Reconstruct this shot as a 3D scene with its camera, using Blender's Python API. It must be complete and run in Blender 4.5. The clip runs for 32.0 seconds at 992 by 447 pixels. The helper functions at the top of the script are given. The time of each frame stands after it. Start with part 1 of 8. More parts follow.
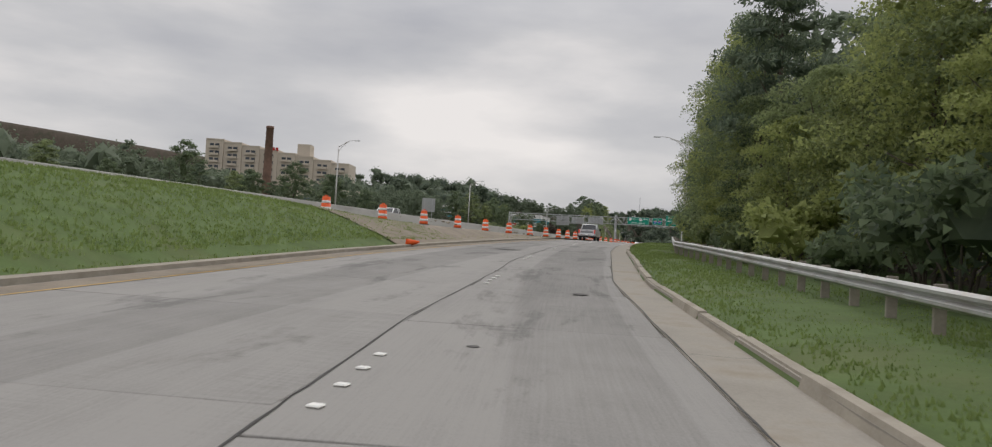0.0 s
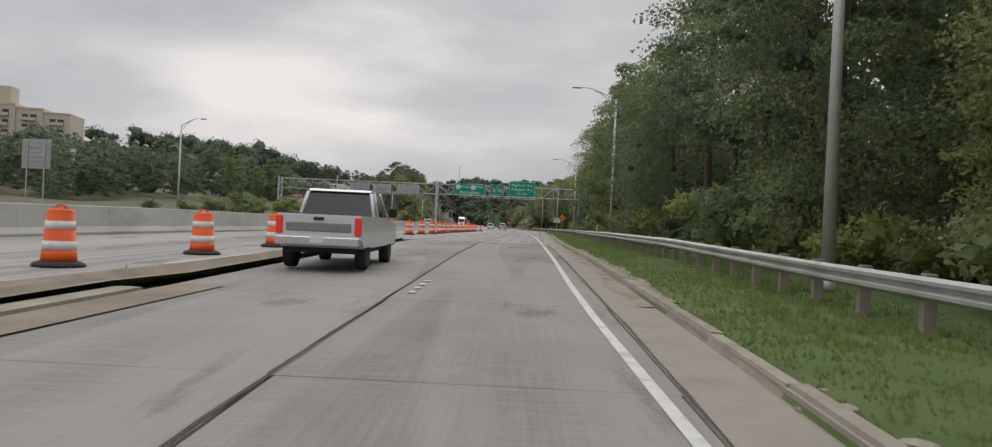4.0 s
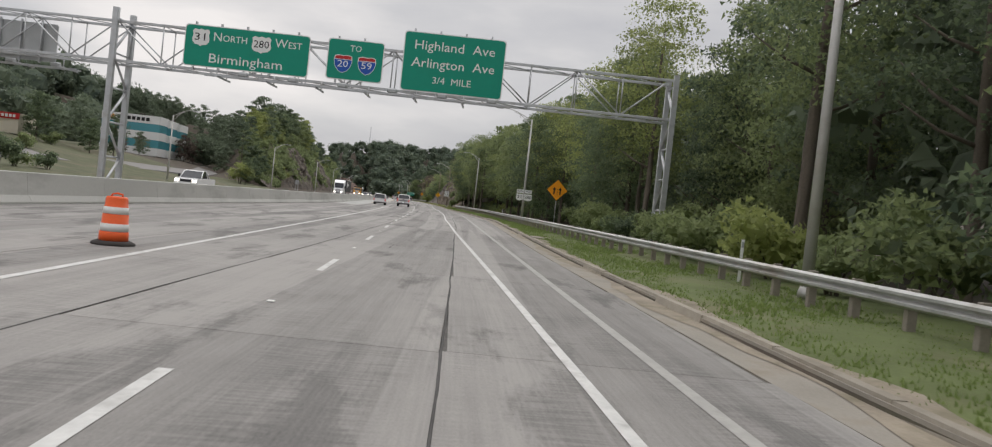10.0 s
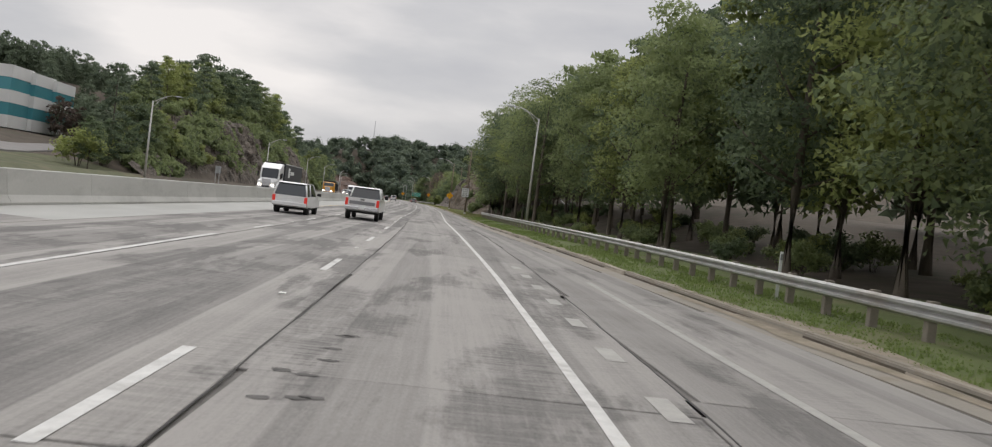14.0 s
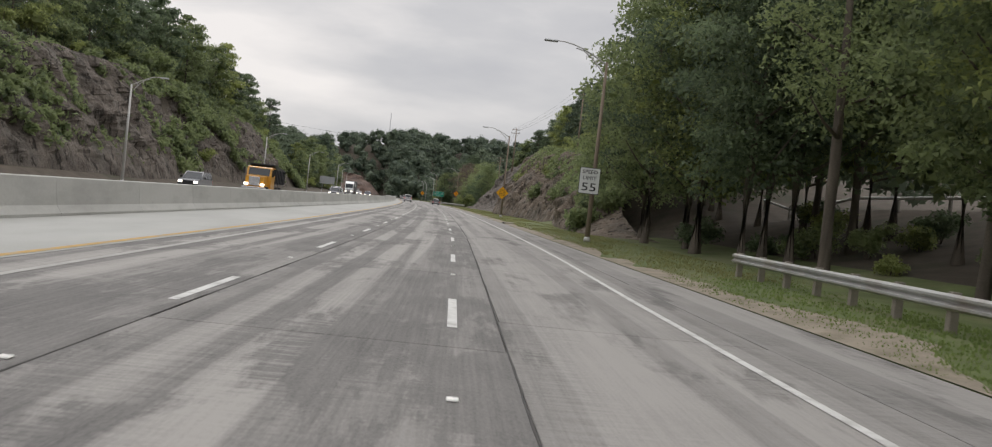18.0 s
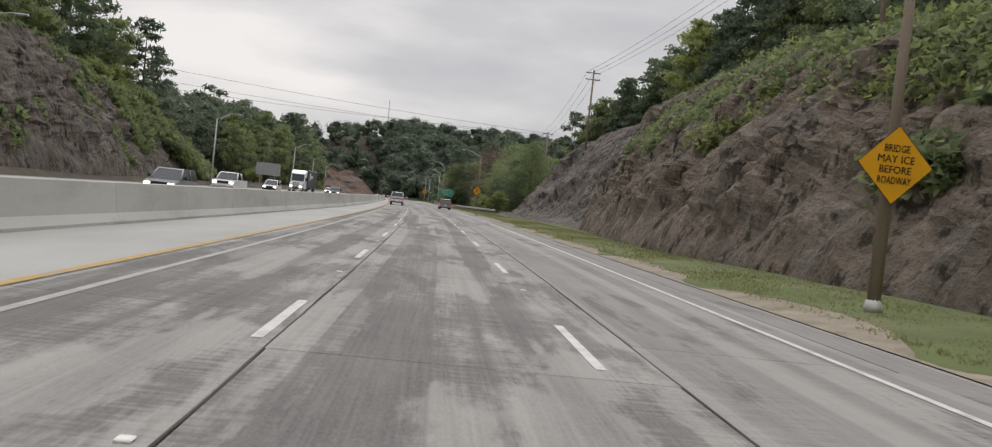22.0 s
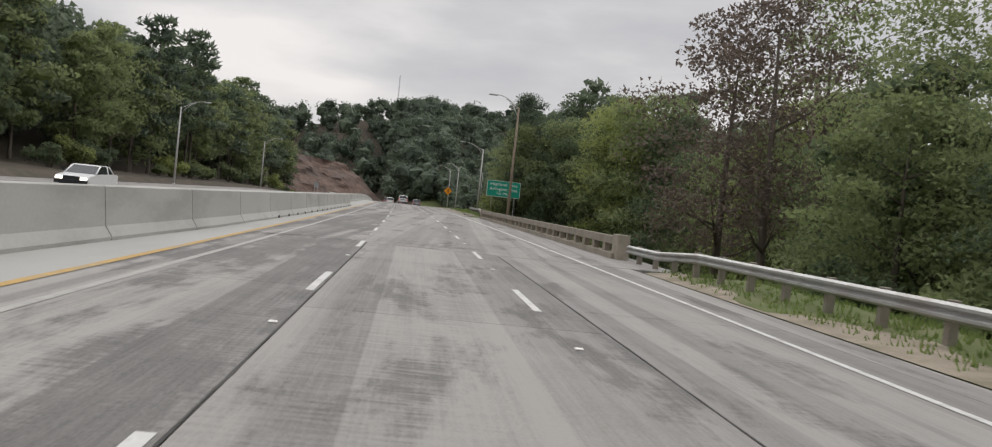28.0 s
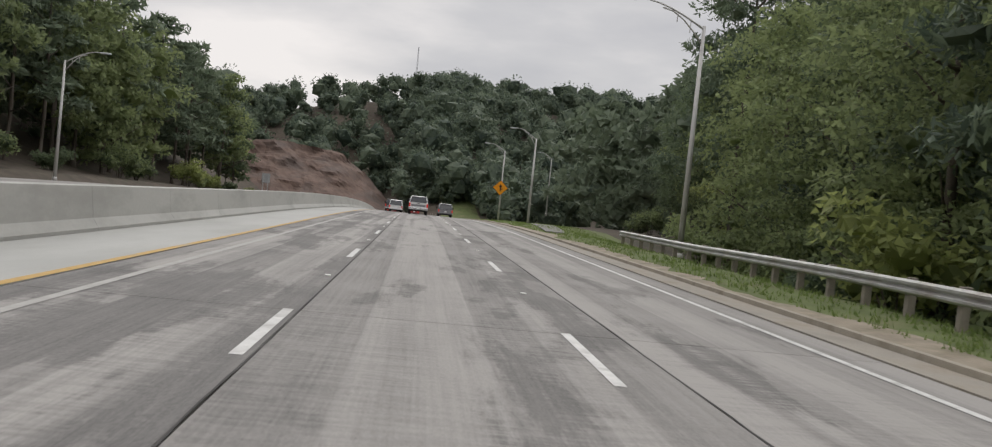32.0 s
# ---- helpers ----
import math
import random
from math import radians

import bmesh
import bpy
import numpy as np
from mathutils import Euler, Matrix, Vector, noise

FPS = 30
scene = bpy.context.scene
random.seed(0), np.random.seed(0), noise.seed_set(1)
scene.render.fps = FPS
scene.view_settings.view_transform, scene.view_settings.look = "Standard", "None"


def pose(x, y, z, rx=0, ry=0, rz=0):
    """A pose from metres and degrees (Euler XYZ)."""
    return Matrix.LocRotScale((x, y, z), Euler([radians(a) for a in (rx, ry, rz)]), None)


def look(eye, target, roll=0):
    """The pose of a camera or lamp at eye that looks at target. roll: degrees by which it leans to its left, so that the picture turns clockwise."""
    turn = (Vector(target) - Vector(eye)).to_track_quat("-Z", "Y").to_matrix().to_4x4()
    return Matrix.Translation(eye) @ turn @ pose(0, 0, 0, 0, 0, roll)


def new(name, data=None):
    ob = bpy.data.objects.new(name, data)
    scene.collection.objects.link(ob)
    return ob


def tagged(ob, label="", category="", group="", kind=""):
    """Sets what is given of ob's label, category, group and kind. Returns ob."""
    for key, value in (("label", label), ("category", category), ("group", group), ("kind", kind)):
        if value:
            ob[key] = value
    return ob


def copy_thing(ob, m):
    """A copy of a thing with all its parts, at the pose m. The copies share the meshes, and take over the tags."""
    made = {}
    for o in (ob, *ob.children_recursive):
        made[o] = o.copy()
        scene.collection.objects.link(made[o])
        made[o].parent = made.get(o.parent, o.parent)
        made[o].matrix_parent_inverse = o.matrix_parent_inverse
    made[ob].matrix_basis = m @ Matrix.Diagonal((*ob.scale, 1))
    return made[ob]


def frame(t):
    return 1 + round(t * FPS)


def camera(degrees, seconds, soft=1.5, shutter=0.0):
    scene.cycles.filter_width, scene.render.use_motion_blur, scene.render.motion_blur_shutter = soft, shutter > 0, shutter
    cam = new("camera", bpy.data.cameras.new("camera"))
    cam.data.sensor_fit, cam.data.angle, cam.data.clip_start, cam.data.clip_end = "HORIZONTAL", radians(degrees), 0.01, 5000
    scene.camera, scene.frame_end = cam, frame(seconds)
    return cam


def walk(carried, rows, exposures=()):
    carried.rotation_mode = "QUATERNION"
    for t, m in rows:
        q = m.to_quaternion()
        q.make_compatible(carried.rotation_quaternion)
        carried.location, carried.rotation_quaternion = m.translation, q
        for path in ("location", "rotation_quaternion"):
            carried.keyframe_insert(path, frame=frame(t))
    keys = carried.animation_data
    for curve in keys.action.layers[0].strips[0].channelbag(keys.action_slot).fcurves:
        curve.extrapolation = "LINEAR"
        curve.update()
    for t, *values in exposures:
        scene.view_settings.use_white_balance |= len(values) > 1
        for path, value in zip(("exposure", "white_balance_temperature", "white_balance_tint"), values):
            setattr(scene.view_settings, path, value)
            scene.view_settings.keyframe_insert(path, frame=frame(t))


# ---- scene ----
cam = camera(62.9, 32.0, soft=1.15, shutter=0.06)
PATH = [
    (0.0, pose(8.20, -242.15, -1.46, 91.55, -3.42, 12.41)),
    (0.5, pose(6.51, -232.35, -1.13, 91.55, -3.53, 10.54)),
    (1.0, pose(5.07, -222.53, -0.81, 91.55, -3.53, 8.38)),
    (1.5, pose(3.94, -212.75, -0.47, 91.37, -3.47, 6.35)),
    (2.0, pose(3.08, -203.05, -0.13, 91.24, -3.35, 4.70)),
    (2.5, pose(2.43, -193.45, 0.16, 91.06, -3.34, 3.38)),
    (3.0, pose(2.03, -183.96, 0.45, 90.91, -3.20, 2.16)),
    (3.5, pose(1.91, -174.50, 0.74, 90.52, -2.96, 0.70)),
    (4.0, pose(1.92, -164.90, 0.99, 90.19, -2.62, -0.39)),
    (4.5, pose(2.02, -155.23, 1.24, 89.92, -2.31, -1.46)),
    (5.0, pose(2.19, -145.47, 1.39, 89.71, -2.13, -2.46)),
    (5.5, pose(2.40, -135.63, 1.54, 89.52, -2.21, -3.37)),
    (6.0, pose(2.65, -125.70, 1.59, 89.33, -2.65, -4.22)),
    (6.5, pose(2.95, -115.74, 1.64, 89.22, -3.36, -4.94)),
    (7.0, pose(3.41, -105.77, 1.64, 89.10, -4.03, -5.53)),
    (7.5, pose(3.94, -95.74, 1.64, 88.97, -4.62, -6.01)),
    (8.0, pose(4.52, -85.58, 1.64, 88.86, -4.95, -6.40)),
    (8.5, pose(5.04, -75.51, 1.64, 88.75, -5.33, -6.64)),
    (9.0, pose(5.49, -65.47, 1.64, 88.75, -5.79, -6.68)),
    (9.5, pose(5.92, -55.34, 1.64, 88.78, -6.22, -6.51)),
    (10.0, pose(6.19, -45.14, 1.64, 88.81, -6.18, -6.31)),
    (10.5, pose(6.46, -35.02, 1.64, 88.80, -6.15, -6.15)),
    (11.0, pose(6.73, -24.95, 1.64, 88.78, -6.22, -6.02)),
    (11.5, pose(7.03, -14.75, 1.64, 88.80, -6.22, -5.95)),
    (12.0, pose(7.35, -4.09, 1.64, 88.83, -6.37, -5.90)),
    (12.5, pose(7.72, 6.68, 1.64, 88.89, -6.49, -5.82)),
    (13.0, pose(8.15, 17.30, 1.64, 88.81, -6.48, -5.73)),
    (13.5, pose(8.57, 27.88, 1.64, 88.78, -6.50, -5.62)),
    (14.0, pose(8.79, 38.56, 1.64, 88.96, -7.02, -5.66)),
    (14.5, pose(8.86, 49.35, 1.64, 89.17, -7.49, -5.78)),
    (15.0, pose(8.89, 60.14, 1.64, 89.17, -7.45, -5.85)),
    (15.5, pose(8.88, 70.95, 1.64, 89.07, -7.10, -5.87)),
    (16.0, pose(8.82, 81.77, 1.64, 88.93, -6.62, -5.77)),
    (16.5, pose(8.71, 92.61, 1.64, 88.81, -6.19, -5.52)),
    (17.0, pose(8.56, 103.47, 1.64, 88.75, -6.01, -5.11)),
    (17.5, pose(8.32, 114.40, 1.64, 88.72, -6.12, -4.62)),
    (18.0, pose(8.05, 125.47, 1.64, 88.74, -6.35, -4.20)),
    (18.5, pose(7.81, 136.61, 1.64, 88.74, -6.30, -3.90)),
    (19.0, pose(7.69, 147.75, 1.64, 88.67, -6.19, -3.75)),
    (19.5, pose(7.63, 159.04, 1.64, 88.72, -6.13, -3.73)),
    (20.0, pose(7.52, 170.53, 1.64, 88.69, -5.98, -3.79)),
    (20.5, pose(7.41, 182.19, 1.64, 88.71, -6.04, -3.83)),
    (21.0, pose(7.27, 193.99, 1.64, 88.76, -6.17, -3.93)),
    (21.5, pose(7.16, 205.87, 1.64, 88.72, -6.38, -3.96)),
    (22.0, pose(7.03, 217.70, 1.64, 88.71, -6.32, -3.94)),
    (22.5, pose(6.89, 229.54, 1.64, 88.71, -6.19, -3.90)),
    (23.0, pose(6.73, 241.37, 1.64, 88.71, -6.34, -3.85)),
    (23.5, pose(6.59, 253.20, 1.64, 88.73, -6.48, -3.78)),
    (24.0, pose(6.39, 265.04, 1.64, 88.71, -6.64, -3.67)),
    (24.5, pose(6.11, 276.96, 1.64, 88.73, -6.69, -3.61)),
    (25.0, pose(5.73, 289.11, 1.64, 88.68, -6.82, -3.54)),
    (25.5, pose(5.31, 301.20, 1.64, 88.71, -6.82, -3.41)),
    (26.0, pose(4.89, 313.22, 1.64, 88.71, -6.68, -3.28)),
    (26.5, pose(4.46, 325.17, 1.64, 88.70, -6.47, -3.14)),
    (27.0, pose(3.98, 337.03, 1.64, 88.68, -6.26, -2.98)),
    (27.5, pose(3.43, 348.79, 1.64, 88.68, -6.13, -2.81)),
    (28.0, pose(2.80, 360.45, 1.64, 88.71, -6.15, -2.66)),
    (28.5, pose(2.10, 372.13, 1.64, 88.63, -6.32, -2.49)),
    (29.0, pose(1.35, 384.07, 1.64, 88.68, -6.40, -2.36)),
    (29.5, pose(0.65, 396.39, 1.64, 88.66, -6.31, -2.14)),
    (30.0, pose(0.01, 408.86, 1.64, 88.62, -6.13, -1.88)),
    (30.5, pose(-0.70, 421.26, 1.64, 88.60, -5.74, -1.69)),
    (31.0, pose(-1.53, 433.55, 1.64, 88.58, -5.55, -1.53)),
    (31.5, pose(-2.41, 445.96, 1.64, 88.59, -5.57, -1.42)),
    (32.0, pose(-3.31, 458.38, 1.64, 88.61, -5.97, -1.20)),
]
walk(cam, PATH, exposures=((0.0, -0.12), (3.0, -0.12), (6.5, 0.0), (32.0, -0.02)))

# ------------------------------------------------------------ the road's line
# heading of the highway in degrees (to the left of +y) along its length s
HEAD = [(-600, -2.77), (-100, -2.77), (-25, -2.2), (50, -1.72), (125, -0.81), (200, 0.0), (275, 1.39), (350, 2.73),
        (425, 3.9), (500, 4.3), (575, 4.8), (650, 5.34), (725, 5.88), (1500, 6.0)]
_sg = np.arange(-600.0, 1500.0, 5.0)
_ha = np.radians(np.interp(_sg, [k[0] for k in HEAD], [k[1] for k in HEAD]))
_mid = (_ha[1:] + _ha[:-1]) / 2
_xs = np.concatenate([[0], np.cumsum(-np.sin(_mid)) * 5])
_ys = np.concatenate([[0], np.cumsum(np.cos(_mid)) * 5])
_i200 = int(np.searchsorted(_sg, 200))
_xs, _ys = _xs - _xs[_i200], _ys - _ys[_i200] + 200


def heading(s):
    return float(np.interp(s, _sg, _ha))


def road_xy(s, u):
    a = heading(s)
    return float(np.interp(s, _sg, _xs)) + u * math.cos(a), float(np.interp(s, _sg, _ys)) + u * math.sin(a)


def P(s, u, z=0.0):
    x, y = road_xy(s, u)
    return Vector((x, y, z))


def at(s, u, z=0.0, turn=0.0, scale=1.0):
    """Pose at road place s, u; local y runs along the road."""
    return Matrix.LocRotScale(P(s, u, z), Euler((0, 0, heading(s) + radians(turn))), (scale, scale, scale))


def curve(*knots):
    xs, ys = [k[0] for k in knots], [k[1] for k in knots]
    return lambda v: float(np.interp(v, xs, ys))


def smooth(a, b, v):
    t = min(1.0, max(0.0, (v - a) / (b - a)))
    return t * t * (3 - 2 * t)


# slab joint that runs down the ramp and then between the lanes, kerb, guardrail and barrier lines
JOINT = curve((-300, 33), (-260, 25.3), (-236, 19.8), (-229, 18.35), (-217, 16.5), (-214, 15.98), (-210, 15.25), (-204, 14.55), (-197, 13.74), (-189, 12.7), (-178, 11.9), (-160, 10.8), (-119, 10.18), (-104, 10.16),
              (-90, 10.5), (-79, 10.68), (-59, 11.25), (-39, 11.85), (-19, 12.38), (-8, 12.62), (10, 13.2), (34, 13.45), (46, 13.95), (62, 14.2), (86, 14.2), (110, 13.3), (150, 13.5), (700, 13.65))
KERB = curve((-300, 38), (-260, 30.4), (-236, 24.8), (-218, 21.2), (-191, 17.7), (-178, 16.45), (-164, 15.5), (-115, 15.0), (-88, 15.35), (-74, 15.75), (-56, 16.2), (-38, 16.4),
             (-16, 16.6), (0, 17.0), (22, 17.6), (45, 18.4), (80, 17.0), (107, 15.7), (170, 14.9), (262, 14.3), (380, 14.3), (480, 14.5), (1500, 15))
RAIL = curve((-300, 42), (-260, 33.5), (-236, 27.8), (-195, 20.8), (-150, 18.3), (-108, 17.6), (-78, 18.6), (-40, 20.0), (30, 20.2), (76, 20.0),
             (120, 18.6), (140, 18.2), (160, 18.4))
BARRIER = curve((-600, -4.4), (-100, -4.1), (45, -0.8), (125, -2.2), (190, -2.4), (265, -1.9), (360, -0.6), (1500, -0.8))
RAMP_Z = curve((-300, -5.0), (-241.3, -3.1), (-222, -2.45), (-202.5, -1.77), (-174, -0.9), (-155, -0.4), (-135, -0.1), (-115, 0.0))
RAMP_LEFT = curve((-300, 23.5), (-260, 16.4), (-236, 11.6), (-213, 9.0), (-192, 7.6), (-177, 6.9), (-160, 6.6), (-150, 6.6), (-118, 6.2), (-117, 99))


ISLAND_LEFT = curve((-300, -3.0), (-215, -1.0), (-197, 1.0), (-183, 2.2), (-170, 3.0), (-157, 4.4), (-142, 5.0), (-117, 5.4))
SEAM_R = curve((-118, 6.1), (-56, 7.3), (-46, 7.48), (-18, 8.43), (0, 8.88), (13, 9.3), (44, 9.75), (80, 9.6), (109, 9.26), (131, 9.4), (150, 9.62), (166, 9.78), (224, 9.78), (237, 9.9), (300, 10.03), (368, 9.78), (700, 9.95))
SEAM_L = curve((-118, 2.6), (-20, 4.8), (5, 5.15), (44, 5.4), (112, 5.22), (125, 5.3), (153, 5.68), (162, 5.74), (224, 5.57), (297, 5.76), (368, 5.52), (700, 5.6))
# near face and height of the concrete barrier, which stands closer to the lanes before the bridge's far end
BFACE = curve((-600, -4.4), (-100, -4.1), (45, -0.8), (125, -2.2), (166, -2.0), (234, -1.4), (304, -0.1), (374, 0.4), (387, 0.85), (421, 1.05), (446, 1.17), (447, -0.65), (1500, -0.8))
BARRIER_H = curve((-40, 1.12), (-30, 1.08), (190, 1.08), (234, 1.12), (304, 1.16), (374, 1.16), (446, 1.16), (447, 1.08))


def crest(s):
    """The road falls away beyond the rise at the end."""
    return -min(max(0.0, s - 500), 140) ** 2 * 0.00018 - 0.25 * smooth(-120, -165, s)


def pave_z(s, u):
    if s < -117 and u > RAMP_LEFT(s) - 0.2:
        return RAMP_Z(s)
    return crest(s)


ROCK_H = curve((170, 0), (195, 3.5), (225, 8), (260, 11), (290, 12.6), (322, 13.4), (338, 9.0), (351, 3.2), (362, 0))
LROCK_H = curve((138, 0), (165, 6), (190, 11), (210, 12), (250, 14), (300, 12), (330, 8), (352, 0))
LEFT_HILL = curve((300, 0), (340, 3), (436, 9), (533, 18), (623, 24), (720, 31))
LEFT_RIDGE = curve((-160, 1), (-60, 4.5), (136, 12), (376, 26), (700, 32))
AHEAD_U = curve((-140, 27), (-60, 35), (-20, 45), (20, 50), (200, 50))


def ahead(s, u):
    """The hill that closes the valley in front."""
    cut = smooth(-75, -55, u) * (1 - smooth(2, 10, u))
    return smooth(648 + 66 * cut, 838, s) * AHEAD_U(u)



def ground_z(s, u):
    """Height of the open ground at s, u."""
    k = KERB(s)
    b = BARRIER(s)
    c = crest(s)
    base = RAMP_Z(s) if s < -115 else c
    if u >= k:
        d = u - k
        z = base + 0.05 + 0.09 * smooth(0.1, 0.9, d) + min(d, 6) * 0.02 - 0.07 * smooth(100, 125, s) * (1 - smooth(1.0, 3.0, d))
        if s < 150:
            z += max(0, d - 7) * 0.02
        bank = smooth(52, 125, s) * (1 - smooth(345, 362, s))
        z += bank * smooth(6, 26, d) * 4.2 * (1 - smooth(180, 200, s))
        if 165 < s < 365:
            h = ROCK_H(s)
            toe = 6.0 + 2.2 * math.sin(s * 0.11)
            z = max(z, base - 0.02 + 0.12 * smooth(0.5, 4.0, d) + h * smooth(toe + 1.2, toe + 7 + h * 0.62, d) + 0.1 * max(0, d - 20))
        vale = smooth(352, 392, s) * (1 - smooth(470, 540, s))
        z -= 1.2 * smooth(385, 389, s) * (1 - smooth(448, 452, s))
        z -= vale * smooth(2.5, 16, d) * 8.5
        z += smooth(40, 260, d) * 14 + smooth(600, 700, s) * smooth(16, 60, d) * 10
        return max(z, c + 0.1 + ahead(s, u)) if s > 600 else z
    if u > b - 0.4:
        if s < -117 and u < RAMP_LEFT(s):
            e = RAMP_LEFT(s)
            main = ISLAND_LEFT(s)
            if u < main + 0.45:
                return c - 0.14
            t = smooth(main, e - 1.0, u)
            bump = smooth(-185, -215, s) * 1.15 * math.sin(math.pi * min(1, max(0, (u - main) / (e - main)))) if s < -185 else 0
            return (c + 0.02) * (1 - t) + (RAMP_Z(s) + (0.1 if u < e - 0.9 else -0.1)) * t + bump
        if s < -117 and u >= RAMP_LEFT(s) - 0.05:
            return RAMP_Z(s) - 0.4
        return c - 0.35 + ahead(s, u)
    d = b - u                       # left of the barrier
    z = c - 0.05
    if d < 21:
        return z - 0.3 + ahead(s, u)
    e = d - 21
    z += smooth(0, 8, e) * 0.8
    past = smooth(225, 260, s)
    z += smooth(5, 45, e) * 4.8 * (1 - past) * (0.25 + 0.75 * smooth(-20, 70, s)) + smooth(50, 200, e) * 9 * (1 - smooth(100, 140, s))
    h = LROCK_H(s)
    back = 8 + 12 * smooth(160, 215, s)
    z += h * smooth(2, 6 + h * 0.45, e) * (1 - smooth(back, back + 10, e) * (1 - past)) + 0.12 * max(0, e - 10) * past * (1 if h > 0 else 0)
    z = max(z, c + 0.5 + LEFT_HILL(s) * smooth(6, 52, e) + 0.06 * max(0, e - 52))
    z = max(z, c + LEFT_RIDGE(s) * smooth(48, 108, e))
    return max(z, c + ahead(s, u))


# ------------------------------------------------------------ helpers for meshes
def link(name, bm, mat, smooth_shade=False):
    me = bpy.data.meshes.new(name)
    bm.to_mesh(me)
    bm.free()
    if smooth_shade:
        me.polygons.foreach_set("use_smooth", [True] * len(me.polygons))
    for m in (mat if isinstance(mat, (list, tuple)) else [mat]):
        me.materials.append(m)
    return new(name, me)


def part(name, bm, mat, parent=None, label="", smooth_shade=False):
    ob = link(name, bm, mat, smooth_shade)
    ob.parent = parent
    if label:
        ob["label"] = label
    return ob


def root(name, m, label, category, group=""):
    ob = new(name)
    ob.empty_display_size = 0.3
    ob.matrix_world = m
    return tagged(ob, label, category, group)


def box(bm, c, size, m=None, bevel=0.0, mi=0):
    r = bmesh.ops.create_cube(bm, size=1.0)
    vs = r["verts"]
    mat = Matrix.Translation(c) @ (m if m is not None else Matrix()) @ Matrix.Diagonal((*size, 1))
    bmesh.ops.transform(bm, matrix=mat, verts=vs)
    fs = list({f for v in vs for f in v.link_faces})
    for f in fs:
        f.material_index = mi
    if bevel:
        es = list({e for v in vs for e in v.link_edges})
        bmesh.ops.bevel(bm, geom=es, offset=bevel, segments=1, affect="EDGES")
    return vs


def tube(bm, a, b, r0, r1=None, n=8, caps=True, mi=0):
    a, b = Vector(a), Vector(b)
    d = b - a
    if d.length < 1e-6:
        return
    r1 = r0 if r1 is None else r1
    q = d.to_track_quat("Z", "Y").to_matrix()
    ring = []
    for p, r in ((a, r0), (b, r1)):
        ring.append([bm.verts.new(p + q @ Vector((r * math.cos(t), r * math.sin(t), 0))) for t in [2 * math.pi * i / n for i in range(n)]])
    for i in range(n):
        j = (i + 1) % n
        f = bm.faces.new((ring[0][i], ring[0][j], ring[1][j], ring[1][i]))
        f.smooth = True
        f.material_index = mi
    if caps:
        for f in (bm.faces.new(ring[0][::-1]), bm.faces.new(ring[1])):
            f.material_index = mi


def pipe(bm, pts, radii, n=8):
    """A bent tube along points with a radius for each."""
    pts = [Vector(p) for p in pts]
    rings = []
    for i, p in enumerate(pts):
        d = (pts[min(i + 1, len(pts) - 1)] - pts[max(i - 1, 0)]).normalized()
        q = d.to_track_quat("Z", "Y").to_matrix()
        rings.append([bm.verts.new(p + q @ Vector((radii[i] * math.cos(t), radii[i] * math.sin(t), 0))) for t in [2 * math.pi * k / n for k in range(n)]])
    for a, b in zip(rings, rings[1:]):
        for i in range(n):
            j = (i + 1) % n
            bm.faces.new((a[i], a[j], b[j], b[i])).smooth = True
    bm.faces.new(rings[0][::-1])
    bm.faces.new(rings[-1])


def lathe(bm, profile, n=20, mi=0, smooth_faces=True):
    """A turned body from (radius, z) pairs."""
    rings = [[bm.verts.new((r * math.cos(2 * math.pi * i / n), r * math.sin(2 * math.pi * i / n), z)) for i in range(n)] for r, z in profile]
    for a, b in zip(rings, rings[1:]):
        for i in range(n):
            j = (i + 1) % n
            f = bm.faces.new((a[i], a[j], b[j], b[i]))
            f.smooth = smooth_faces
            f.material_index = mi
    bm.faces.new(rings[0][::-1]).material_index = mi
    bm.faces.new(rings[-1]).material_index = mi


def prism(bm, outline, y0, y1, mi=0):
    """An outline in x, z drawn out from y0 to y1."""
    a = [bm.verts.new((x, y0, z)) for x, z in outline]
    b = [bm.verts.new((x, y1, z)) for x, z in outline]
    n = len(outline)
    fs = [bm.faces.new(a), bm.faces.new(b[::-1])]
    for i in range(n):
        j = (i + 1) % n
        fs.append(bm.faces.new((a[j], a[i], b[i], b[j])))
    for f in fs:
        f.material_index = mi
    bmesh.ops.recalc_face_normals(bm, faces=fs)


def sweep(bm, section, s0, s1, step, off, zf, closed=True, mi=0, caps=True):
    """A section of (du, z) pairs along the road from s0 to s1, at offset off(s)."""
    n = max(1, int(math.ceil((s1 - s0) / step)))
    prev = None
    first = None
    for i in range(n + 1):
        s = s0 + (s1 - s0) * i / n
        ring = [bm.verts.new(P(s, off(s) + du, zf(s) + z)) for du, z in section]
        if prev:
            k = len(section)
            for j in range(k if closed else k - 1):
                f = bm.faces.new((prev[j], prev[(j + 1) % k], ring[(j + 1) % k], ring[j]))
                f.material_index = mi
        else:
            first = ring
        prev = ring
    if closed and caps:
        bm.faces.new(first[::-1])
        bm.faces.new(prev)


def text_mesh(body, size, depth=0.004):
    cu = bpy.data.curves.new("letters", "FONT")
    cu.body, cu.size, cu.align_x, cu.align_y = body, size, "CENTER", "CENTER"
    cu.extrude, cu.resolution_u = depth, 2
    ob = bpy.data.objects.new("letters", cu)
    scene.collection.objects.link(ob)
    bpy.context.view_layer.update()
    me = bpy.data.meshes.new_from_object(ob.evaluated_get(bpy.context.evaluated_depsgraph_get()))
    scene.collection.objects.unlink(ob)
    bpy.data.objects.remove(ob)
    bpy.data.curves.remove(cu)
    return me


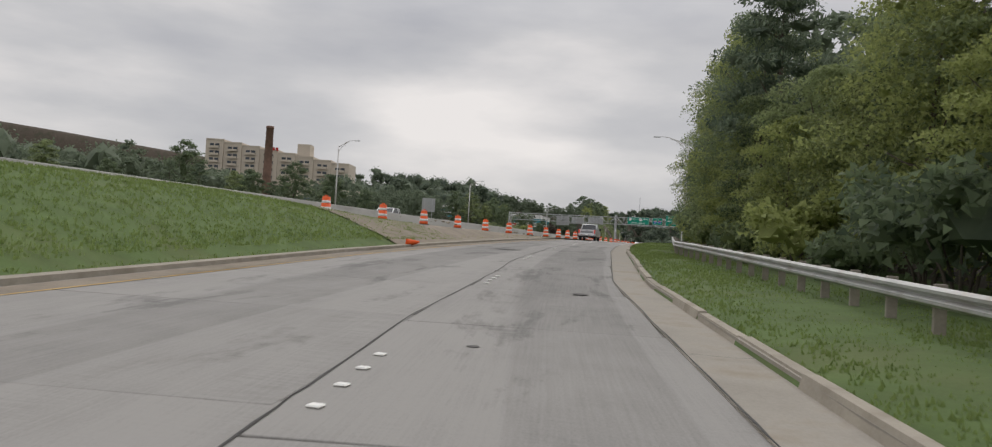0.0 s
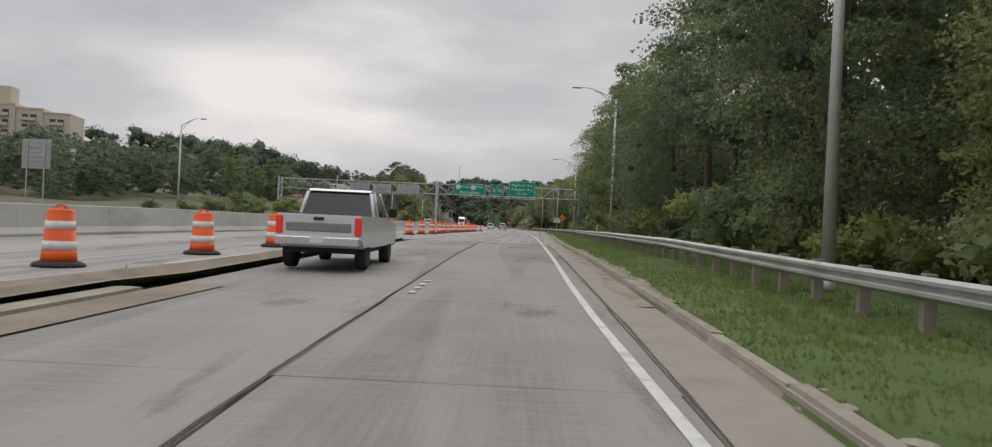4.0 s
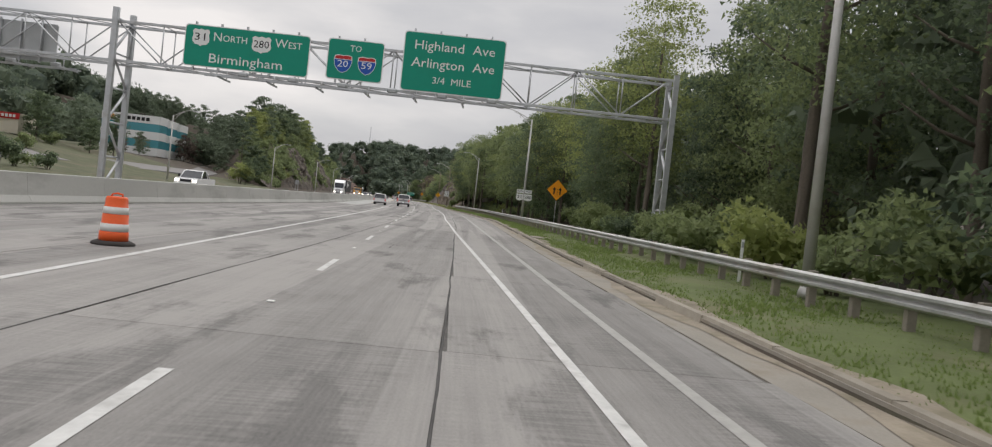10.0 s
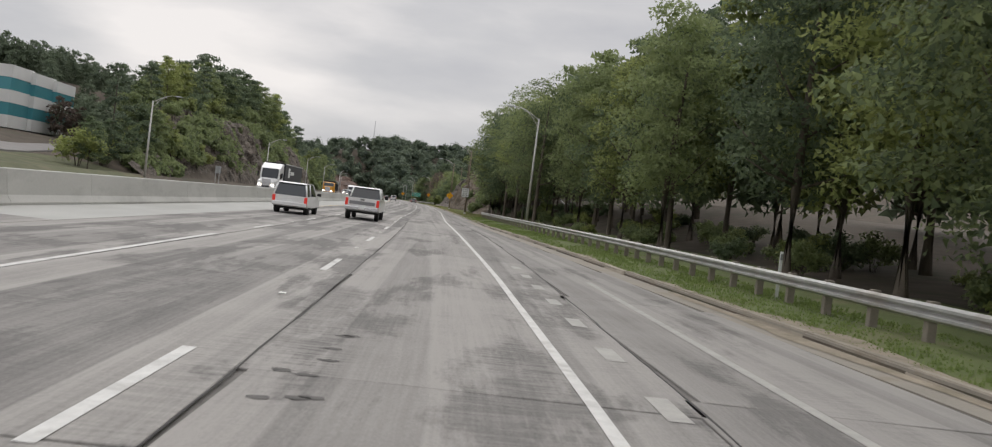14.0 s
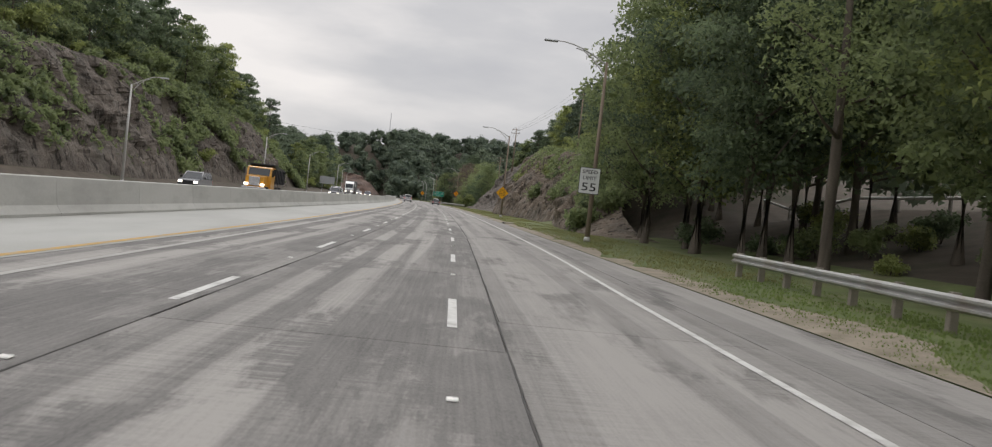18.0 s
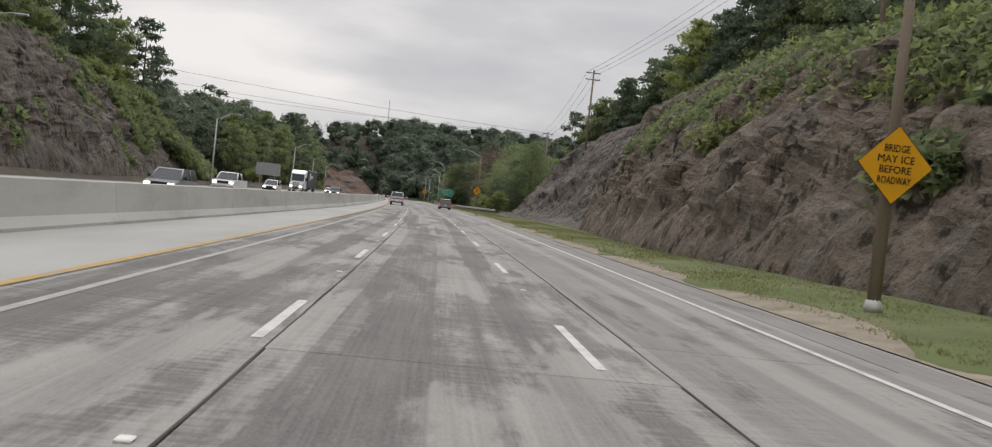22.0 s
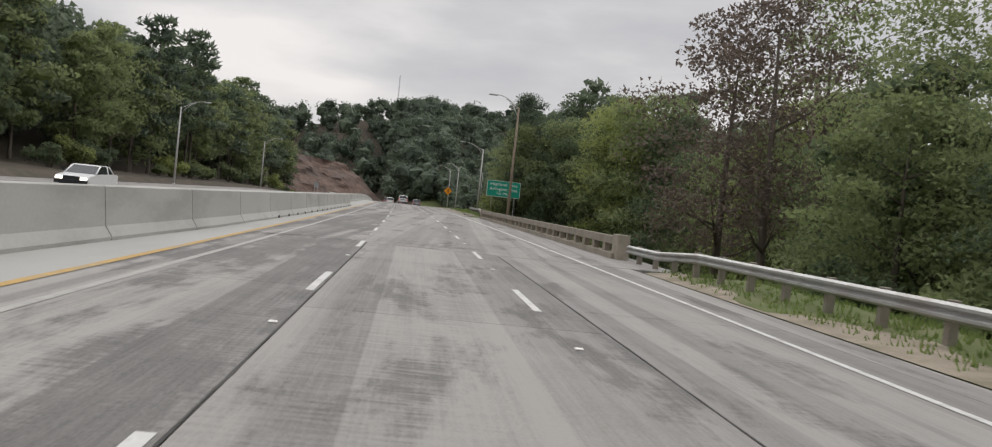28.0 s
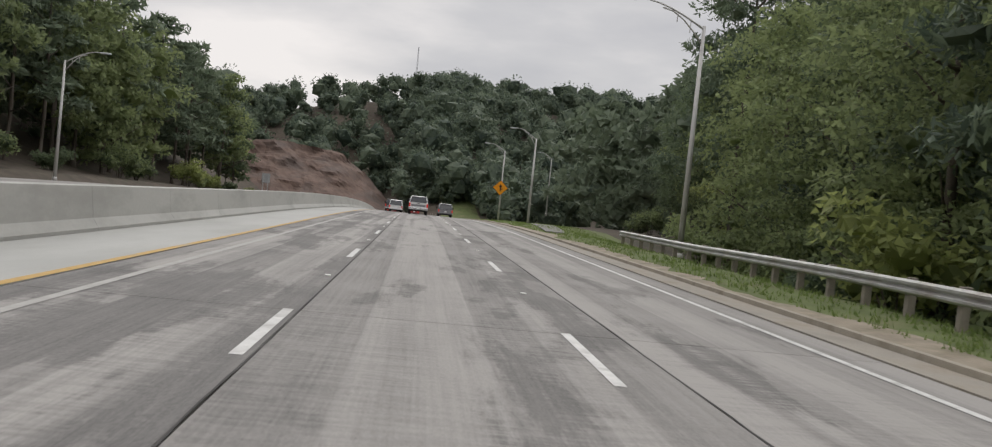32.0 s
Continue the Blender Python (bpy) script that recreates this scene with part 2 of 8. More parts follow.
def lettering(name, body, size, mat, parent, loc, width=None, bold=0.0):
    """Raised letters on a face that looks along -y; loc is their middle."""
    me = text_mesh(body, size)
    me.materials.clear()
    me.materials.append(mat)
    ob = new(name, me)
    w = max(v.co.x for v in me.vertices) - min(v.co.x for v in me.vertices)
    fx = width / w if width else 1.0
    ob.parent = parent
    ob.matrix_local = Matrix.Translation(loc) @ Euler((radians(90), 0, 0)).to_matrix().to_4x4() @ Matrix.Diagonal((fx, 1, 1, 1))
    return ob


# ------------------------------------------------------------ light
SUN_EL, SUN_ROT = radians(38), radians(12)
world = bpy.data.worlds.new("overcast_sky")
scene.world = world
world.use_nodes = True
wn, wl = world.node_tree.nodes, world.node_tree.links
wn.clear()
w_out, w_bg = wn.new("ShaderNodeOutputWorld"), wn.new("ShaderNodeBackground")
sky = wn.new("ShaderNodeTexSky")
sky.sky_type, sky.sun_disc, sky.sun_elevation, sky.sun_rotation = "NISHITA", False, SUN_EL, SUN_ROT
w_co, w_map = wn.new("ShaderNodeTexCoord"), wn.new("ShaderNodeMapping")
w_map.inputs["Scale"].default_value = (1.0, 1.0, 3.4)
w_n1, w_n2 = wn.new("ShaderNodeTexNoise"), wn.new("ShaderNodeTexNoise")
w_n1.inputs["Scale"].default_value, w_n1.inputs["Detail"].default_value, w_n1.inputs["Roughness"].default_value = 1.9, 7.0, 0.5
w_n2.inputs["Scale"].default_value, w_n2.inputs["Detail"].default_value = 5.5, 5.0
w_add = wn.new("ShaderNodeMath")
w_add.operation = "MULTIPLY_ADD"
w_add.inputs[1].default_value = 0.25
w_ramp = wn.new("ShaderNodeValToRGB")
cr = w_ramp.color_ramp
cr.elements[0].position, cr.elements[0].color = 0.50, (0.467, 0.468, 0.498, 1)
cr.elements[1].position, cr.elements[1].color = 0.84, (0.87, 0.83, 0.81, 1)
e = cr.elements.new(0.64)
e.color = (0.585, 0.578, 0.590, 1)
w_mix = wn.new("ShaderNodeMix")
w_mix.data_type, w_mix.inputs["Factor"].default_value = "RGBA", 0.004
wl.new(w_co.outputs["Generated"], w_map.inputs["Vector"])
wl.new(w_map.outputs["Vector"], w_n1.inputs["Vector"])
wl.new(w_map.outputs["Vector"], w_n2.inputs["Vector"])
wl.new(w_n2.outputs["Fac"], w_add.inputs[0])
wl.new(w_n1.outputs["Fac"], w_add.inputs[2])
wl.new(w_add.outputs[0], w_ramp.inputs["Fac"])
wl.new(w_ramp.outputs["Color"], w_mix.inputs["A"])
wl.new(sky.outputs["Color"], w_mix.inputs["B"])
# an overcast sky is brightest overhead
w_sep, w_zen, w_sc = wn.new("ShaderNodeSeparateXYZ"), wn.new("ShaderNodeMapRange"), wn.new("ShaderNodeVectorMath")
w_zen.inputs["From Min"].default_value, w_zen.inputs["From Max"].default_value = 0.25, 1.0
w_zen.inputs["To Min"].default_value, w_zen.inputs["To Max"].default_value = 1.0, 2.4
w_sc.operation = "SCALE"
wl.new(w_co.outputs["Generated"], w_sep.inputs[0])
wl.new(w_sep.outputs["Z"], w_zen.inputs["Value"])
wl.new(w_mix.outputs["Result"], w_sc.inputs[0])
wl.new(w_zen.outputs[0], w_sc.inputs["Scale"])
wl.new(w_sc.outputs[0], w_bg.inputs["Color"])
w_bg.inputs["Strength"].default_value = 1.0
wl.new(w_bg.outputs["Background"], w_out.inputs["Surface"])

sun_data = bpy.data.lights.new("sun", "SUN")
sun_data.energy, sun_data.angle, sun_data.color = 0.8, radians(50), (1.0, 0.97, 0.93)
sun_ob = new("sun", sun_data)
sun_ob.matrix_world = look((0, 0, 100), Vector((0, 0, 100)) - Vector((math.sin(SUN_ROT) * math.cos(SUN_EL), math.cos(SUN_ROT) * math.cos(SUN_EL), math.sin(SUN_EL))) * 10)


# ------------------------------------------------------------ materials
def material(name, base, rough=0.8, metal=0.0, var=0.12, scale=1.5, fine=25.0, bump=0.15, stain=None, stain_scale=0.3, stain_amount=0.5,
             stretch=(1, 1, 1), rand=0.0, local=False, island=0.0, spec=0.3):
    """A surface with two scales of variation, stains of another colour and fine relief."""
    m = bpy.data.materials.new(name)
    m.use_nodes = True
    n, l = m.node_tree.nodes, m.node_tree.links
    b = n["Principled BSDF"]
    b.inputs["Roughness"].default_value, b.inputs["Metallic"].default_value = rough, metal
    b.inputs["Specular IOR Level"].default_value = spec
    if local:
        co = n.new("ShaderNodeTexCoord").outputs["Object"]
    else:
        co = n.new("ShaderNodeNewGeometry").outputs["Position"]
    mp = n.new("ShaderNodeMapping")
    mp.inputs["Scale"].default_value = stretch
    l.new(co, mp.inputs["Vector"])
    n1, n2 = n.new("ShaderNodeTexNoise"), n.new("ShaderNodeTexNoise")
    n1.inputs["Scale"].default_value, n1.inputs["Detail"].default_value = scale, 6.0
    n2.inputs["Scale"].default_value, n2.inputs["Detail"].default_value = fine, 4.0
    l.new(mp.outputs[0], n1.inputs["Vector"])
    l.new(co, n2.inputs["Vector"])
    add = n.new("ShaderNodeMath")
    add.operation = "MULTIPLY_ADD"
    add.inputs[1].default_value = 0.5
    l.new(n2.outputs["Fac"], add.inputs[0])
    l.new(n1.outputs["Fac"], add.inputs[2])
    ramp = n.new("ShaderNodeMapRange")
    ramp.inputs["From Min"].default_value, ramp.inputs["From Max"].default_value = 0.45, 1.05
    ramp.inputs["To Min"].default_value, ramp.inputs["To Max"].default_value = 1 - var, 1 + var
    l.new(add.outputs[0], ramp.inputs["Value"])
    val = ramp.outputs[0]
    if rand or island:
        src = n.new("ShaderNodeNewGeometry").outputs["Random Per Island"] if island else n.new("ShaderNodeObjectInfo").outputs["Random"]
        r2 = n.new("ShaderNodeMapRange")
        k = island or rand
        r2.inputs["To Min"].default_value, r2.inputs["To Max"].default_value = 1 - k * 1.6, 1 + k * 0.6
        l.new(src, r2.inputs["Value"])
        mu = n.new("ShaderNodeMath")
        mu.operation = "MULTIPLY"
        l.new(val, mu.inputs[0])
        l.new(r2.outputs[0], mu.inputs[1])
        val = mu.outputs[0]
    sc = n.new("ShaderNodeVectorMath")
    sc.operation = "SCALE"
    sc.inputs[0].default_value = base
    l.new(val, sc.inputs["Scale"])
    col = sc.outputs[0]
    if stain is not None:
        n3 = n.new("ShaderNodeTexNoise")
        n3.inputs["Scale"].default_value, n3.inputs["Detail"].default_value, n3.inputs["Roughness"].default_value = stain_scale, 7.0, 0.62
        l.new(mp.outputs[0], n3.inputs["Vector"])
        r3 = n.new("ShaderNodeMapRange")
        r3.inputs["From Min"].default_value, r3.inputs["From Max"].default_value = 0.5, 0.66
        r3.inputs["To Max"].default_value = stain_amount
        l.new(n3.outputs["Fac"], r3.inputs["Value"])
        mx = n.new("ShaderNodeMix")
        mx.data_type = "RGBA"
        mx.inputs["B"].default_value = (*stain, 1)
        l.new(r3.outputs[0], mx.inputs["Factor"])
        l.new(col, mx.inputs["A"])
        col = mx.outputs["Result"]
    l.new(col, b.inputs["Base Color"])
    if bump:
        bp = n.new("ShaderNodeBump")
        bp.inputs["Strength"].default_value, bp.inputs["Distance"].default_value = bump, 0.02
        l.new(add.outputs[0], bp.inputs["Height"])
        l.new(bp.outputs[0], b.inputs["Normal"])
    return m


def foliage(name, dark, light, through_amount=0.25):
    m = bpy.data.materials.new(name)
    m.use_nodes = True
    n, l = m.node_tree.nodes, m.node_tree.links
    b, out = n["Principled BSDF"], n["Material Output"]
    geo, info = n.new("ShaderNodeNewGeometry"), n.new("ShaderNodeObjectInfo")
    nz = n.new("ShaderNodeTexNoise")
    nz.inputs["Scale"].default_value, nz.inputs["Detail"].default_value = 0.55, 4.0
    l.new(geo.outputs["Position"], nz.inputs["Vector"])
    a1 = n.new("ShaderNodeMath")
    a1.operation = "MULTIPLY_ADD"
    a1.inputs[1].default_value = 0.45
    l.new(geo.outputs["Random Per Island"], a1.inputs[0])
    l.new(nz.outputs["Fac"], a1.inputs[2])
    a2 = n.new("ShaderNodeMath")
    a2.operation = "MULTIPLY_ADD"
    a2.inputs[1].default_value = 0.35
    l.new(info.outputs["Random"], a2.inputs[0])
    l.new(a1.outputs[0], a2.inputs[2])
    rp = n.new("ShaderNodeValToRGB")
    rp.color_ramp.elements[0].position, rp.color_ramp.elements[0].color = 0.5, (*dark, 1)
    rp.color_ramp.elements[1].position, rp.color_ramp.elements[1].color = 1.0, (*light, 1)
    l.new(a2.outputs[0], rp.inputs["Fac"])
    l.new(rp.outputs["Color"], b.inputs["Base Color"])
    b.inputs["Roughness"].default_value = 0.6
    b.inputs["Specular IOR Level"].default_value = 0.25
    tr = n.new("ShaderNodeBsdfTranslucent")
    l.new(rp.outputs["Color"], tr.inputs["Color"])
    mx = n.new("ShaderNodeMixShader")
    mx.inputs["Fac"].default_value = through_amount
    l.new(b.outputs[0], mx.inputs[1])
    l.new(tr.outputs[0], mx.inputs[2])
    l.new(mx.outputs[0], out.inputs["Surface"])
    return m


def glowing(name, colour, strength):
    m = bpy.data.materials.new(name)
    m.use_nodes = True
    b = m.node_tree.nodes["Principled BSDF"]
    b.inputs["Base Color"].default_value = (*colour, 1)
    b.inputs["Emission Color"].default_value = (*colour, 1)
    b.inputs["Emission Strength"].default_value = strength
    return m


def slab_material(name, base, dark, seed, dirt, wide=1.0):
    """Old road concrete: long tyre bands with hard edges, ragged dark patches, cross grooves and fine aggregate."""
    m = bpy.data.materials.new(name)
    m.use_nodes = True
    n, l = m.node_tree.nodes, m.node_tree.links
    b = n["Principled BSDF"]
    b.inputs["Roughness"].default_value, b.inputs["Specular IOR Level"].default_value = 0.86, 0.22
    # x across the slab, y along the road, so that bands run on from slab to slab
    own, pos, co = n.new("ShaderNodeSeparateXYZ"), n.new("ShaderNodeSeparateXYZ"), n.new("ShaderNodeCombineXYZ")
    l.new(n.new("ShaderNodeTexCoord").outputs["Object"], own.inputs[0])
    l.new(n.new("ShaderNodeNewGeometry").outputs["Position"], pos.inputs[0])
    l.new(own.outputs["X"], co.inputs["X"])
    l.new(pos.outputs["Y"], co.inputs["Y"])
    co.inputs["Z"].default_value = seed

    def tex(sx, sy, detail=4.0, rough=0.55, warp=0.0):
        mp, t = n.new("ShaderNodeMapping"), n.new("ShaderNodeTexNoise")
        mp.inputs["Scale"].default_value = (sx, sy, 1)
        t.inputs["Scale"].default_value, t.inputs["Detail"].default_value, t.inputs["Roughness"].default_value, t.inputs["Distortion"].default_value = 1.0, detail, rough, warp
        l.new(co.outputs[0], mp.inputs["Vector"])
        l.new(mp.outputs[0], t.inputs["Vector"])
        return t.outputs["Fac"]

    def window(v, lo, hi, a=0.0, z=1.0):
        r = n.new("ShaderNodeMapRange")
        r.inputs["From Min"].default_value, r.inputs["From Max"].default_value = lo, hi
        r.inputs["To Min"].default_value, r.inputs["To Max"].default_value = a, z
        l.new(v, r.inputs["Value"])
        return r.outputs[0]

    def calc(op, a, c):
        q = n.new("ShaderNodeMath")
        q.operation = op
        for sock, v in zip(q.inputs, (a, c)):
            if isinstance(v, float):
                sock.default_value = v
            else:
                l.new(v, sock)
        return q.outputs[0]

    grain = tex(34, 34, 6.0, 0.65)
    mottle = tex(0.9, 0.6, 6.0, 0.6)
    scuff = tex(24, 0.45, 3.0)
    ridge = window(tex(1.6, 19, 2.0), 0.42, 0.6)
    band = window(tex(1.05 * wide, 0.011, 1.0), 0.485, 0.51 if wide == 1 else 0.50)
    worn = window(tex(2.3 * wide, 0.035, 4.0), 0.40, 0.66)
    patch = window(tex(0.62, 0.15, 9.0, 0.66, 0.25), 0.60 - 0.12 * dirt, 0.67 - 0.12 * dirt)
    grooved = window(tex(0.45, 0.10, 5.0), 0.47, 0.58)
    slab = window(n.new("ShaderNodeObjectInfo").outputs["Random"], 0.0, 1.0, -0.07, 0.09)
    d = calc("MULTIPLY", band, 0.16 + 0.26 * dirt)
    d = calc("ADD", d, calc("MULTIPLY", worn, 0.10 + 0.22 * dirt))
    d = calc("ADD", d, calc("MULTIPLY", patch, window(ridge, 0.0, 1.0, 0.26 + 0.18 * dirt, 0.5 + 0.22 * dirt)))
    d = calc("ADD", d, calc("MULTIPLY", calc("MULTIPLY", ridge, grooved), 0.20))
    d = calc("MINIMUM", calc("ADD", d, slab), 0.76)
    d = calc("ADD", d, window(scuff, 0.35, 0.65, -0.07, 0.07))
    d = calc("ADD", d, window(mottle, 0.3, 0.7, -0.10, 0.10))
    d = calc("ADD", d, window(grain, 0.3, 0.7, -0.17, 0.17))
    mx = n.new("ShaderNodeMix")
    mx.data_type = "RGBA"
    mx.clamp_factor = True
    mx.inputs["A"].default_value, mx.inputs["B"].default_value = (*base, 1), (*dark, 1)
    l.new(d, mx.inputs["Factor"])
    l.new(mx.outputs["Result"], b.inputs["Base Color"])
    bp = n.new("ShaderNodeBump")
    bp.inputs["Strength"].default_value, bp.inputs["Distance"].default_value = 0.25, 0.008
    l.new(calc("ADD", grain, calc("MULTIPLY", ridge, -0.5)), bp.inputs["Height"])
    l.new(bp.outputs[0], b.inputs["Normal"])
    return m


def rock_material(name, tones, dip, streak):
    """Broken rock: tilted beds in several tones, cracks with crevice shade put into the colour and rain streaks, with
    deep relief.
    """
    m = bpy.data.materials.new(name)
    m.use_nodes = True
    n, l = m.node_tree.nodes, m.node_tree.links
    b = n["Principled BSDF"]
    b.inputs["Roughness"].default_value, b.inputs["Specular IOR Level"].default_value = 0.93, 0.2
    pos = n.new("ShaderNodeNewGeometry").outputs["Position"]

    def tex(kind, scale, stretch, turn=0.0, detail=6.0):
        mp = n.new("ShaderNodeMapping")
        mp.inputs["Scale"].default_value = stretch
        mp.inputs["Rotation"].default_value = (turn, 0, 0)
        l.new(pos, mp.inputs["Vector"])
        t = n.new(kind)
        t.inputs["Scale"].default_value = scale
        if kind == "ShaderNodeTexNoise":
            t.inputs["Detail"].default_value, t.inputs["Roughness"].default_value = detail, 0.62
        l.new(mp.outputs[0], t.inputs["Vector"])
        return t

    def mix(a, bb, f):
        q = n.new("ShaderNodeMix")
        q.data_type = "RGBA"
        for sock, v in (("A", a), ("B", bb)):
            if isinstance(v, tuple):
                q.inputs[sock].default_value = (*v, 1)
            else:
                l.new(v, q.inputs[sock])
        l.new(f, q.inputs["Factor"])
        return q.outputs["Result"]

    def window(v, lo, hi, top=1.0):
        r = n.new("ShaderNodeMapRange")
        r.inputs["From Min"].default_value, r.inputs["From Max"].default_value, r.inputs["To Max"].default_value = lo, hi, top
        l.new(v, r.inputs["Value"])
        return r.outputs[0]

    beds = tex("ShaderNodeTexNoise", 0.55, (0.9, 0.8, 1.3), dip)
    blotch = tex("ShaderNodeTexNoise", 0.35, (1, 1, 0.8))
    fine = tex("ShaderNodeTexNoise", 5.0, (1, 1, 1.6), dip, 8.0)
    streaks = tex("ShaderNodeTexNoise", 2.2, (1, 1, 0.14), -0.2)
    crack = tex("ShaderNodeTexNoise", 0.9, (1.5, 1.4, 0.7), dip, 9.0)
    joint = tex("ShaderNodeTexNoise", 0.8, (1.7, 1.7, 0.22), -0.25, 8.0)
    col = mix(tones[0], tones[1], window(beds.outputs["Fac"], 0.40, 0.60))
    col = mix(col, tones[2], window(blotch.outputs["Fac"], 0.48, 0.66, 0.8))
    col = mix(col, tones[3], window(streaks.outputs["Fac"], 0.56, 0.72, streak))
    col = mix(col, tones[4], window(fine.outputs["Fac"], 0.52, 0.75, 0.7))
    # crevice shade as colour: the sunken cracks and joints take the darkest tone
    col = mix(tones[4], col, window(crack.outputs["Fac"], 0.36, 0.44))
    col = mix(tones[4], col, window(joint.outputs["Fac"], 0.34, 0.42))
    l.new(col, b.inputs["Base Color"])
    h1, h2 = n.new("ShaderNodeMath"), n.new("ShaderNodeMath")
    h1.operation = h2.operation = "MULTIPLY_ADD"
    h1.inputs[1].default_value, h2.inputs[1].default_value = 0.9, 1.3
    l.new(window(crack.outputs["Fac"], 0.34, 0.5), h1.inputs[0])
    l.new(fine.outputs["Fac"], h1.inputs[2])
    l.new(window(joint.outputs["Fac"], 0.32, 0.6), h2.inputs[0])
    l.new(h1.outputs[0], h2.inputs[2])
    bp = n.new("ShaderNodeBump")
    bp.inputs["Strength"].default_value, bp.inputs["Distance"].default_value = 0.9, 0.16
    l.new(h2.outputs[0], bp.inputs["Height"])
    l.new(bp.outputs[0], b.inputs["Normal"])
    return m


M_SLAB = slab_material("road_concrete", (0.328, 0.313, 0.293), (0.108, 0.104, 0.099), 0.0, 0.38)
M_SLAB_MID = slab_material("worn_road_concrete", (0.328, 0.313, 0.293), (0.108, 0.104, 0.099), 7.3, 0.52)
M_SLAB_RAMP = slab_material("ramp_concrete", (0.285, 0.274, 0.257), (0.115, 0.111, 0.106), 3.1, 0.35, 0.36)
M_TAR = material("tar_seam", (0.05, 0.047, 0.044), 0.7, var=0.3, scale=3)
M_SLAB_DARK = slab_material("traffic_stained_concrete", (0.345, 0.330, 0.308), (0.108, 0.104, 0.100), 13.7, 0.85)
M_SHOULDER = material("new_shoulder_concrete", (0.385, 0.385, 0.362), 0.85, var=0.12, scale=0.5, stain=(0.30, 0.30, 0.275), stain_amount=0.5, stretch=(1, 0.3, 1))
M_BED = material("joint_filler", (0.15, 0.142, 0.132), 0.95, var=0.3, scale=3)
M_GUTTER = material("gutter_concrete", (0.305, 0.28, 0.24), 0.9, var=0.2, scale=0.8, stain=(0.22, 0.18, 0.13), stain_scale=0.8, stain_amount=0.6)
M_KERB = material("kerb_concrete", (0.34, 0.305, 0.25), 0.9, var=0.2, scale=1.3, stain=(0.2, 0.17, 0.13), stain_scale=1.2, stain_amount=0.6, rand=0.1)
M_BARRIER = material("barrier_concrete", (0.44, 0.435, 0.405), 0.85, var=0.1, scale=0.35, fine=12, stain=(0.30, 0.295, 0.27), stain_scale=0.5, stain_amount=0.6, stretch=(1, 0.5, 1.5), rand=0.04)
M_WHITE = material("white_road_paint", (0.58, 0.575, 0.55), 0.7, var=0.14, scale=4, stain=(0.36, 0.35, 0.33), stain_scale=2.2, stain_amount=0.75)
M_GHOST = material("worn_road_paint", (0.38, 0.37, 0.345), 0.8, var=0.15, scale=4, stain=(0.33, 0.32, 0.3), stain_scale=1.5, stain_amount=0.8)
M_YELLOW = material("yellow_road_paint", (0.47, 0.31, 0.11), 0.75, var=0.15, scale=4, stain=(0.34, 0.30, 0.23), stain_scale=0.8, stain_amount=0.9)
M_RPM = material("white_ceramic_marker", (0.75, 0.74, 0.7), 0.4, var=0.06, bump=0.0)
M_GRASS = material("grass_ground", (0.118, 0.145, 0.055), 0.95, var=0.25, scale=0.9, fine=14, bump=0.5, stain=(0.215, 0.19, 0.115), stain_scale=0.35, stain_amount=0.5)
M_SCRUB = material("scrubby_slope", (0.098, 0.104, 0.056), 0.95, var=0.3, scale=0.5, fine=9, bump=0.6, stain=(0.165, 0.135, 0.095), stain_scale=0.12, stain_amount=0.7)
M_GRASS_LUSH = material("lush_grass_ground", (0.088, 0.130, 0.042), 0.95, var=0.25, scale=0.9, fine=14, bump=0.5, stain=(0.125, 0.14, 0.058), stain_scale=0.3, stain_amount=0.5)
M_BLADE = foliage("grass_blades", (0.125, 0.182, 0.055), (0.225, 0.290, 0.095), 0.5)
M_BLADE_DRY = foliage("dry_grass_blades", (0.165, 0.180, 0.075), (0.29, 0.29, 0.13), 0.5)
M_DIRT = material("bare_dirt", (0.225, 0.19, 0.148), 0.95, var=0.3, scale=1.0, fine=14, bump=0.5, stain=(0.13, 0.12, 0.075), stain_scale=0.5, stain_amount=0.6)
M_SAND = material("pale_sandy_litter", (0.285, 0.245, 0.19), 0.95, var=0.28, scale=1.4, fine=18, bump=0.5, stain=(0.16, 0.145, 0.09), stain_scale=0.9, stain_amount=0.7)
M_FLOOR = material("forest_floor", (0.082, 0.066, 0.050), 0.95, var=0.35, scale=0.8, fine=8, bump=0.6, stain=(0.045, 0.05, 0.028), stain_scale=0.22, stain_amount=0.7)
M_STEEL = material("galvanised_steel", (0.50, 0.51, 0.52), 0.42, 0.75, var=0.12, scale=2, stain=(0.26, 0.22, 0.18), stain_scale=1.3, stain_amount=0.35, bump=0.06)
M_RAIL = material("weathered_guardrail", (0.44, 0.44, 0.425), 0.5, 0.5, var=0.16, scale=1.5, stain=(0.27, 0.22, 0.17), stain_scale=0.9, stain_amount=0.5, bump=0.08)
M_POST = material("weathered_post", (0.27, 0.24, 0.20), 0.8, var=0.2, scale=4)
M_GALV = material("painted_aluminium_pole", (0.50, 0.49, 0.47), 0.5, 0.35, var=0.1, scale=1.5, stain=(0.36, 0.30, 0.25), stain_scale=1.1, stain_amount=0.4, local=True)
M_WOOD = material("utility_pole_wood", (0.25, 0.20, 0.15), 0.9, var=0.25, scale=3, stretch=(1, 1, 0.1), stain=(0.14, 0.11, 0.08), stain_scale=3, local=True)
M_GREEN = material("green_sign_sheeting", (0.006, 0.255, 0.170), 0.45, var=0.05, scale=1.0, fine=5, bump=0.0)
M_SIGNWHITE = material("white_sign_sheeting", (0.74, 0.75, 0.73), 0.45, var=0.04, bump=0.0)
M_SIGNBLACK = material("black_sign_film", (0.015, 0.015, 0.015), 0.5, var=0.05, bump=0.0)
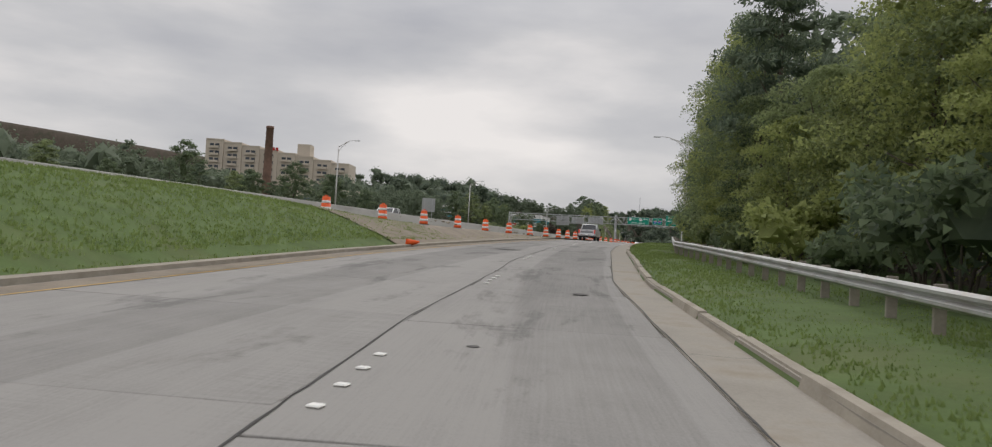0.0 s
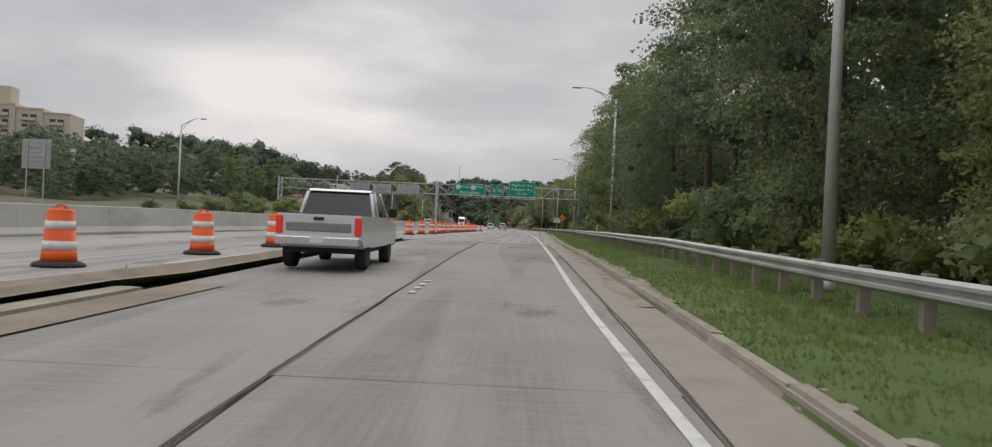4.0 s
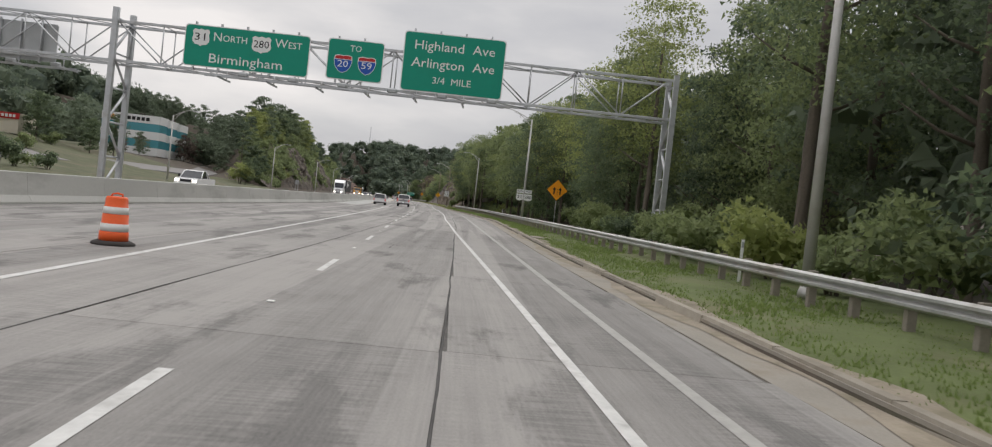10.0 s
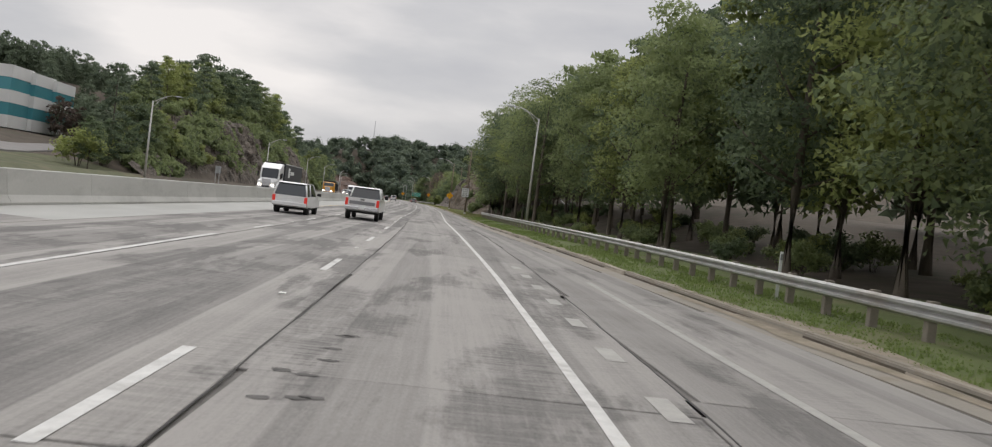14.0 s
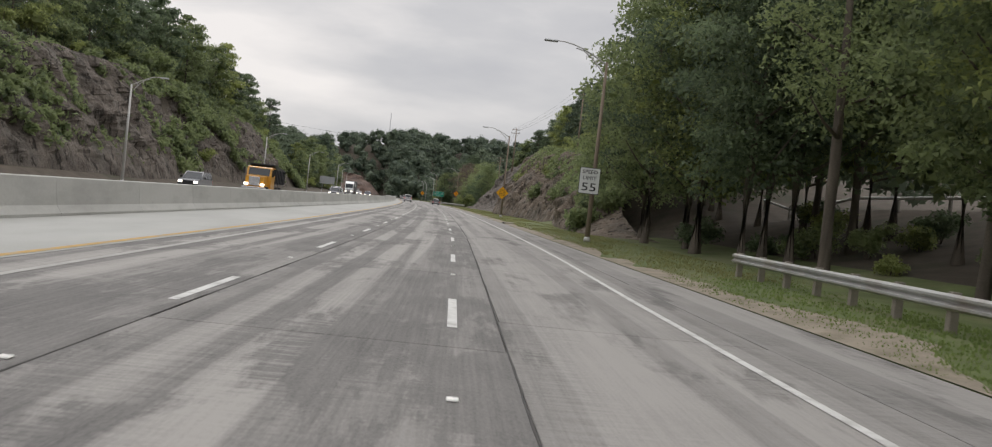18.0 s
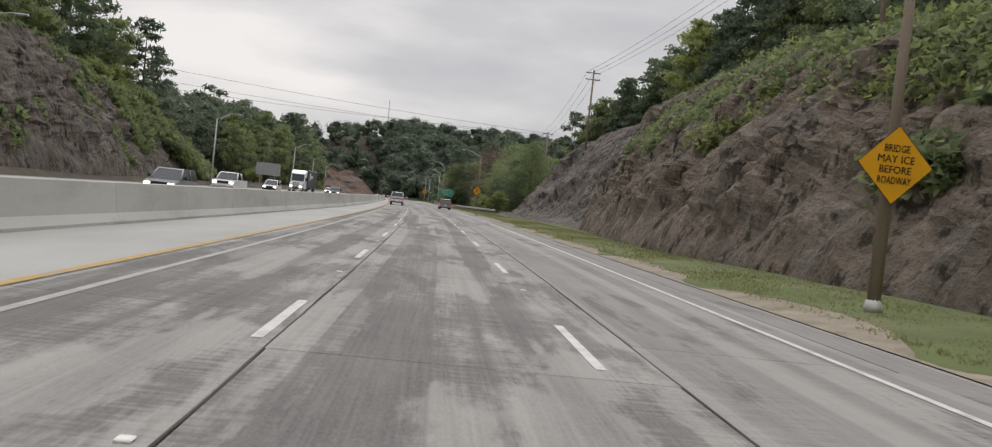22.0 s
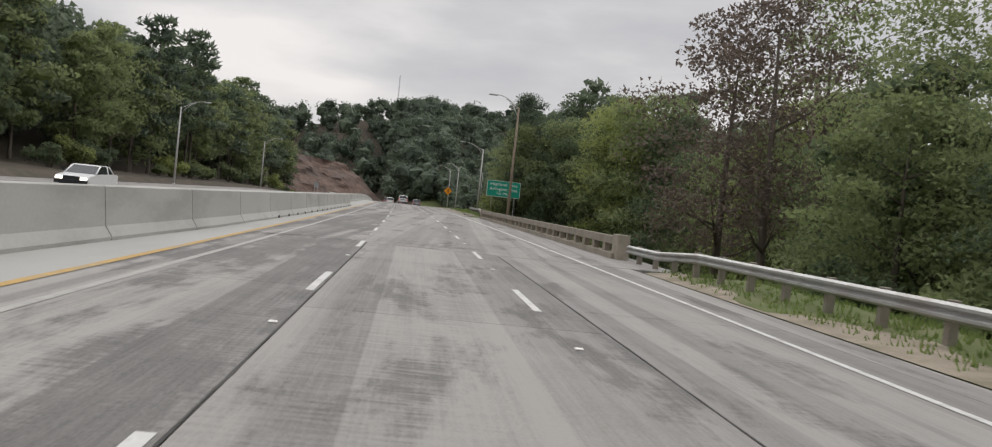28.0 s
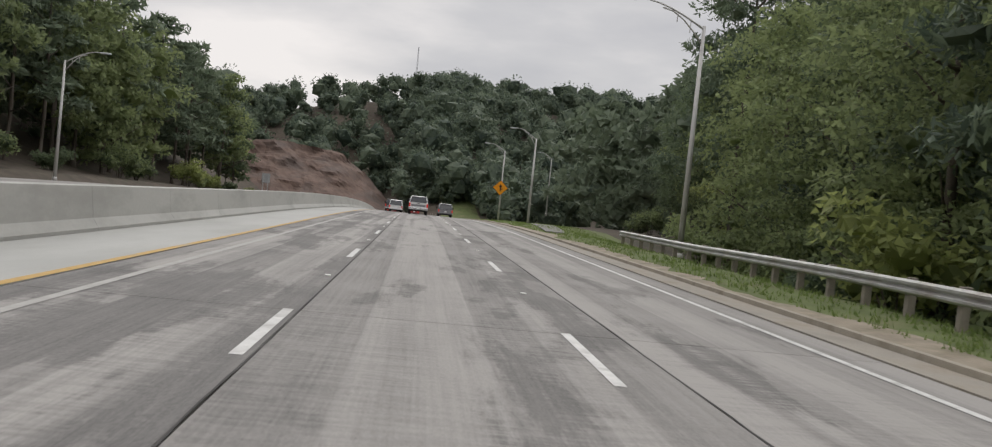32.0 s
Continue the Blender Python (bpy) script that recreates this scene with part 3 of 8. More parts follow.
M_SIGNYELLOW = material("yellow_sign_sheeting", (0.74, 0.36, 0.012), 0.45, var=0.05, bump=0.0)
M_SIGNORANGE = material("amber_sign_sheeting", (0.78, 0.30, 0.012), 0.45, var=0.05, bump=0.0)
M_SIGNBLUE = material("blue_sign_sheeting", (0.02, 0.09, 0.40), 0.45, var=0.05, bump=0.0)
M_SIGNRED = material("red_sign_sheeting", (0.45, 0.03, 0.03), 0.45, var=0.05, bump=0.0)
M_SIGNBACK = material("sign_back_aluminium", (0.42, 0.43, 0.43), 0.5, 0.5, var=0.1, scale=1.2)
M_ORANGE = material("orange_barrel_plastic", (0.80, 0.115, 0.022), 0.5, var=0.08, scale=3, stain=(0.45, 0.10, 0.04), stain_scale=3.0, stain_amount=0.4, rand=0.06, local=True)
M_BAND = material("reflective_white_band", (0.70, 0.70, 0.68), 0.5, var=0.08, scale=5, stain=(0.45, 0.42, 0.38), stain_scale=4.0, stain_amount=0.4, local=True)
# rubber of the barrel feet; also the black put in for shade in slots
M_RUBBER_SHADE = material("black_rubber_and_slot_shade", (0.05, 0.045, 0.042), 0.9, var=0.2, scale=4, local=True)
M_BARK = material("tree_bark", (0.125, 0.105, 0.085), 0.95, var=0.35, scale=3, fine=20, stretch=(1, 1, 0.25), bump=0.6)
M_ROCK = rock_material("cut_rock", ((0.165, 0.132, 0.104), (0.265, 0.218, 0.172), (0.18, 0.165, 0.145), (0.36, 0.315, 0.26), (0.055, 0.046, 0.036)), 0.35, 0.8)
M_DARKROCK = rock_material("dark_overgrown_rock", ((0.115, 0.096, 0.080), (0.20, 0.172, 0.145), (0.14, 0.128, 0.112), (0.30, 0.265, 0.225), (0.048, 0.042, 0.035)), 0.4, 0.5)
M_GREYROCK = rock_material("grey_bare_rock", ((0.155, 0.138, 0.122), (0.235, 0.205, 0.178), (0.115, 0.102, 0.092), (0.46, 0.43, 0.39), (0.055, 0.048, 0.042)), 0.5, 0.8)
M_REDROCK = material("red_rock", (0.15, 0.105, 0.085), 0.95, var=0.35, scale=0.3, fine=2, bump=0.9, stain=(0.12, 0.10, 0.09), stain_scale=0.1, stain_amount=0.7)
M_LEAF_MID = foliage("leaves_mid_green", (0.088, 0.12, 0.07), (0.275, 0.325, 0.15), 0.55)
M_LEAF_DARK = foliage("leaves_dark_green", (0.072, 0.1, 0.066), (0.185, 0.235, 0.13), 0.55)
M_LEAF_YEL = foliage("leaves_yellow_green", (0.108, 0.136, 0.058), (0.345, 0.385, 0.14), 0.55)
M_LEAF_PINE = foliage("pine_needles", (0.064, 0.092, 0.068), (0.175, 0.22, 0.14), 0.35)
M_LEAF_RED = foliage("leaves_red_brown", (0.085, 0.065, 0.055), (0.185, 0.145, 0.115), 0.35)
M_LEAF_FAR = foliage("leaves_far_woods", (0.07, 0.098, 0.074), (0.175, 0.216, 0.142), 0.4)


# ------------------------------------------------------------ ground
def stepped(*runs):
    out = []
    for a, b, n in runs:
        out += [a + (b - a) * i / n for i in range(n)]
    return out + [runs[-1][1]]


def build_ground():
    bm = bmesh.new()
    ss = stepped((-560, -260, 20), (-260, 560, 205), (560, 900, 34), (900, 1460, 16))
    # offsets measured from the kerb line on the right and from the barrier line on the left
    right = stepped((0, 8, 8), (8, 40, 16), (40, 120, 12), (120, 700, 12))
    left = stepped((0, 20, 4), (20, 50, 15), (50, 130, 13), (130, 700, 14))
    grid = []
    for s in ss:
        k, b = KERB(s), BARRIER(s)
        us = [b - d for d in reversed(left)] + [b + (k - b) * t for t in (0.04, 0.12, 0.2, 0.28, 0.36, 0.44, 0.52, 0.6, 0.68, 0.76, 0.84, 0.92, 0.96, 0.996)] + [k + d for d in right]
        row = []
        for u in us:
            z = ground_z(s, u)
            if u > k + 1 or u < b - 22:
                z += 0.12 * noise.noise(Vector((s * 0.3, u * 0.3, 0))) + (0.6 * noise.noise(Vector((s * 0.04, u * 0.04, 3))) if (u > k + 14 or u < b - 34) else 0)
            row.append(bm.verts.new(P(s, u, z)))
        grid.append(row)
    nl = len(left)
    for i in range(len(ss) - 1):
        for j in range(len(grid[0]) - 1):
            f = bm.faces.new((grid[i][j], grid[i + 1][j], grid[i + 1][j + 1], grid[i][j + 1]))
            f.smooth = True
            d = j - nl - 14
            s = ss[i]
            if s < -110 and -14 <= d < 9:
                f.material_index = 2
            elif 0 <= d < 9:
                f.material_index = 0
            elif s < 140 and j < nl:
                f.material_index = 3
            else:
                f.material_index = 1
    ob = link("ground", bm, [M_GRASS, M_FLOOR, M_GRASS_LUSH, M_SCRUB])
    return tagged(ob, "grassy verges and leaf-littered woodland ground", "ground", kind="structure")


build_ground()


# ------------------------------------------------------------ carriageway
def strip(name, s0, s1, left, right, zf, top, thick, mat, label, category, step=6.0):
    bm = bmesh.new()
    n = max(1, int((s1 - s0) / step))
    prev = None
    for i in range(n + 1):
        s = s0 + (s1 - s0) * i / n
        l_, r_ = left(s), right(s)
        z = zf(s) + top
        ring = [bm.verts.new(P(s, l_, z)), bm.verts.new(P(s, r_, z)), bm.verts.new(P(s, r_, z - thick)), bm.verts.new(P(s, l_, z - thick))]
        if prev:
            for j in range(4):
                bm.faces.new((prev[j], prev[(j + 1) % 4], ring[(j + 1) % 4], ring[j]))
        else:
            bm.faces.new(ring[::-1])
        prev = ring
    bm.faces.new(prev)
    bmesh.ops.recalc_face_normals(bm, faces=bm.faces)
    return tagged(link(name, bm, mat), label, category, kind="structure")


road = strip("road", -118, 650, lambda s: BARRIER(s) + 0.1, lambda s: max(KERB(s) - 0.5, JOINT(s) + 0.3), crest, -0.030, 0.3, M_BED, "jointed concrete highway with dark tar-filled seams", "road")
ramp = strip("ramp", -300, -117.9, lambda s: RAMP_LEFT(s), lambda s: KERB(s) - 0.5, RAMP_Z, -0.030, 0.3, M_BED, "curving concrete entrance ramp with tar-filled seams", "road", 3.0)
strip("mainline", -600, -118, lambda s: BARRIER(s) + 0.1, lambda s: ISLAND_LEFT(s) + 0.35, crest, -0.012, 0.3, M_SLAB, "closed concrete highway lane beside the barrier", "road")
strip("opposite_road", -600, 655, lambda s: BARRIER(s) - 20.5, lambda s: BARRIER(s) - 0.75, crest, -0.012, 0.4, M_SLAB, "concrete carriageway for oncoming traffic", "road")
strip("closed_lane", -118, 60, lambda s: BARRIER(s) + 0.02, lambda s: SEAM_L(s) - 3.62, crest, 0.0, 0.2, M_SLAB, "stained concrete lane closed off by barrels", "road")
strip("shoulder", 60, 650, lambda s: BARRIER(s) + 0.02, lambda s: SEAM_L(s) - 3.62, crest, 0.002, 0.2, M_SHOULDER, "pale new concrete shoulder beside the barrier", "road")
GUTTER_W = curve((-300, 1.0), (-180, 0.95), (-119, 0.85), (-77, 0.9), (-50, 0.75), (700, 0.75))
strip("gutter", -300, 124, lambda s: max(KERB(s) - GUTTER_W(s), JOINT(s) + 0.2), lambda s: KERB(s), lambda s: RAMP_Z(s) if s < -115 else crest(s), -0.007, 0.25, M_GUTTER, "dirty concrete gutter along the kerb", "gutter", 3.0)
strip("shoulder", 124, 395, lambda s: JOINT(s) + 0.02, lambda s: KERB(s), crest, -0.007, 0.25, M_SLAB, "narrow grey concrete shoulder with a sandy edge", "road", 3.0)
strip("gutter", 455, 650, lambda s: KERB(s) - 0.8, lambda s: KERB(s), crest, 0.0, 0.25, M_GUTTER, "dirty concrete gutter along the kerb", "gutter", 5.0)

_slab_meshes = {}


def slab_mesh(length, width, mat):
    key = (length, width, mat.name)
    if key not in _slab_meshes:
        bm = bmesh.new()
        box(bm, (0, 0, -0.1), (width, length, 0.2), bevel=0.008)
        me = bpy.data.meshes.new("slab")
        bm.to_mesh(me)
        bm.free()
        me.materials.append(mat)
        _slab_meshes[key] = me
    return _slab_meshes[key]


def lay_slab(s, length, u_of, width, zf, parent, mat=None):
    a, b = P(s, u_of(s), zf(s)), P(s + length, u_of(s + length), zf(s + length))
    d = b - a
    ob = new("slab", slab_mesh(round(d.length - 0.022, 2), round(width - 0.03, 2), mat or M_SLAB))
    yaw = math.atan2(-d.x, d.y)
    ob.matrix_world = Matrix.LocRotScale((a + b) / 2, Euler((math.asin(d.z / d.length), 0, yaw)), None)
    ob.parent = parent
    ob.matrix_parent_inverse = parent.matrix_world.inverted()
    return ob


def lay_slabs():
    # highway lanes between the seams; the left lanes begin where the ramp has joined
    lines = (JOINT, SEAM_R, SEAM_L, lambda v: SEAM_L(v) - 3.6)
    LANE_MATS = (M_SLAB, M_SLAB_MID, M_SLAB_DARK)
    for lane in range(3):
        r_, l_ = lines[lane], lines[lane + 1]
        off = lambda v, a=r_, b=l_: (a(v) + b(v)) / 2
        for s, end in ((-117.8 - 2.3 * (lane % 2), 386.5), (450.6, 610)):
            s0 = max(s, -117.8)
            while s < end - 0.3:
                e = min(s + 9.1, end)
                lay_slab(max(s, s0), round(e - max(s, s0), 2), off, round(r_(s + 4.5) - l_(s + 4.5), 2), crest, road, LANE_MATS[1 if lane == 0 and 0 < s < 105 else (lane if s > -10 or lane < 2 else 1)] if not (lane == 1 and 8 < s < 284) else M_SLAB_DARK)
                s = e
    # outer lane right of the seam where the kerb lies back
    s = -8.0
    while s < 125:
        w = KERB(s + 4.5) - 0.78 - JOINT(s + 4.5)
        if w > 0.5:
            lay_slab(s, 9.1, lambda v: (JOINT(v) + KERB(v) - 0.78) / 2, round(w, 2), crest, road)
        s += 9.1
    s = -117.8
    while s < -8.2:
        lay_slab(s, min(9.1, -8.0 - s), lambda v: (JOINT(v) + KERB(v) - 0.78) / 2, round(KERB(s + 4.5) - 0.78 - JOINT(s + 4.5), 2), crest, road)
        s += 9.1
    n = 22
    step = (262 - 117.83) / n
    for i in range(n):
        s = -262 + step * i
        m = s + step / 2
        w = JOINT(m) - RAMP_LEFT(min(m, -118.0)) - 0.05
        lay_slab(s, step, lambda v: (JOINT(v) + RAMP_LEFT(min(v, -118.0))) / 2, round(w, 2), RAMP_Z, ramp, M_SLAB_RAMP)
        w = KERB(m) - GUTTER_W(m) - JOINT(m)
        lay_slab(s, step, lambda v: (JOINT(v) + KERB(v) - GUTTER_W(v)) / 2, round(w, 2), RAMP_Z, ramp, M_SLAB_RAMP)


lay_slabs()


def tar_seam(s0, s1, line, zf, label, seed, width=0.024, lift=0.0):
    """A poured tar bead that wanders a little along its seam."""
    bm = bmesh.new()
    n = int((s1 - s0) / 0.45)
    prev = None
    for i in range(n + 1):
        s = s0 + (s1 - s0) * i / n
        w = 0.68 * width * (0.75 + 0.6 * noise.noise(Vector((s * 0.9, seed, 0))))
        u = line(s) + 0.03 * noise.noise(Vector((s * 0.35, seed, 5))) + 0.014 * noise.noise(Vector((s * 1.9, seed, 8)))
        ring = [bm.verts.new(P(s, u + du, zf(s) + z)) for du, z in ((-w, 0.001 + lift), (-w * 0.4, 0.007 + lift), (w * 0.4, 0.007 + lift), (w, 0.001 + lift))]
        if prev:
            for j in range(3):
                bm.faces.new((prev[j], prev[j + 1], ring[j + 1], ring[j]))
        prev = ring
    tagged(link("tar_seam", bm, M_TAR), label, "road seam", kind="structure")


tar_seam(-262, -117.8, JOINT, RAMP_Z, "dark tar-filled seam down the middle of the ramp", 1.0, 0.032, 0.02)
tar_seam(-262, -117.8, lambda s: KERB(s) - GUTTER_W(s) + 0.02, RAMP_Z, "dark cracked seam between ramp and gutter", 2.0, 0.026, 0.02)
tar_seam(-117.8, 100, JOINT, crest, "dark tar-filled seam between the lanes", 3.0, 0.028)
tar_seam(-117.8, 386, SEAM_R, crest, "dark tar-filled seam between the lanes", 4.0)
tar_seam(30, 386, SEAM_L, crest, "dark tar-filled seam between the lanes", 5.0)
tar_seam(451, 610, SEAM_R, crest, "dark tar-filled seam between the lanes", 6.0)
tar_seam(451, 610, SEAM_L, crest, "dark tar-filled seam between the lanes", 7.0)
strip("bridge_deck", 386.52, 450.58, lambda s: SEAM_L(s) - 0.1, lambda s: KERB(s) + 1.9, crest, 0.003, 0.5, M_SLAB, "grey concrete bridge deck with stained lanes", "bridge", 4.0)
strip("bridge_deck", 386.52, 450.58, lambda s: 1.8, lambda s: SEAM_L(s) - 0.1, crest, 0.003, 0.5, M_SLAB_DARK, "dark tyre-stained lane on the bridge deck", "bridge", 4.0)


def paint(name, runs, u_of, width, mat, label, zf=crest, lift=0.006):
    """Painted runs (s0, s1) as one marking."""
    bm = bmesh.new()
    for s0, s1 in runs:
        n = max(1, int((s1 - s0) / 6))
        prev = None
        for i in range(n + 1):
            s = s0 + (s1 - s0) * i / n
            w = width / 2
            z = zf(s) + lift
            ring = (bm.verts.new(P(s, u_of(s) - w, z)), bm.verts.new(P(s, u_of(s) + w, z)))
            if prev:
                bm.faces.new((prev[0], prev[1], ring[1], ring[0]))
            prev = ring
    return tagged(link(name, bm, mat), label, "road marking", kind="structure")


def road_z(s):
    return RAMP_Z(s) if s < -115 else crest(s)


DASH_AT = [-91, -53.3, -28.5, 8.5, 55.3, 102, 136.1, 158.8, 204, 226.2, 248.8, 271.3, 306.4, 362.3, 373.1, 395.3, 418.7, 442.6, 465.8, 562, 640]
dashes = []
for a, b in zip(DASH_AT, DASH_AT[1:]):
    n = max(1, round((b - a) / 11.7))
    dashes += [a + (b - a) * i / n for i in range(n)]
LANE_R = curve((-91, 10.0), (-50, 9.75), (-15, 9.37), (10, 9.12), (55, 9.15), (103, 8.62), (137, 8.82), (160, 9.06))
LANE_L = curve((60, 5.2), (105, 4.95), (137, 5.25), (160, 5.4))
EDGE = curve((-172, 15.0), (-161, 14.4), (-150, 14.05), (-119, 13.88), (-108, 13.85), (-88, 13.74), (-59, 13.54), (-45, 13.46), (-19, 13.1), (0, 12.85), (15, 12.8), (27, 12.68), (45, 12.88), (60, 12.88), (85, 12.6), (110, 12.27), (117, 12.38), (141, 12.55), (156, 12.86), (170, 12.9), (230, 12.8))
for s in dashes:
    ob = paint("lane_dash", [(s, s + 3.05)], LANE_R, 0.135, M_WHITE, "white dashed lane line on grey concrete")
    ob["group"] = "right lane dashes"
    if s > 62:
        ob = paint("lane_dash", [(s, s + 3.05)], LANE_L, 0.135, M_WHITE, "white dashed lane line on grey concrete")
        ob["group"] = "left lane dashes"
paint("edge_line", [(-170, 640)], EDGE, 0.135, M_WHITE, "solid white edge line", road_z, 0.008)
paint("edge_line", [(-147, 62)], curve((-150, 5.1), (-112, 5.56), (-85, 6.0), (-54, 6.12), (-38, 6.12), (-14, 5.93), (18, 5.75), (62, 5.2)), 0.15, M_WHITE, "solid white line beside the traffic barrels")
paint("edge_line", [(95, 640)], curve((95, 1.3), (119, 1.45), (129, 1.6), (160, 1.85), (240, 1.88), (300, 2.1), (320, 2.1), (373, 1.92), (420, 1.75), (442, 1.72), (480, 1.88)), 0.17, M_YELLOW, "solid yellow line beside the median shoulder", lift=0.009)
paint("edge_line", [(-262, -158)], lambda s: RAMP_LEFT(s) + 1.02, 0.09, M_YELLOW, "worn yellow edge line of the ramp", RAMP_Z, 0.022)
paint("gutter_dirt", [(-262, -150)], lambda s: RAMP_LEFT(s) + 0.5 + 0.08 * math.sin(s * 0.7), 0.85, M_DIRT, "dried dirt and gravel along the ramp's kerb", RAMP_Z, 0.02)
paint("worn_line", [(120, 640)], lambda s: 2.75, 0.14, M_GHOST, "faded old lane line, partly ground away")
paint("worn_line", [(-95, 60)], curve((-95, 13.8), (-58, 14.25), (-17, 14.55), (0, 14.7), (60, 15.45)), 0.16, M_GHOST, "faded old edge line on the shoulder")
paint("worn_line", [(s, s + 0.9) for s in np.arange(16, 62, 2.7)], curve((-30, 12.5), (10, 13.25), (60, 13.75)), 0.24, M_GHOST, "worn dotted line blocks beside the seam")

_bm = bmesh.new()
box(_bm, (0, 0, 0.011), (0.11, 0.11, 0.022), bevel=0.01)
_rpm = link("pavement_marker", _bm, M_RPM)
_rpm.matrix_world = at(-96, 10.0, 0.0)
tagged(_rpm, "raised white ceramic pavement marker", "road marker", "raised lane markers")
for s in dashes:
    copy_thing(_rpm, at(s + 7.5, LANE_R(s + 7.5), crest(s)))
    if s > 62:
        copy_thing(_rpm, at(s + 7.5, LANE_L(s + 7.5), crest(s)))
for s0 in (-235.2, -221.6, -208.0, -193.2, -178.4, -164.0, -149.6, -113.0):
    for k in range(4):
        v = s0 + k * 0.85
        copy_thing(_rpm, at(v, JOINT(v) + (0.3 if s0 < -120 else -0.1), road_z(v) + (0.012 if v < -115 else 0), scale=1.2))

# kerb stones along the right side, those near the ramp and the shoulder separately
kerb_root = strip("kerb_base", -300, 118, lambda s: KERB(s) + 0.0, lambda s: KERB(s) + 0.16, road_z, 0.10, 0.3, M_GUTTER, "low concrete kerb, dirty and chipped", "kerb", 3.0)
_kb = bmesh.new()
prism(_kb, [(-0.02, -0.05), (0.03, 0.15), (0.19, 0.15), (0.19, -0.05)], -1.49, 1.49)
_kme = bpy.data.meshes.new("kerb_stone")
_kb.to_mesh(_kme)
_kb.free()
_kme.materials.append(M_KERB)
s = -262.0
krng = random.Random(5)
while s < 385:
    if s < 116:
        a, b = P(s, KERB(s), road_z(s)), P(s + 3, KERB(s + 3), road_z(s + 3))
        d = b - a
        ob = new("kerb_stone", _kme)
        ob.matrix_world = Matrix.LocRotScale((a + b) / 2 + Vector((krng.uniform(-0.02, 0.02), 0, krng.uniform(-0.03, 0.01))), Euler((math.asin(d.z / d.length), krng.uniform(-0.03, 0.03), math.atan2(-d.x, d.y) + krng.uniform(-0.006, 0.006))), None)
        ob.parent = kerb_root
        ob.matrix_parent_inverse = kerb_root.matrix_world.inverted()
    s += 3.0
strip("kerb", 456, 640, lambda s: KERB(s), lambda s: KERB(s) + 0.17, crest, 0.10, 0.3, M_KERB, "low concrete kerb, dirty and chipped", "kerb")

def ragged_edge(name, s0, s1, lo, hi, seed, mat, label, zf=ground_z, lift=0.03):
    """A thin uneven sheet of sand and litter that lies along the verge."""
    bm = bmesh.new()
    prev = None
    n = int((s1 - s0) / 0.7)
    for i in range(n + 1):
        v = s0 + (s1 - s0) * i / n
        w = 0.5 + 0.9 * noise.fractal(Vector((v * 0.16, seed, 0)), 1.0, 2.0, 4)
        a, b = lo(v), lo(v) + (hi(v) - lo(v)) * min(1.3, max(0.12, w))
        ring = [bm.verts.new(P(v, a + (b - a) * t, zf(v, a + (b - a) * t) + lift * (1 - 0.9 * t * t))) for t in (0, 0.35, 0.7, 1.0)]
        if prev:
            for k in range(3):
                bm.faces.new((prev[k], prev[k + 1], ring[k + 1], ring[k]))
        prev = ring
    tagged(link(name, bm, mat, True), label, "sand", kind="structure")


ragged_edge("verge_sand", 112, 385, lambda v: KERB(v) + 0.02, lambda v: KERB(v) + 2.0, 3.0, M_SAND, "pale sand and dry litter at the edge of the verge")
ragged_edge("verge_sand", -150, 112, lambda v: KERB(v) + 0.19, lambda v: KERB(v) + 0.75, 8.0, M_SAND, "sandy worn strip behind the kerb", lift=0.05)
ragged_edge("verge_sand", 457, 600, lambda v: KERB(v) + 0.2, lambda v: KERB(v) + 1.7, 12.0, M_SAND, "pale sand and dry litter past the bridge", lift=0.06)
ragged_edge("gutter_sand", -150, 60, lambda v: KERB(v) - 0.02, lambda v: KERB(v) - 0.62, 21.0, M_SAND, "dirt washed along the gutter", zf=lambda v, u: road_z(v), lift=0.012)


def crack(pts, width, seed, label, lift=0.012, mat=None):
    """A ragged tarred crack along points (s, u)."""
    bm = bmesh.new()
    prev = None
    for (a0, b0), (a1, b1) in zip(pts, pts[1:]):
        n = max(2, int(math.hypot(a1 - a0, b1 - b0) / 0.09))
        d = Vector((a1 - a0, b1 - b0)).normalized()
        for i in range(n + 1):
            v, u = a0 + (a1 - a0) * i / n, b0 + (b1 - b0) * i / n
            j = 0.16 * noise.fractal(Vector((v * 1.6, u * 1.6, seed)), 0.8, 2.1, 5)
            w = width * max(0.2, 0.6 + 1.1 * noise.noise(Vector((v * 1.9, u * 1.9, seed + 5))))
            ring = [bm.verts.new(P(v - d.y * (j + k * w), u + d.x * (j + k * w), road_z(v) + lift + (0.02 if v < -115 else 0))) for k in (-0.5, 0.5)]
            if prev:
                bm.faces.new((prev[0], prev[1], ring[1], ring[0]))
            prev = ring
    bmesh.ops.recalc_face_normals(bm, faces=bm.faces)
    for f in bm.faces:
        if f.normal.z < 0:
            f.normal_flip()
    tagged(link("road_crack", bm, mat or M_TAR), label, "road crack", kind="structure")


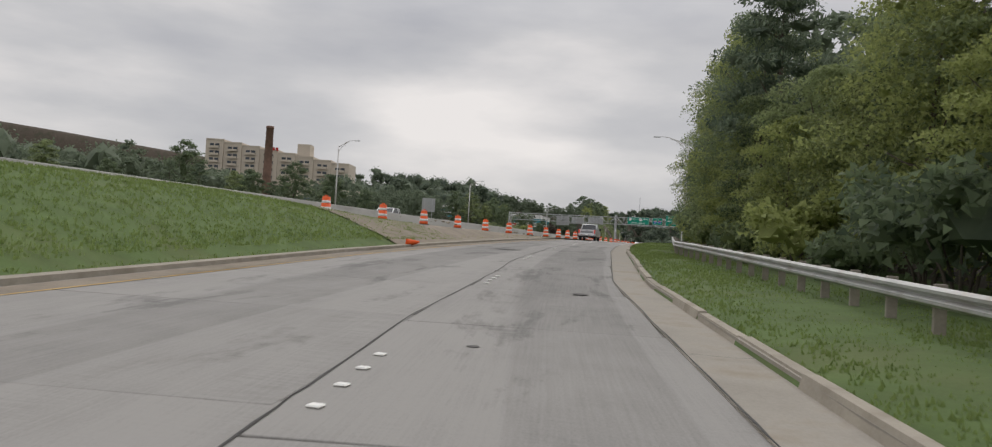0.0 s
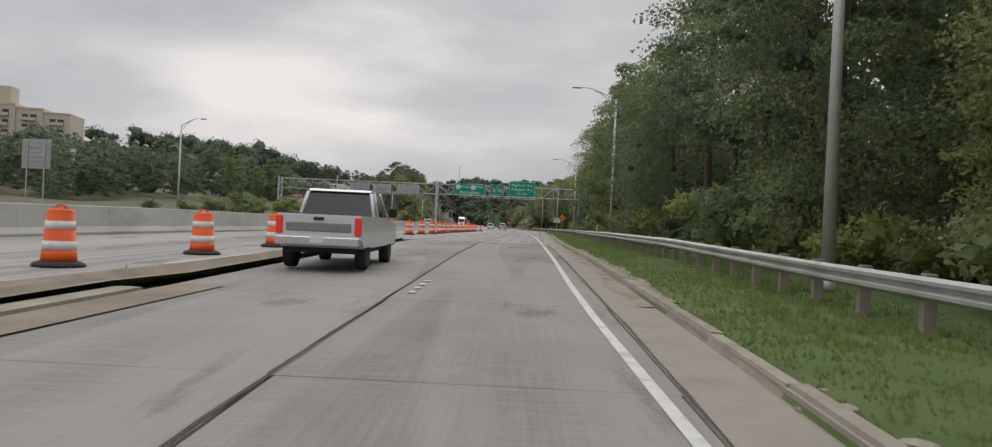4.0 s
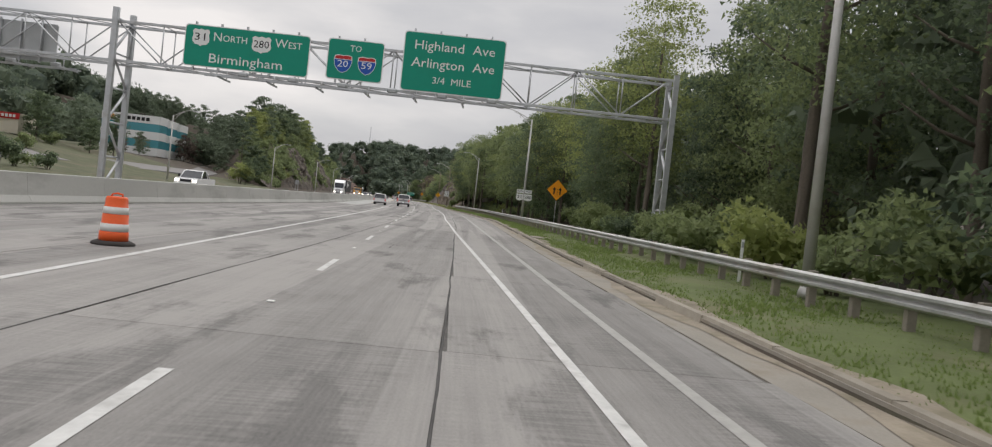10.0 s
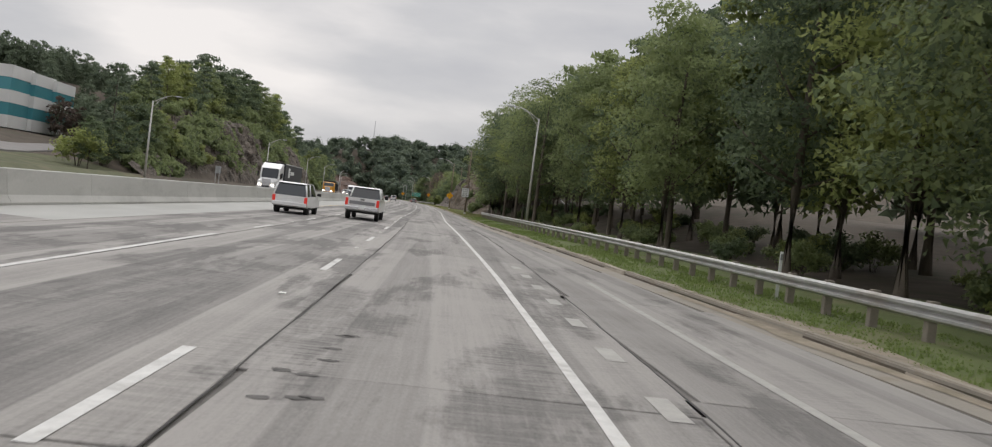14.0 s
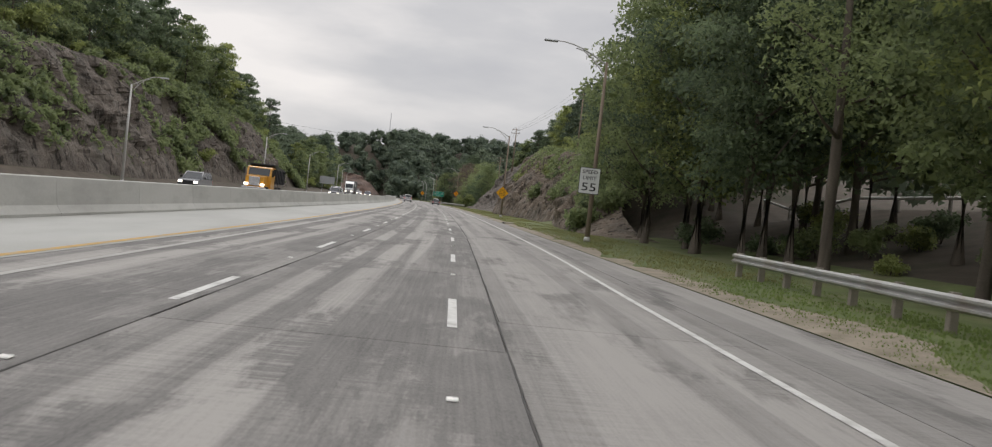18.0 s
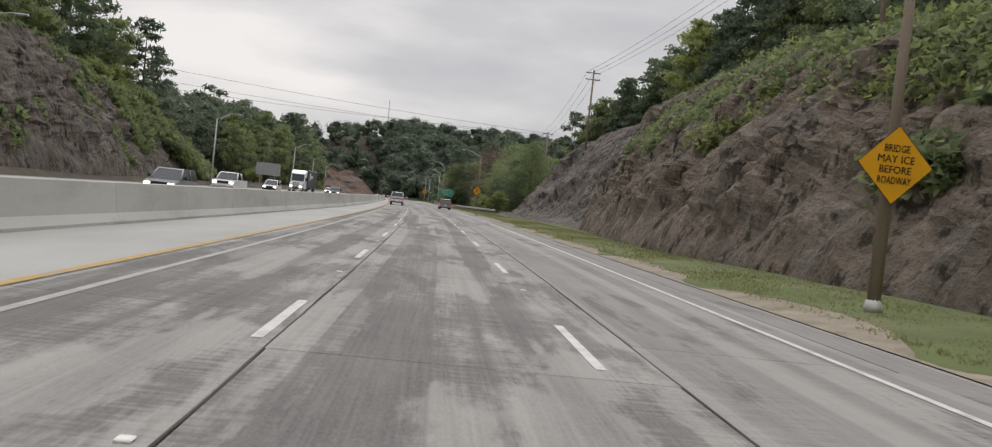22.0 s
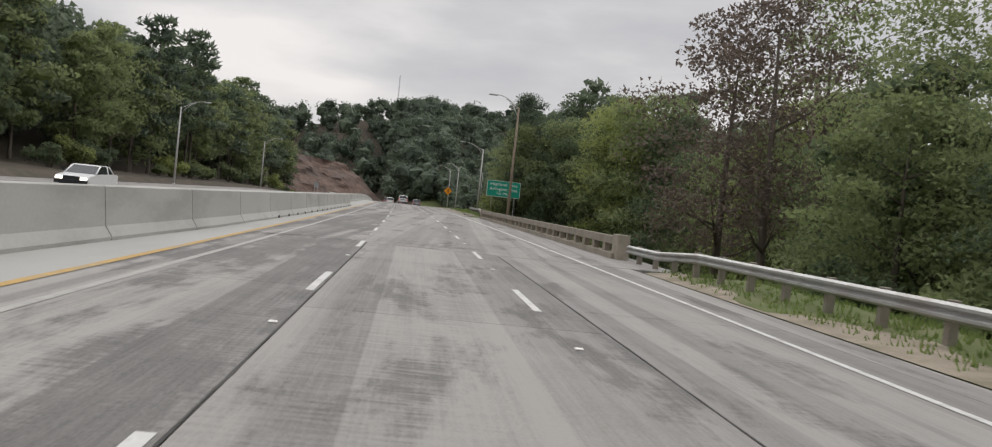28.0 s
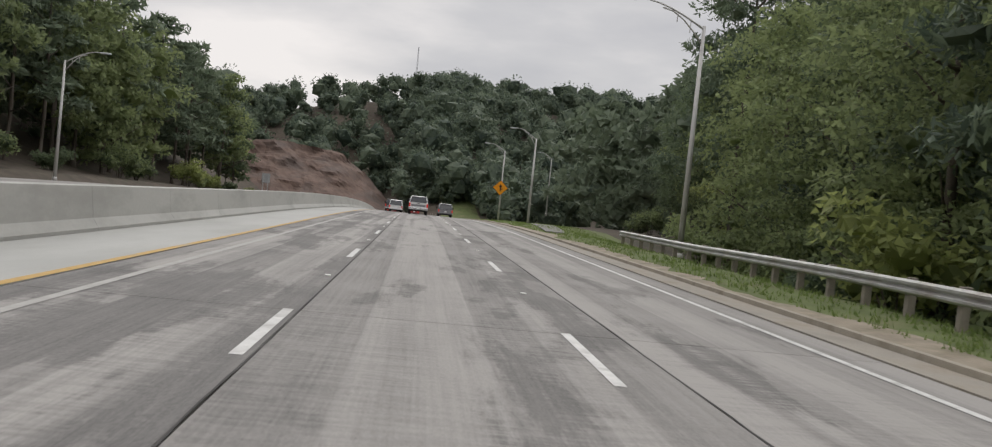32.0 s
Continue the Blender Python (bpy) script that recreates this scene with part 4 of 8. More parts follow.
def pothole(v, u, rs, ru, seed, mat, label="dark patched pothole in the concrete", lift=0.012, ring=False):
    bm = bmesh.new()
    mid = bm.verts.new(P(v, u, road_z(v) + lift))
    out, inn = [], []
    for k in range(18):
        a = 2 * math.pi * k / 18
        r = 1 + 0.5 * noise.noise(Vector((math.cos(a) * 1.3, math.sin(a) * 1.3, seed)))
        out.append(bm.verts.new(P(v + rs * r * math.sin(a), u + ru * r * math.cos(a), road_z(v) + lift)))
        if ring:
            inn.append(bm.verts.new(P(v + rs * 0.62 * r * math.sin(a), u + ru * 0.62 * r * math.cos(a), road_z(v) + lift)))
    for k in range(18):
        q = (k + 1) % 18
        bm.faces.new((inn[k], out[k], out[q], inn[q]) if ring else (mid, out[k], out[q]))
    if ring:
        bm.verts.remove(mid)
    tagged(link("pothole", bm, mat), label, "road damage", kind="structure")


crack([(385.6, 1.9), (390.2, 7.6), (394.6, 13.6)], 0.12, 41.0, "dark tarry bridge expansion joint across the lanes", 0.014)
crack([(442.6, 1.9), (446.4, 7.0), (450.2, 13.6)], 0.14, 42.0, "dark tarry bridge expansion joint across the lanes", 0.014)
crack([(443.9, 1.9), (447.6, 7.0), (451.3, 13.6)], 0.05, 43.0, "ragged crack beside the bridge joint", 0.014)
M_PATCH = material("dark_road_patch", (0.105, 0.10, 0.095), 0.9, var=0.3, scale=2, fine=30, stain=(0.2, 0.19, 0.18), stain_scale=1.5, stain_amount=0.6)
crack([(-197.6, 8.4), (-197.0, 11.6), (-196.6, 13.6), (-198.2, 16.0), (-199.0, 17.4)], 0.12, 1.0, "wide broken crack across the ramp, filled with tar", mat=M_PATCH)
crack([(-197.2, 8.3), (-196.6, 11.8), (-196.3, 13.5)], 0.025, 2.0, "thin crack across the ramp")
crack([(-177.8, 8.6), (-177.8, 10.7), (-177.9, 13.0), (-178.0, 15.6)], 0.025, 3.0, "thin crack across the ramp")
crack([(-194.6, 15.0), (-194.5, 16.2), (-194.5, 17.3)], 0.018, 4.0, "thin crack across the ramp")
crack([(-208.4, 15.5), (-208.7, 16.8), (-209.5, 19.6)], 0.015, 5.0, "hairline crack across the ramp")
crack([(-230.6, 22.7), (-230.5, 23.4), (-230.2, 23.9)], 0.03, 6.0, "crack across the gutter")
crack([(-17.0, 10.42), (-19.3, 10.38)], 0.05, 8.0, "short lengthwise crack in the lane", 0.005)
pothole(-198.3, 12.0, 0.75, 0.85, 1.0, M_PATCH, "dark asphalt patch in the broken concrete")
for k, (v, u, rs, ru) in enumerate(((-177.5, 9.6, 0.16, 0.30), (-176.7, 9.9, 0.18, 0.28), (-177.1, 10.35, 0.1, 0.2), (-231.4, 20.14, 0.1, 0.09), (-222.7, 20.1, 0.3, 0.2))):
    pothole(v, u, rs, ru, 2.0 + k, M_PATCH)
for k, (v, u) in enumerate(((46.0, 10.33), (46.1, 10.11), (46.7, 10.43), (45.2, 10.40), (45.1, 10.13), (47.3, 10.40), (48.1, 10.43), (45.25, 10.5), (48.15, 10.5))):
    pothole(v, u, 0.06, 0.1, 9.0 + k, M_PATCH, "small dark divot in the concrete", 0.005)
pothole(12.7, 10.52, 0.1, 0.1, 30.0, M_PATCH, "dark ring mark on the concrete", 0.005, True)


# kerb and bare island between ramp and highway
def build_island():
    bm = bmesh.new()
    sweep(bm, [(-0.45, -0.2), (-0.45, 0.13), (0.0, 0.13), (0.06, -0.2)], -275, -151, 3.0, lambda s: RAMP_LEFT(s) - 0.05, lambda s: RAMP_Z(s) - smooth(-165, -151, s) * 0.1)
    bmesh.ops.recalc_face_normals(bm, faces=bm.faces)
    tagged(link("island_kerb", bm, M_KERB), "broken kerb of the island beside the ramp", "kerb", kind="structure")
    bm = bmesh.new()
    prev = None
    for i in range(40):
        s = -204 + i * 2.2
        e = RAMP_LEFT(s) - (0.5 if s < -150 else 0.1)
        main = ISLAND_LEFT(s) + 0.2
        row = []
        for j in range(9):
            u = main + (e - main) * j / 8
            z = ground_z(s, u) + 0.05 + 0.05 * noise.noise(Vector((s * 0.7, u * 0.7, 9)))
            row.append(bm.verts.new(P(s, u, max(z, (RAMP_Z(s) + 0.13) if j > 6 else -9))))
        if prev:
            for j in range(8):
                bm.faces.new((prev[j], row[j], row[j + 1], prev[j + 1]))
        prev = row
    tagged(link("island", bm, M_DIRT, True), "bare dirt and broken concrete island by the ramp", "traffic island", kind="structure")


build_island()


# ------------------------------------------------------------ concrete barrier
def barrier_segment(s0, s1, off, h=1.08, zf=crest):
    bm = bmesh.new()
    sec = [(0.32, -0.3), (0.32, 0.08), (0.17, 0.30), (0.08, h - 0.02), (0.05, h), (-0.17, h), (-0.2, h - 0.02), (-0.36, 0.3), (-0.5, 0.08), (-0.5, -0.3)]
    sweep(bm, [(du - 0.32, z) for du, z in sec], s0 + 0.006, s1 - 0.006, 3.1, off, zf)
    bmesh.ops.recalc_face_normals(bm, faces=bm.faces)
    return bm


barrier = tagged(new("median_barrier"), "long pale concrete median barrier, smooth and stained", "barrier", kind="structure")
s = -400.0
while s < 640:
    if not 366 < s < 441:
        part("barrier_panel", barrier_segment(s, s + 6.1, BFACE if s < 441 else BARRIER, BARRIER_H(s + 3)), M_BARRIER, barrier)
    elif s > 378:
        part("barrier_panel", barrier_segment(s, s + 6.1, BARRIER, 1.08), M_BARRIER, barrier)
    s += 6.1
# precast run before the bridge's far end
for i in range(12):
    s = 372.2 + i * 6.1
    t = root("precast_barrier", at(s, 0, 0), "grey precast barrier segment with lifting slots at its foot", "barrier", "precast barrier row")
    ob = part("body", barrier_segment(s + 0.01, s + 6.07, BFACE, BARRIER_H(s + 3)), M_BARRIER, t)
    ob.matrix_parent_inverse = t.matrix_world.inverted()
    # slots aren't cut: black blocks stand in for the shade inside them
    for k in ((1.5, 4.5) if i > 3 else ()):
        bm = bmesh.new()
        box(bm, (0, 0, 0.06), (0.05, 0.26, 0.11))
        ob = part("lifting_slot_shade", bm, M_RUBBER_SHADE, t, "black block for the shade in a lifting slot")
        ob.matrix_parent_inverse = t.matrix_world.inverted()
        ob.matrix_basis = at(s + k, BFACE(s + k) + 0.0, crest(s))


# ------------------------------------------------------------ guardrails
def w_section():
    # corrugated rail facing the road (towards -u)
    return [(0.0, 0.0), (-0.08, 0.05), (-0.08, 0.10), (0.0, 0.15), (-0.0, 0.17), (-0.08, 0.22), (-0.08, 0.27), (0.0, 0.32),
            (0.012, 0.32), (-0.066, 0.27), (-0.066, 0.22), (0.012, 0.17), (0.012, 0.15), (-0.066, 0.10), (-0.066, 0.05), (0.012, 0.0)]


def guardrail(name, s0, s1, off, zf, label, top=0.74):
    t = root(name, at(s0, off(s0), zf(s0)), label, "guardrail")
    inv = t.matrix_world.inverted()
    s = s0
    while s < s1 - 0.5:
        e = min(s + 7.62, s1)
        bm = bmesh.new()
        sweep(bm, [(du, z + top - 0.32) for du, z in w_section()], s, e, 2.0, off, zf)
        bmesh.ops.recalc_face_normals(bm, faces=bm.faces)
        ob = part("rail", bm, M_RAIL, t)
        ob.matrix_parent_inverse = inv
        s = e
    s = s0 + 0.4
    bm = bmesh.new()
    box(bm, (0, 0, 0.3), (0.18, 0.15, 0.95), bevel=0.01)
    me = None
    while s < s1:
        if me is None:
            ob = part("post", bm, M_POST, t)
            me = ob.data
        else:
            ob = new("post", me)
            ob.parent = t
        ob.matrix_parent_inverse = inv
        ob.matrix_basis = at(s, off(s) + 0.14, zf(s))
        s += 1.905
    return t


def verge_z(off):
    return lambda s: ground_z(s, off(s))


guardrail("guardrail", -262, 152, RAIL, verge_z(RAIL), "long weathered W-beam guardrail on wooden posts in the grass")
G2 = curve((340, 18.6), (352, 17.2), (370, 15.9), (393, 15.35))
guardrail("guardrail", 340, 391, G2, lambda s: max(ground_z(s, G2(s)), -0.1), "W-beam guardrail leading to the bridge parapet")
G3 = curve((451, 15.4), (456, 15.7), (475, 17.3), (490, 18.3), (502, 18.4))
guardrail("guardrail", 451, 503, G3, lambda s: max(ground_z(s, G3(s)), -0.4) + 0.05, "grey W-beam guardrail curving away past the bridge")


def bridge_parapet(off, s0, s1, name):
    t = root(name, at(s0, off, 0), "old concrete bridge parapet with square openings", "bridge parapet")
    inv = t.matrix_world.inverted()

    def sw(nm, sec):
        bm = bmesh.new()
        sweep(bm, sec, s0, s1, 4, lambda s: off, crest)
        bmesh.ops.recalc_face_normals(bm, faces=bm.faces)
        ob = part(nm, bm, M_KERB, t)
        ob.matrix_parent_inverse = inv

    sw("footing", [(-0.35, -0.4), (-0.35, 0.22), (0.3, 0.22), (0.3, -0.4)])
    sw("rail", [(-0.17, 0.58), (-0.17, 0.90), (0.17, 0.90), (0.17, 0.58)])
    bm = bmesh.new()
    box(bm, (0, 0, 0.42), (0.26, 0.42, 0.42), bevel=0.015)
    me = None
    s = s0 + 0.25
    while s < s1:
        if me is None:
            ob = part("post", bm, M_KERB, t)
            me = ob.data
        else:
            ob = new("post", me)
            ob.parent = t
        ob.matrix_parent_inverse = inv
        ob.matrix_basis = at(s, off, crest(s))
        s += 2.05
    for e in (s0, s1):
        bm = bmesh.new()
        box(bm, (0, 0, 0.35), (0.5, 0.9, 1.3), bevel=0.02)
        ob = part("end_post", bm, M_KERB, t)
        ob.matrix_parent_inverse = inv
        ob.matrix_basis = at(e, off, 0)


bridge_parapet(15.35, 392, 450, "bridge_parapet")


# ------------------------------------------------------------ signs
def panel(bm, w, h, r=0.12, y=0.0, t=0.03, cx=0.0, cz=0.0, mi=0):
    """A rounded board in the x, z plane whose front is at y."""
    pts = []
    for sx, sz, a0 in ((1, 1, 0), (-1, 1, 90), (-1, -1, 180), (1, -1, 270)):
        for k in range(5):
            a = radians(a0 + 22.5 * k)
            pts.append((cx + sx * (w / 2 - r) + r * math.cos(a), cz + sz * (h / 2 - r) + r * math.sin(a)))
    prism(bm, pts, y, y + t, mi)


def us_shield(parent, x, z, y, number, size=0.75):
    bm = bmesh.new()
    s = size / 2
    wide = 1.15 if len(number) > 2 else 1.0
    pts = [(-1, 0.72), (-0.75, 0.98), (-0.35, 0.86), (0, 1.0), (0.35, 0.86), (0.75, 0.98), (1, 0.72), (0.92, 0.3), (1.0, -0.1), (0.98, -0.5), (0.7, -0.82), (0.25, -0.9), (0, -1.05),
           (-0.25, -0.9), (-0.7, -0.82), (-0.98, -0.5), (-1.0, -0.1), (-0.92, 0.3)]
    prism(bm, [(x + px * s * wide, z + pz * s) for px, pz in pts], y - 0.012, y, 0)
    sh = part("route_shield", bm, M_SIGNWHITE, parent, "white route shield")
    lettering("number", number, size * 0.62, M_SIGNBLACK, sh, (x, y - 0.016, z), size * wide * (0.62 if len(number) < 3 else 0.8))


def interstate_shield(parent, x, z, y, number, size=0.78):
    s = size / 2
    pts = [(-0.95, 0.8), (-0.5, 0.93), (0, 0.86), (0.5, 0.93), (0.95, 0.8), (1.0, 0.25), (0.85, -0.35), (0.5, -0.8), (0, -1.05), (-0.5, -0.8), (-0.85, -0.35), (-1.0, 0.25)]
    bm = bmesh.new()
    prism(bm, [(x + px * s * 1.06, z + pz * s * 1.06) for px, pz in pts], y - 0.008, y, 0)
    sh = part("route_shield", bm, M_SIGNWHITE, parent, "blue and red interstate shield")
    bm = bmesh.new()
    prism(bm, [(x + px * s, z + min(pz, 0.42) * s) for px, pz in pts if True], y - 0.014, y - 0.006, 0)
    part("field", bm, M_SIGNBLUE, sh)
    bm = bmesh.new()
    prism(bm, [(x - 0.93 * s, z + 0.5 * s), (x - 0.93 * s, z + 0.78 * s), (x - 0.5 * s, z + 0.9 * s), (x, z + 0.83 * s), (x + 0.5 * s, z + 0.9 * s), (x + 0.93 * s, z + 0.78 * s), (x + 0.93 * s, z + 0.5 * s)], y - 0.015, y - 0.006, 0)
    part("crown_band", bm, M_SIGNRED, sh)
    lettering("number", number, size * 0.55, M_SIGNWHITE, sh, (x, y - 0.018, z - 0.08 * s), size * 0.6)


def green_board(name, parent, w, h, cx, cz, y, r=0.16):
    bm = bmesh.new()
    panel(bm, w, h, r, y, 0.05, cx, cz)
    b = part(name, bm, M_SIGNWHITE, parent, "green sign board with white border")
    bm = bmesh.new()
    panel(bm, w - 0.09, h - 0.09, r, y - 0.006, 0.02, cx, cz)
    part("field", bm, M_GREEN, b)
    return b


# overhead sign gantry
gantry = root("sign_gantry", at(-1.3, -5.3, 0.0, turn=-4.4), "long galvanised lattice sign gantry across both carriageways", "sign gantry")
TW, TB, TT = 0.75, 6.95, 8.95       # half depth, lower and upper chord


def gx(u):
    return u + 5.3


bm = bmesh.new()
for y in (-TW, TW):
    for z in (TB, TT):
        cbm = bmesh.new()
        box(cbm, (gx(-7.6), y, z), (61.5, 0.13, 0.13), bevel=0.01)
        part("chord", cbm, M_STEEL, gantry)
bm.free()
bm = bmesh.new()
n = 26
xs = [gx(-38.1) + 61.0 * i / n for i in range(n + 1)]
for i in range(n):
    a, b = (xs[i], xs[i + 1])
    for y in (-TW, TW):
        lo, hi = (TB, TT) if i % 2 else (TT, TB)
        tube(bm, (a, y, lo), (b, y, hi), 0.04, n=5)
        tube(bm, (a, y, TB), (a, y, TT), 0.035, n=5)
    for z in (TB, TT):
        tube(bm, (a, -TW, z), (b, TW, z), 0.03, n=5)
        tube(bm, (a, -TW, z), (a, TW, z), 0.03, n=5)
part("lattice", bm, M_STEEL, gantry)
for u, hz in ((-38.1, 9.2), (-5.3, 9.6), (23.2, 9.2)):
    base = ground_z(-1.3, u) if u > 10 or u < -30 else -0.2
    leg = bmesh.new()
    x = gx(u)
    for y in (-0.95, 0.95):
        box(leg, (x, y * 1.0, (base + hz) / 2), (0.26, 0.26, hz - base))
    k = 5
    for i in range(k):
        z0, z1 = base + 0.5 + (hz - base - 1) * i / k, base + 0.5 + (hz - base - 1) * (i + 1) / k
        y0 = 0.95 if i % 2 else -0.95
        tube(leg, (x, y0, z0), (x, -y0, z1), 0.07, n=6)
        tube(leg, (x, -0.95, z1), (x, 0.95, z1), 0.05, n=6)
    part("support_tower", leg, M_STEEL, gantry)
for cx, w, h, cz in ((gx(1.45), 6.35, 2.1, 8.12), (gx(6.95), 2.85, 2.05, 8.2), (gx(11.9), 5.15, 3.0, 8.5)):
    bm = bmesh.new()
    for k in np.arange(-w / 2 + 0.5, w / 2, 1.3):
        box(bm, (cx + k, -TW - 0.12, cz), (0.08, 0.14, h + 0.3))
    part("sign_bracket", bm, M_STEEL, gantry)
YS = -TW - 0.25
g1 = green_board("sign_panel", gantry, 6.35, 2.1, gx(1.45), 8.12, YS)
us_shield(g1, gx(1.45) - 2.35, 8.12 + 0.42, YS - 0.01, "31", 0.86)
lettering("word", "N", 0.62, M_SIGNWHITE, g1, (gx(1.45) - 1.5, YS - 0.012, 8.62))
lettering("word", "ORTH", 0.46, M_SIGNWHITE, g1, (gx(1.45) - 0.62, YS - 0.012, 8.58))
us_shield(g1, gx(1.45) + 0.72, 8.12 + 0.36, YS - 0.01, "280", 0.84)
lettering("word", "W", 0.62, M_SIGNWHITE, g1, (gx(1.45) + 1.72, YS - 0.012, 8.62))
lettering("word", "EST", 0.46, M_SIGNWHITE, g1, (gx(1.45) + 2.42, YS - 0.012, 8.58))
lettering("word", "Birmingham", 0.66, M_SIGNWHITE, g1, (gx(1.45), YS - 0.012, 7.52), 3.7)
g2 = green_board("sign_panel", gantry, 2.85, 2.05, gx(6.95), 8.2, YS)
lettering("word", "TO", 0.42, M_SIGNWHITE, g2, (gx(6.95), YS - 0.012, 8.78))
interstate_shield(g2, gx(6.95) - 0.6, 8.0, YS - 0.01, "20", 0.88)
interstate_shield(g2, gx(6.95) + 0.6, 8.0, YS - 0.01, "59", 0.88)
g3 = green_board("sign_panel", gantry, 5.15, 3.0, gx(11.9), 8.5, YS)
lettering("word", "Highland  Ave", 0.66, M_SIGNWHITE, g3, (gx(11.9), YS - 0.012, 9.33), 4.05)
lettering("word", "Arlington  Ave", 0.66, M_SIGNWHITE, g3, (gx(11.9), YS - 0.012, 8.45), 4.2)
lettering("word", "3/4  MILE", 0.48, M_SIGNWHITE, g3, (gx(11.9), YS - 0.012, 7.62), 1.95)
for a, b, z0, z1 in ((-23.6, -19.6, 5.9, 8.7), (-18.9, -15.0, 6.6, 8.6), (-13.8, -9.2, 6.7, 8.7)):
    bm = bmesh.new()
    panel(bm, b - a, z1 - z0, 0.12, TW + 0.2, 0.05, gx((a + b) / 2), (z0 + z1) / 2)
    sb = part("sign_panel", bm, M_SIGNBACK, gantry, "plain grey back of a sign for oncoming traffic")
    for k in np.arange(a + 0.5, b, 1.1):
        bm = bmesh.new()
        box(bm, (gx(k), TW + 0.12, (z0 + z1) / 2), (0.07, 0.12, z1 - z0 + 0.2))
        part("stiffener", bm, M_STEEL, sb)
for a, b, y in ((-0.2, 15.0, -TW - 1.35), (-24.0, -8.5, TW + 1.35)):
    bm = bmesh.new()
    for dy in (-0.35, -0.1, 0.15):
        box(bm, (gx((a + b) / 2), y + dy, 6.55), (b - a, 0.06, 0.07))
    for u in np.arange(a + 0.8, b, 2.4):
        box(bm, (gx(u), y * 0.72, 6.5), (0.07, 2.0, 0.08))
        tube(bm, (gx(u), y * 0.5, 6.5), (gx(u), y * 0.5, 7.0), 0.03, n=5)
    wk = part("catwalk", bm, M_STEEL, gantry, "narrow steel catwalk under the signs")
    for u in np.arange(a + 2.0, b, 2.45):
        bm = bmesh.new()
        box(bm, (gx(u), y - 0.1, 6.72), (0.5, 0.34, 0.26), bevel=0.07)
        part("floodlight", bm, M_SIGNBACK, wk, "grey box floodlight")


# ------------------------------------------------------------ lamps and poles
def street_lamp(s, u, h, arm, side, wood=False, pole_mat=None, label="tall grey aluminium street lamp with a curved truss arm", z=None, double=False):
    """side -1: the arm reaches to the left of the road's direction."""
    gz = ground_z(s, u) if z is None else z
    t = root("street_lamp", at(s, u, gz), label, "street lamp", "street lamps")
    bm = bmesh.new()
    tube(bm, (0, 0, -0.2), (0, 0, h), 0.15, 0.08, 12)
    part("pole", bm, pole_mat or M_GALV, t)
    bm = bmesh.new()
    lathe(bm, [(0.2, 0), (0.2, 0.12), (0.14, 0.3)], 10)
    part("base", bm, M_GALV, t)
    if arm:
        for sd in ((side, -side) if double else (side,)):
            bm = bmesh.new()
            pts = [(sd * arm * k / 6, 0, h - 0.15 + 1.05 * math.sin(k / 6 * math.pi * 0.52)) for k in range(7)]
            pipe(bm, pts, [0.05 - 0.003 * k for k in range(7)], 6)
            low = [(sd * arm * 0.62 * k / 4, 0, h - 0.85 + 1.45 * math.sin(k / 4 * math.pi * 0.5)) for k in range(5)]
            pipe(bm, low, [0.035] * 5, 6)
            tube(bm, (sd * arm * 0.2, 0, h - 0.38), (sd * arm * 0.2, 0, h + 0.16), 0.02, n=5)
            tube(bm, (sd * arm * 0.4, 0, h + 0.02), (sd * arm * 0.4, 0, h + 0.48), 0.02, n=5)
            part("arm", bm, M_GALV, t)
            bm = bmesh.new()
            vs = box(bm, (sd * (arm + 0.35), 0, h + 0.86), (0.8, 0.28, 0.13), bevel=0.05)
            part("lamp_head", bm, M_SIGNBACK, t, "flat cobra lamp head")
    return t


street_lamp(-147, 19.4, 11.3, 3.2, -1)
street_lamp(-95.3, 19.9, 12.0, 3.0, -1)
street_lamp(-25.5, 20.9, 11.8, 3.3, -1)
street_lamp(44, 21.3, 11.4, 3.3, -1)
street_lamp(118, 20.4, 10.7, 2.5, -1)
street_lamp(172, 17.0, 10.4, 3.0, -1, pole_mat=M_WOOD, label="weathered wooden lamp pole carrying a curved arm")
street_lamp(235, 17.1, 11.0, 3.0, -1, pole_mat=M_WOOD, label="weathered wooden lamp pole carrying a curved arm")
street_lamp(367, 18.2, 10.6, 3.0, -1, pole_mat=M_WOOD, label="weathered wooden lamp pole carrying a curved arm", z=-0.3)
street_lamp(431, 15.6, 10.9, 2.0, -1, pole_mat=M_WOOD, label="weathered wooden lamp pole by the bridge parapet", z=-0.5)
street_lamp(494, 18.9, 10.6, 3.2, -1, z=0.0)
street_lamp(545, 19.0, 9.5, 2.2, -1, z=-0.4)
street_lamp(580.5, 19.6, 10.8, 2.4, -1, z=-1.0)
street_lamp(607, 31.4, 10.5, 2.0, -1, z=0.6)
for s_, u_, h_ in ((-200, -31, 11.5), (-130, -32, 12.2), (-59, -32.8, 12.6), (8, -27.2, 10.4), (72, -25.0, 9.6), (140, -23.0, 9.6), (204, -20.8, 9.3), (269.5, -20.9, 9.2), (333, -21.2, 9.4), (396, -18.4, 9.3), (460, -20.0, 9.3), (524, -20.5, 9.3)):
    street_lamp(s_, u_ - 0.6, h_, 2.6, 1, label="grey street lamp beside the oncoming carriageway", z=-0.1)


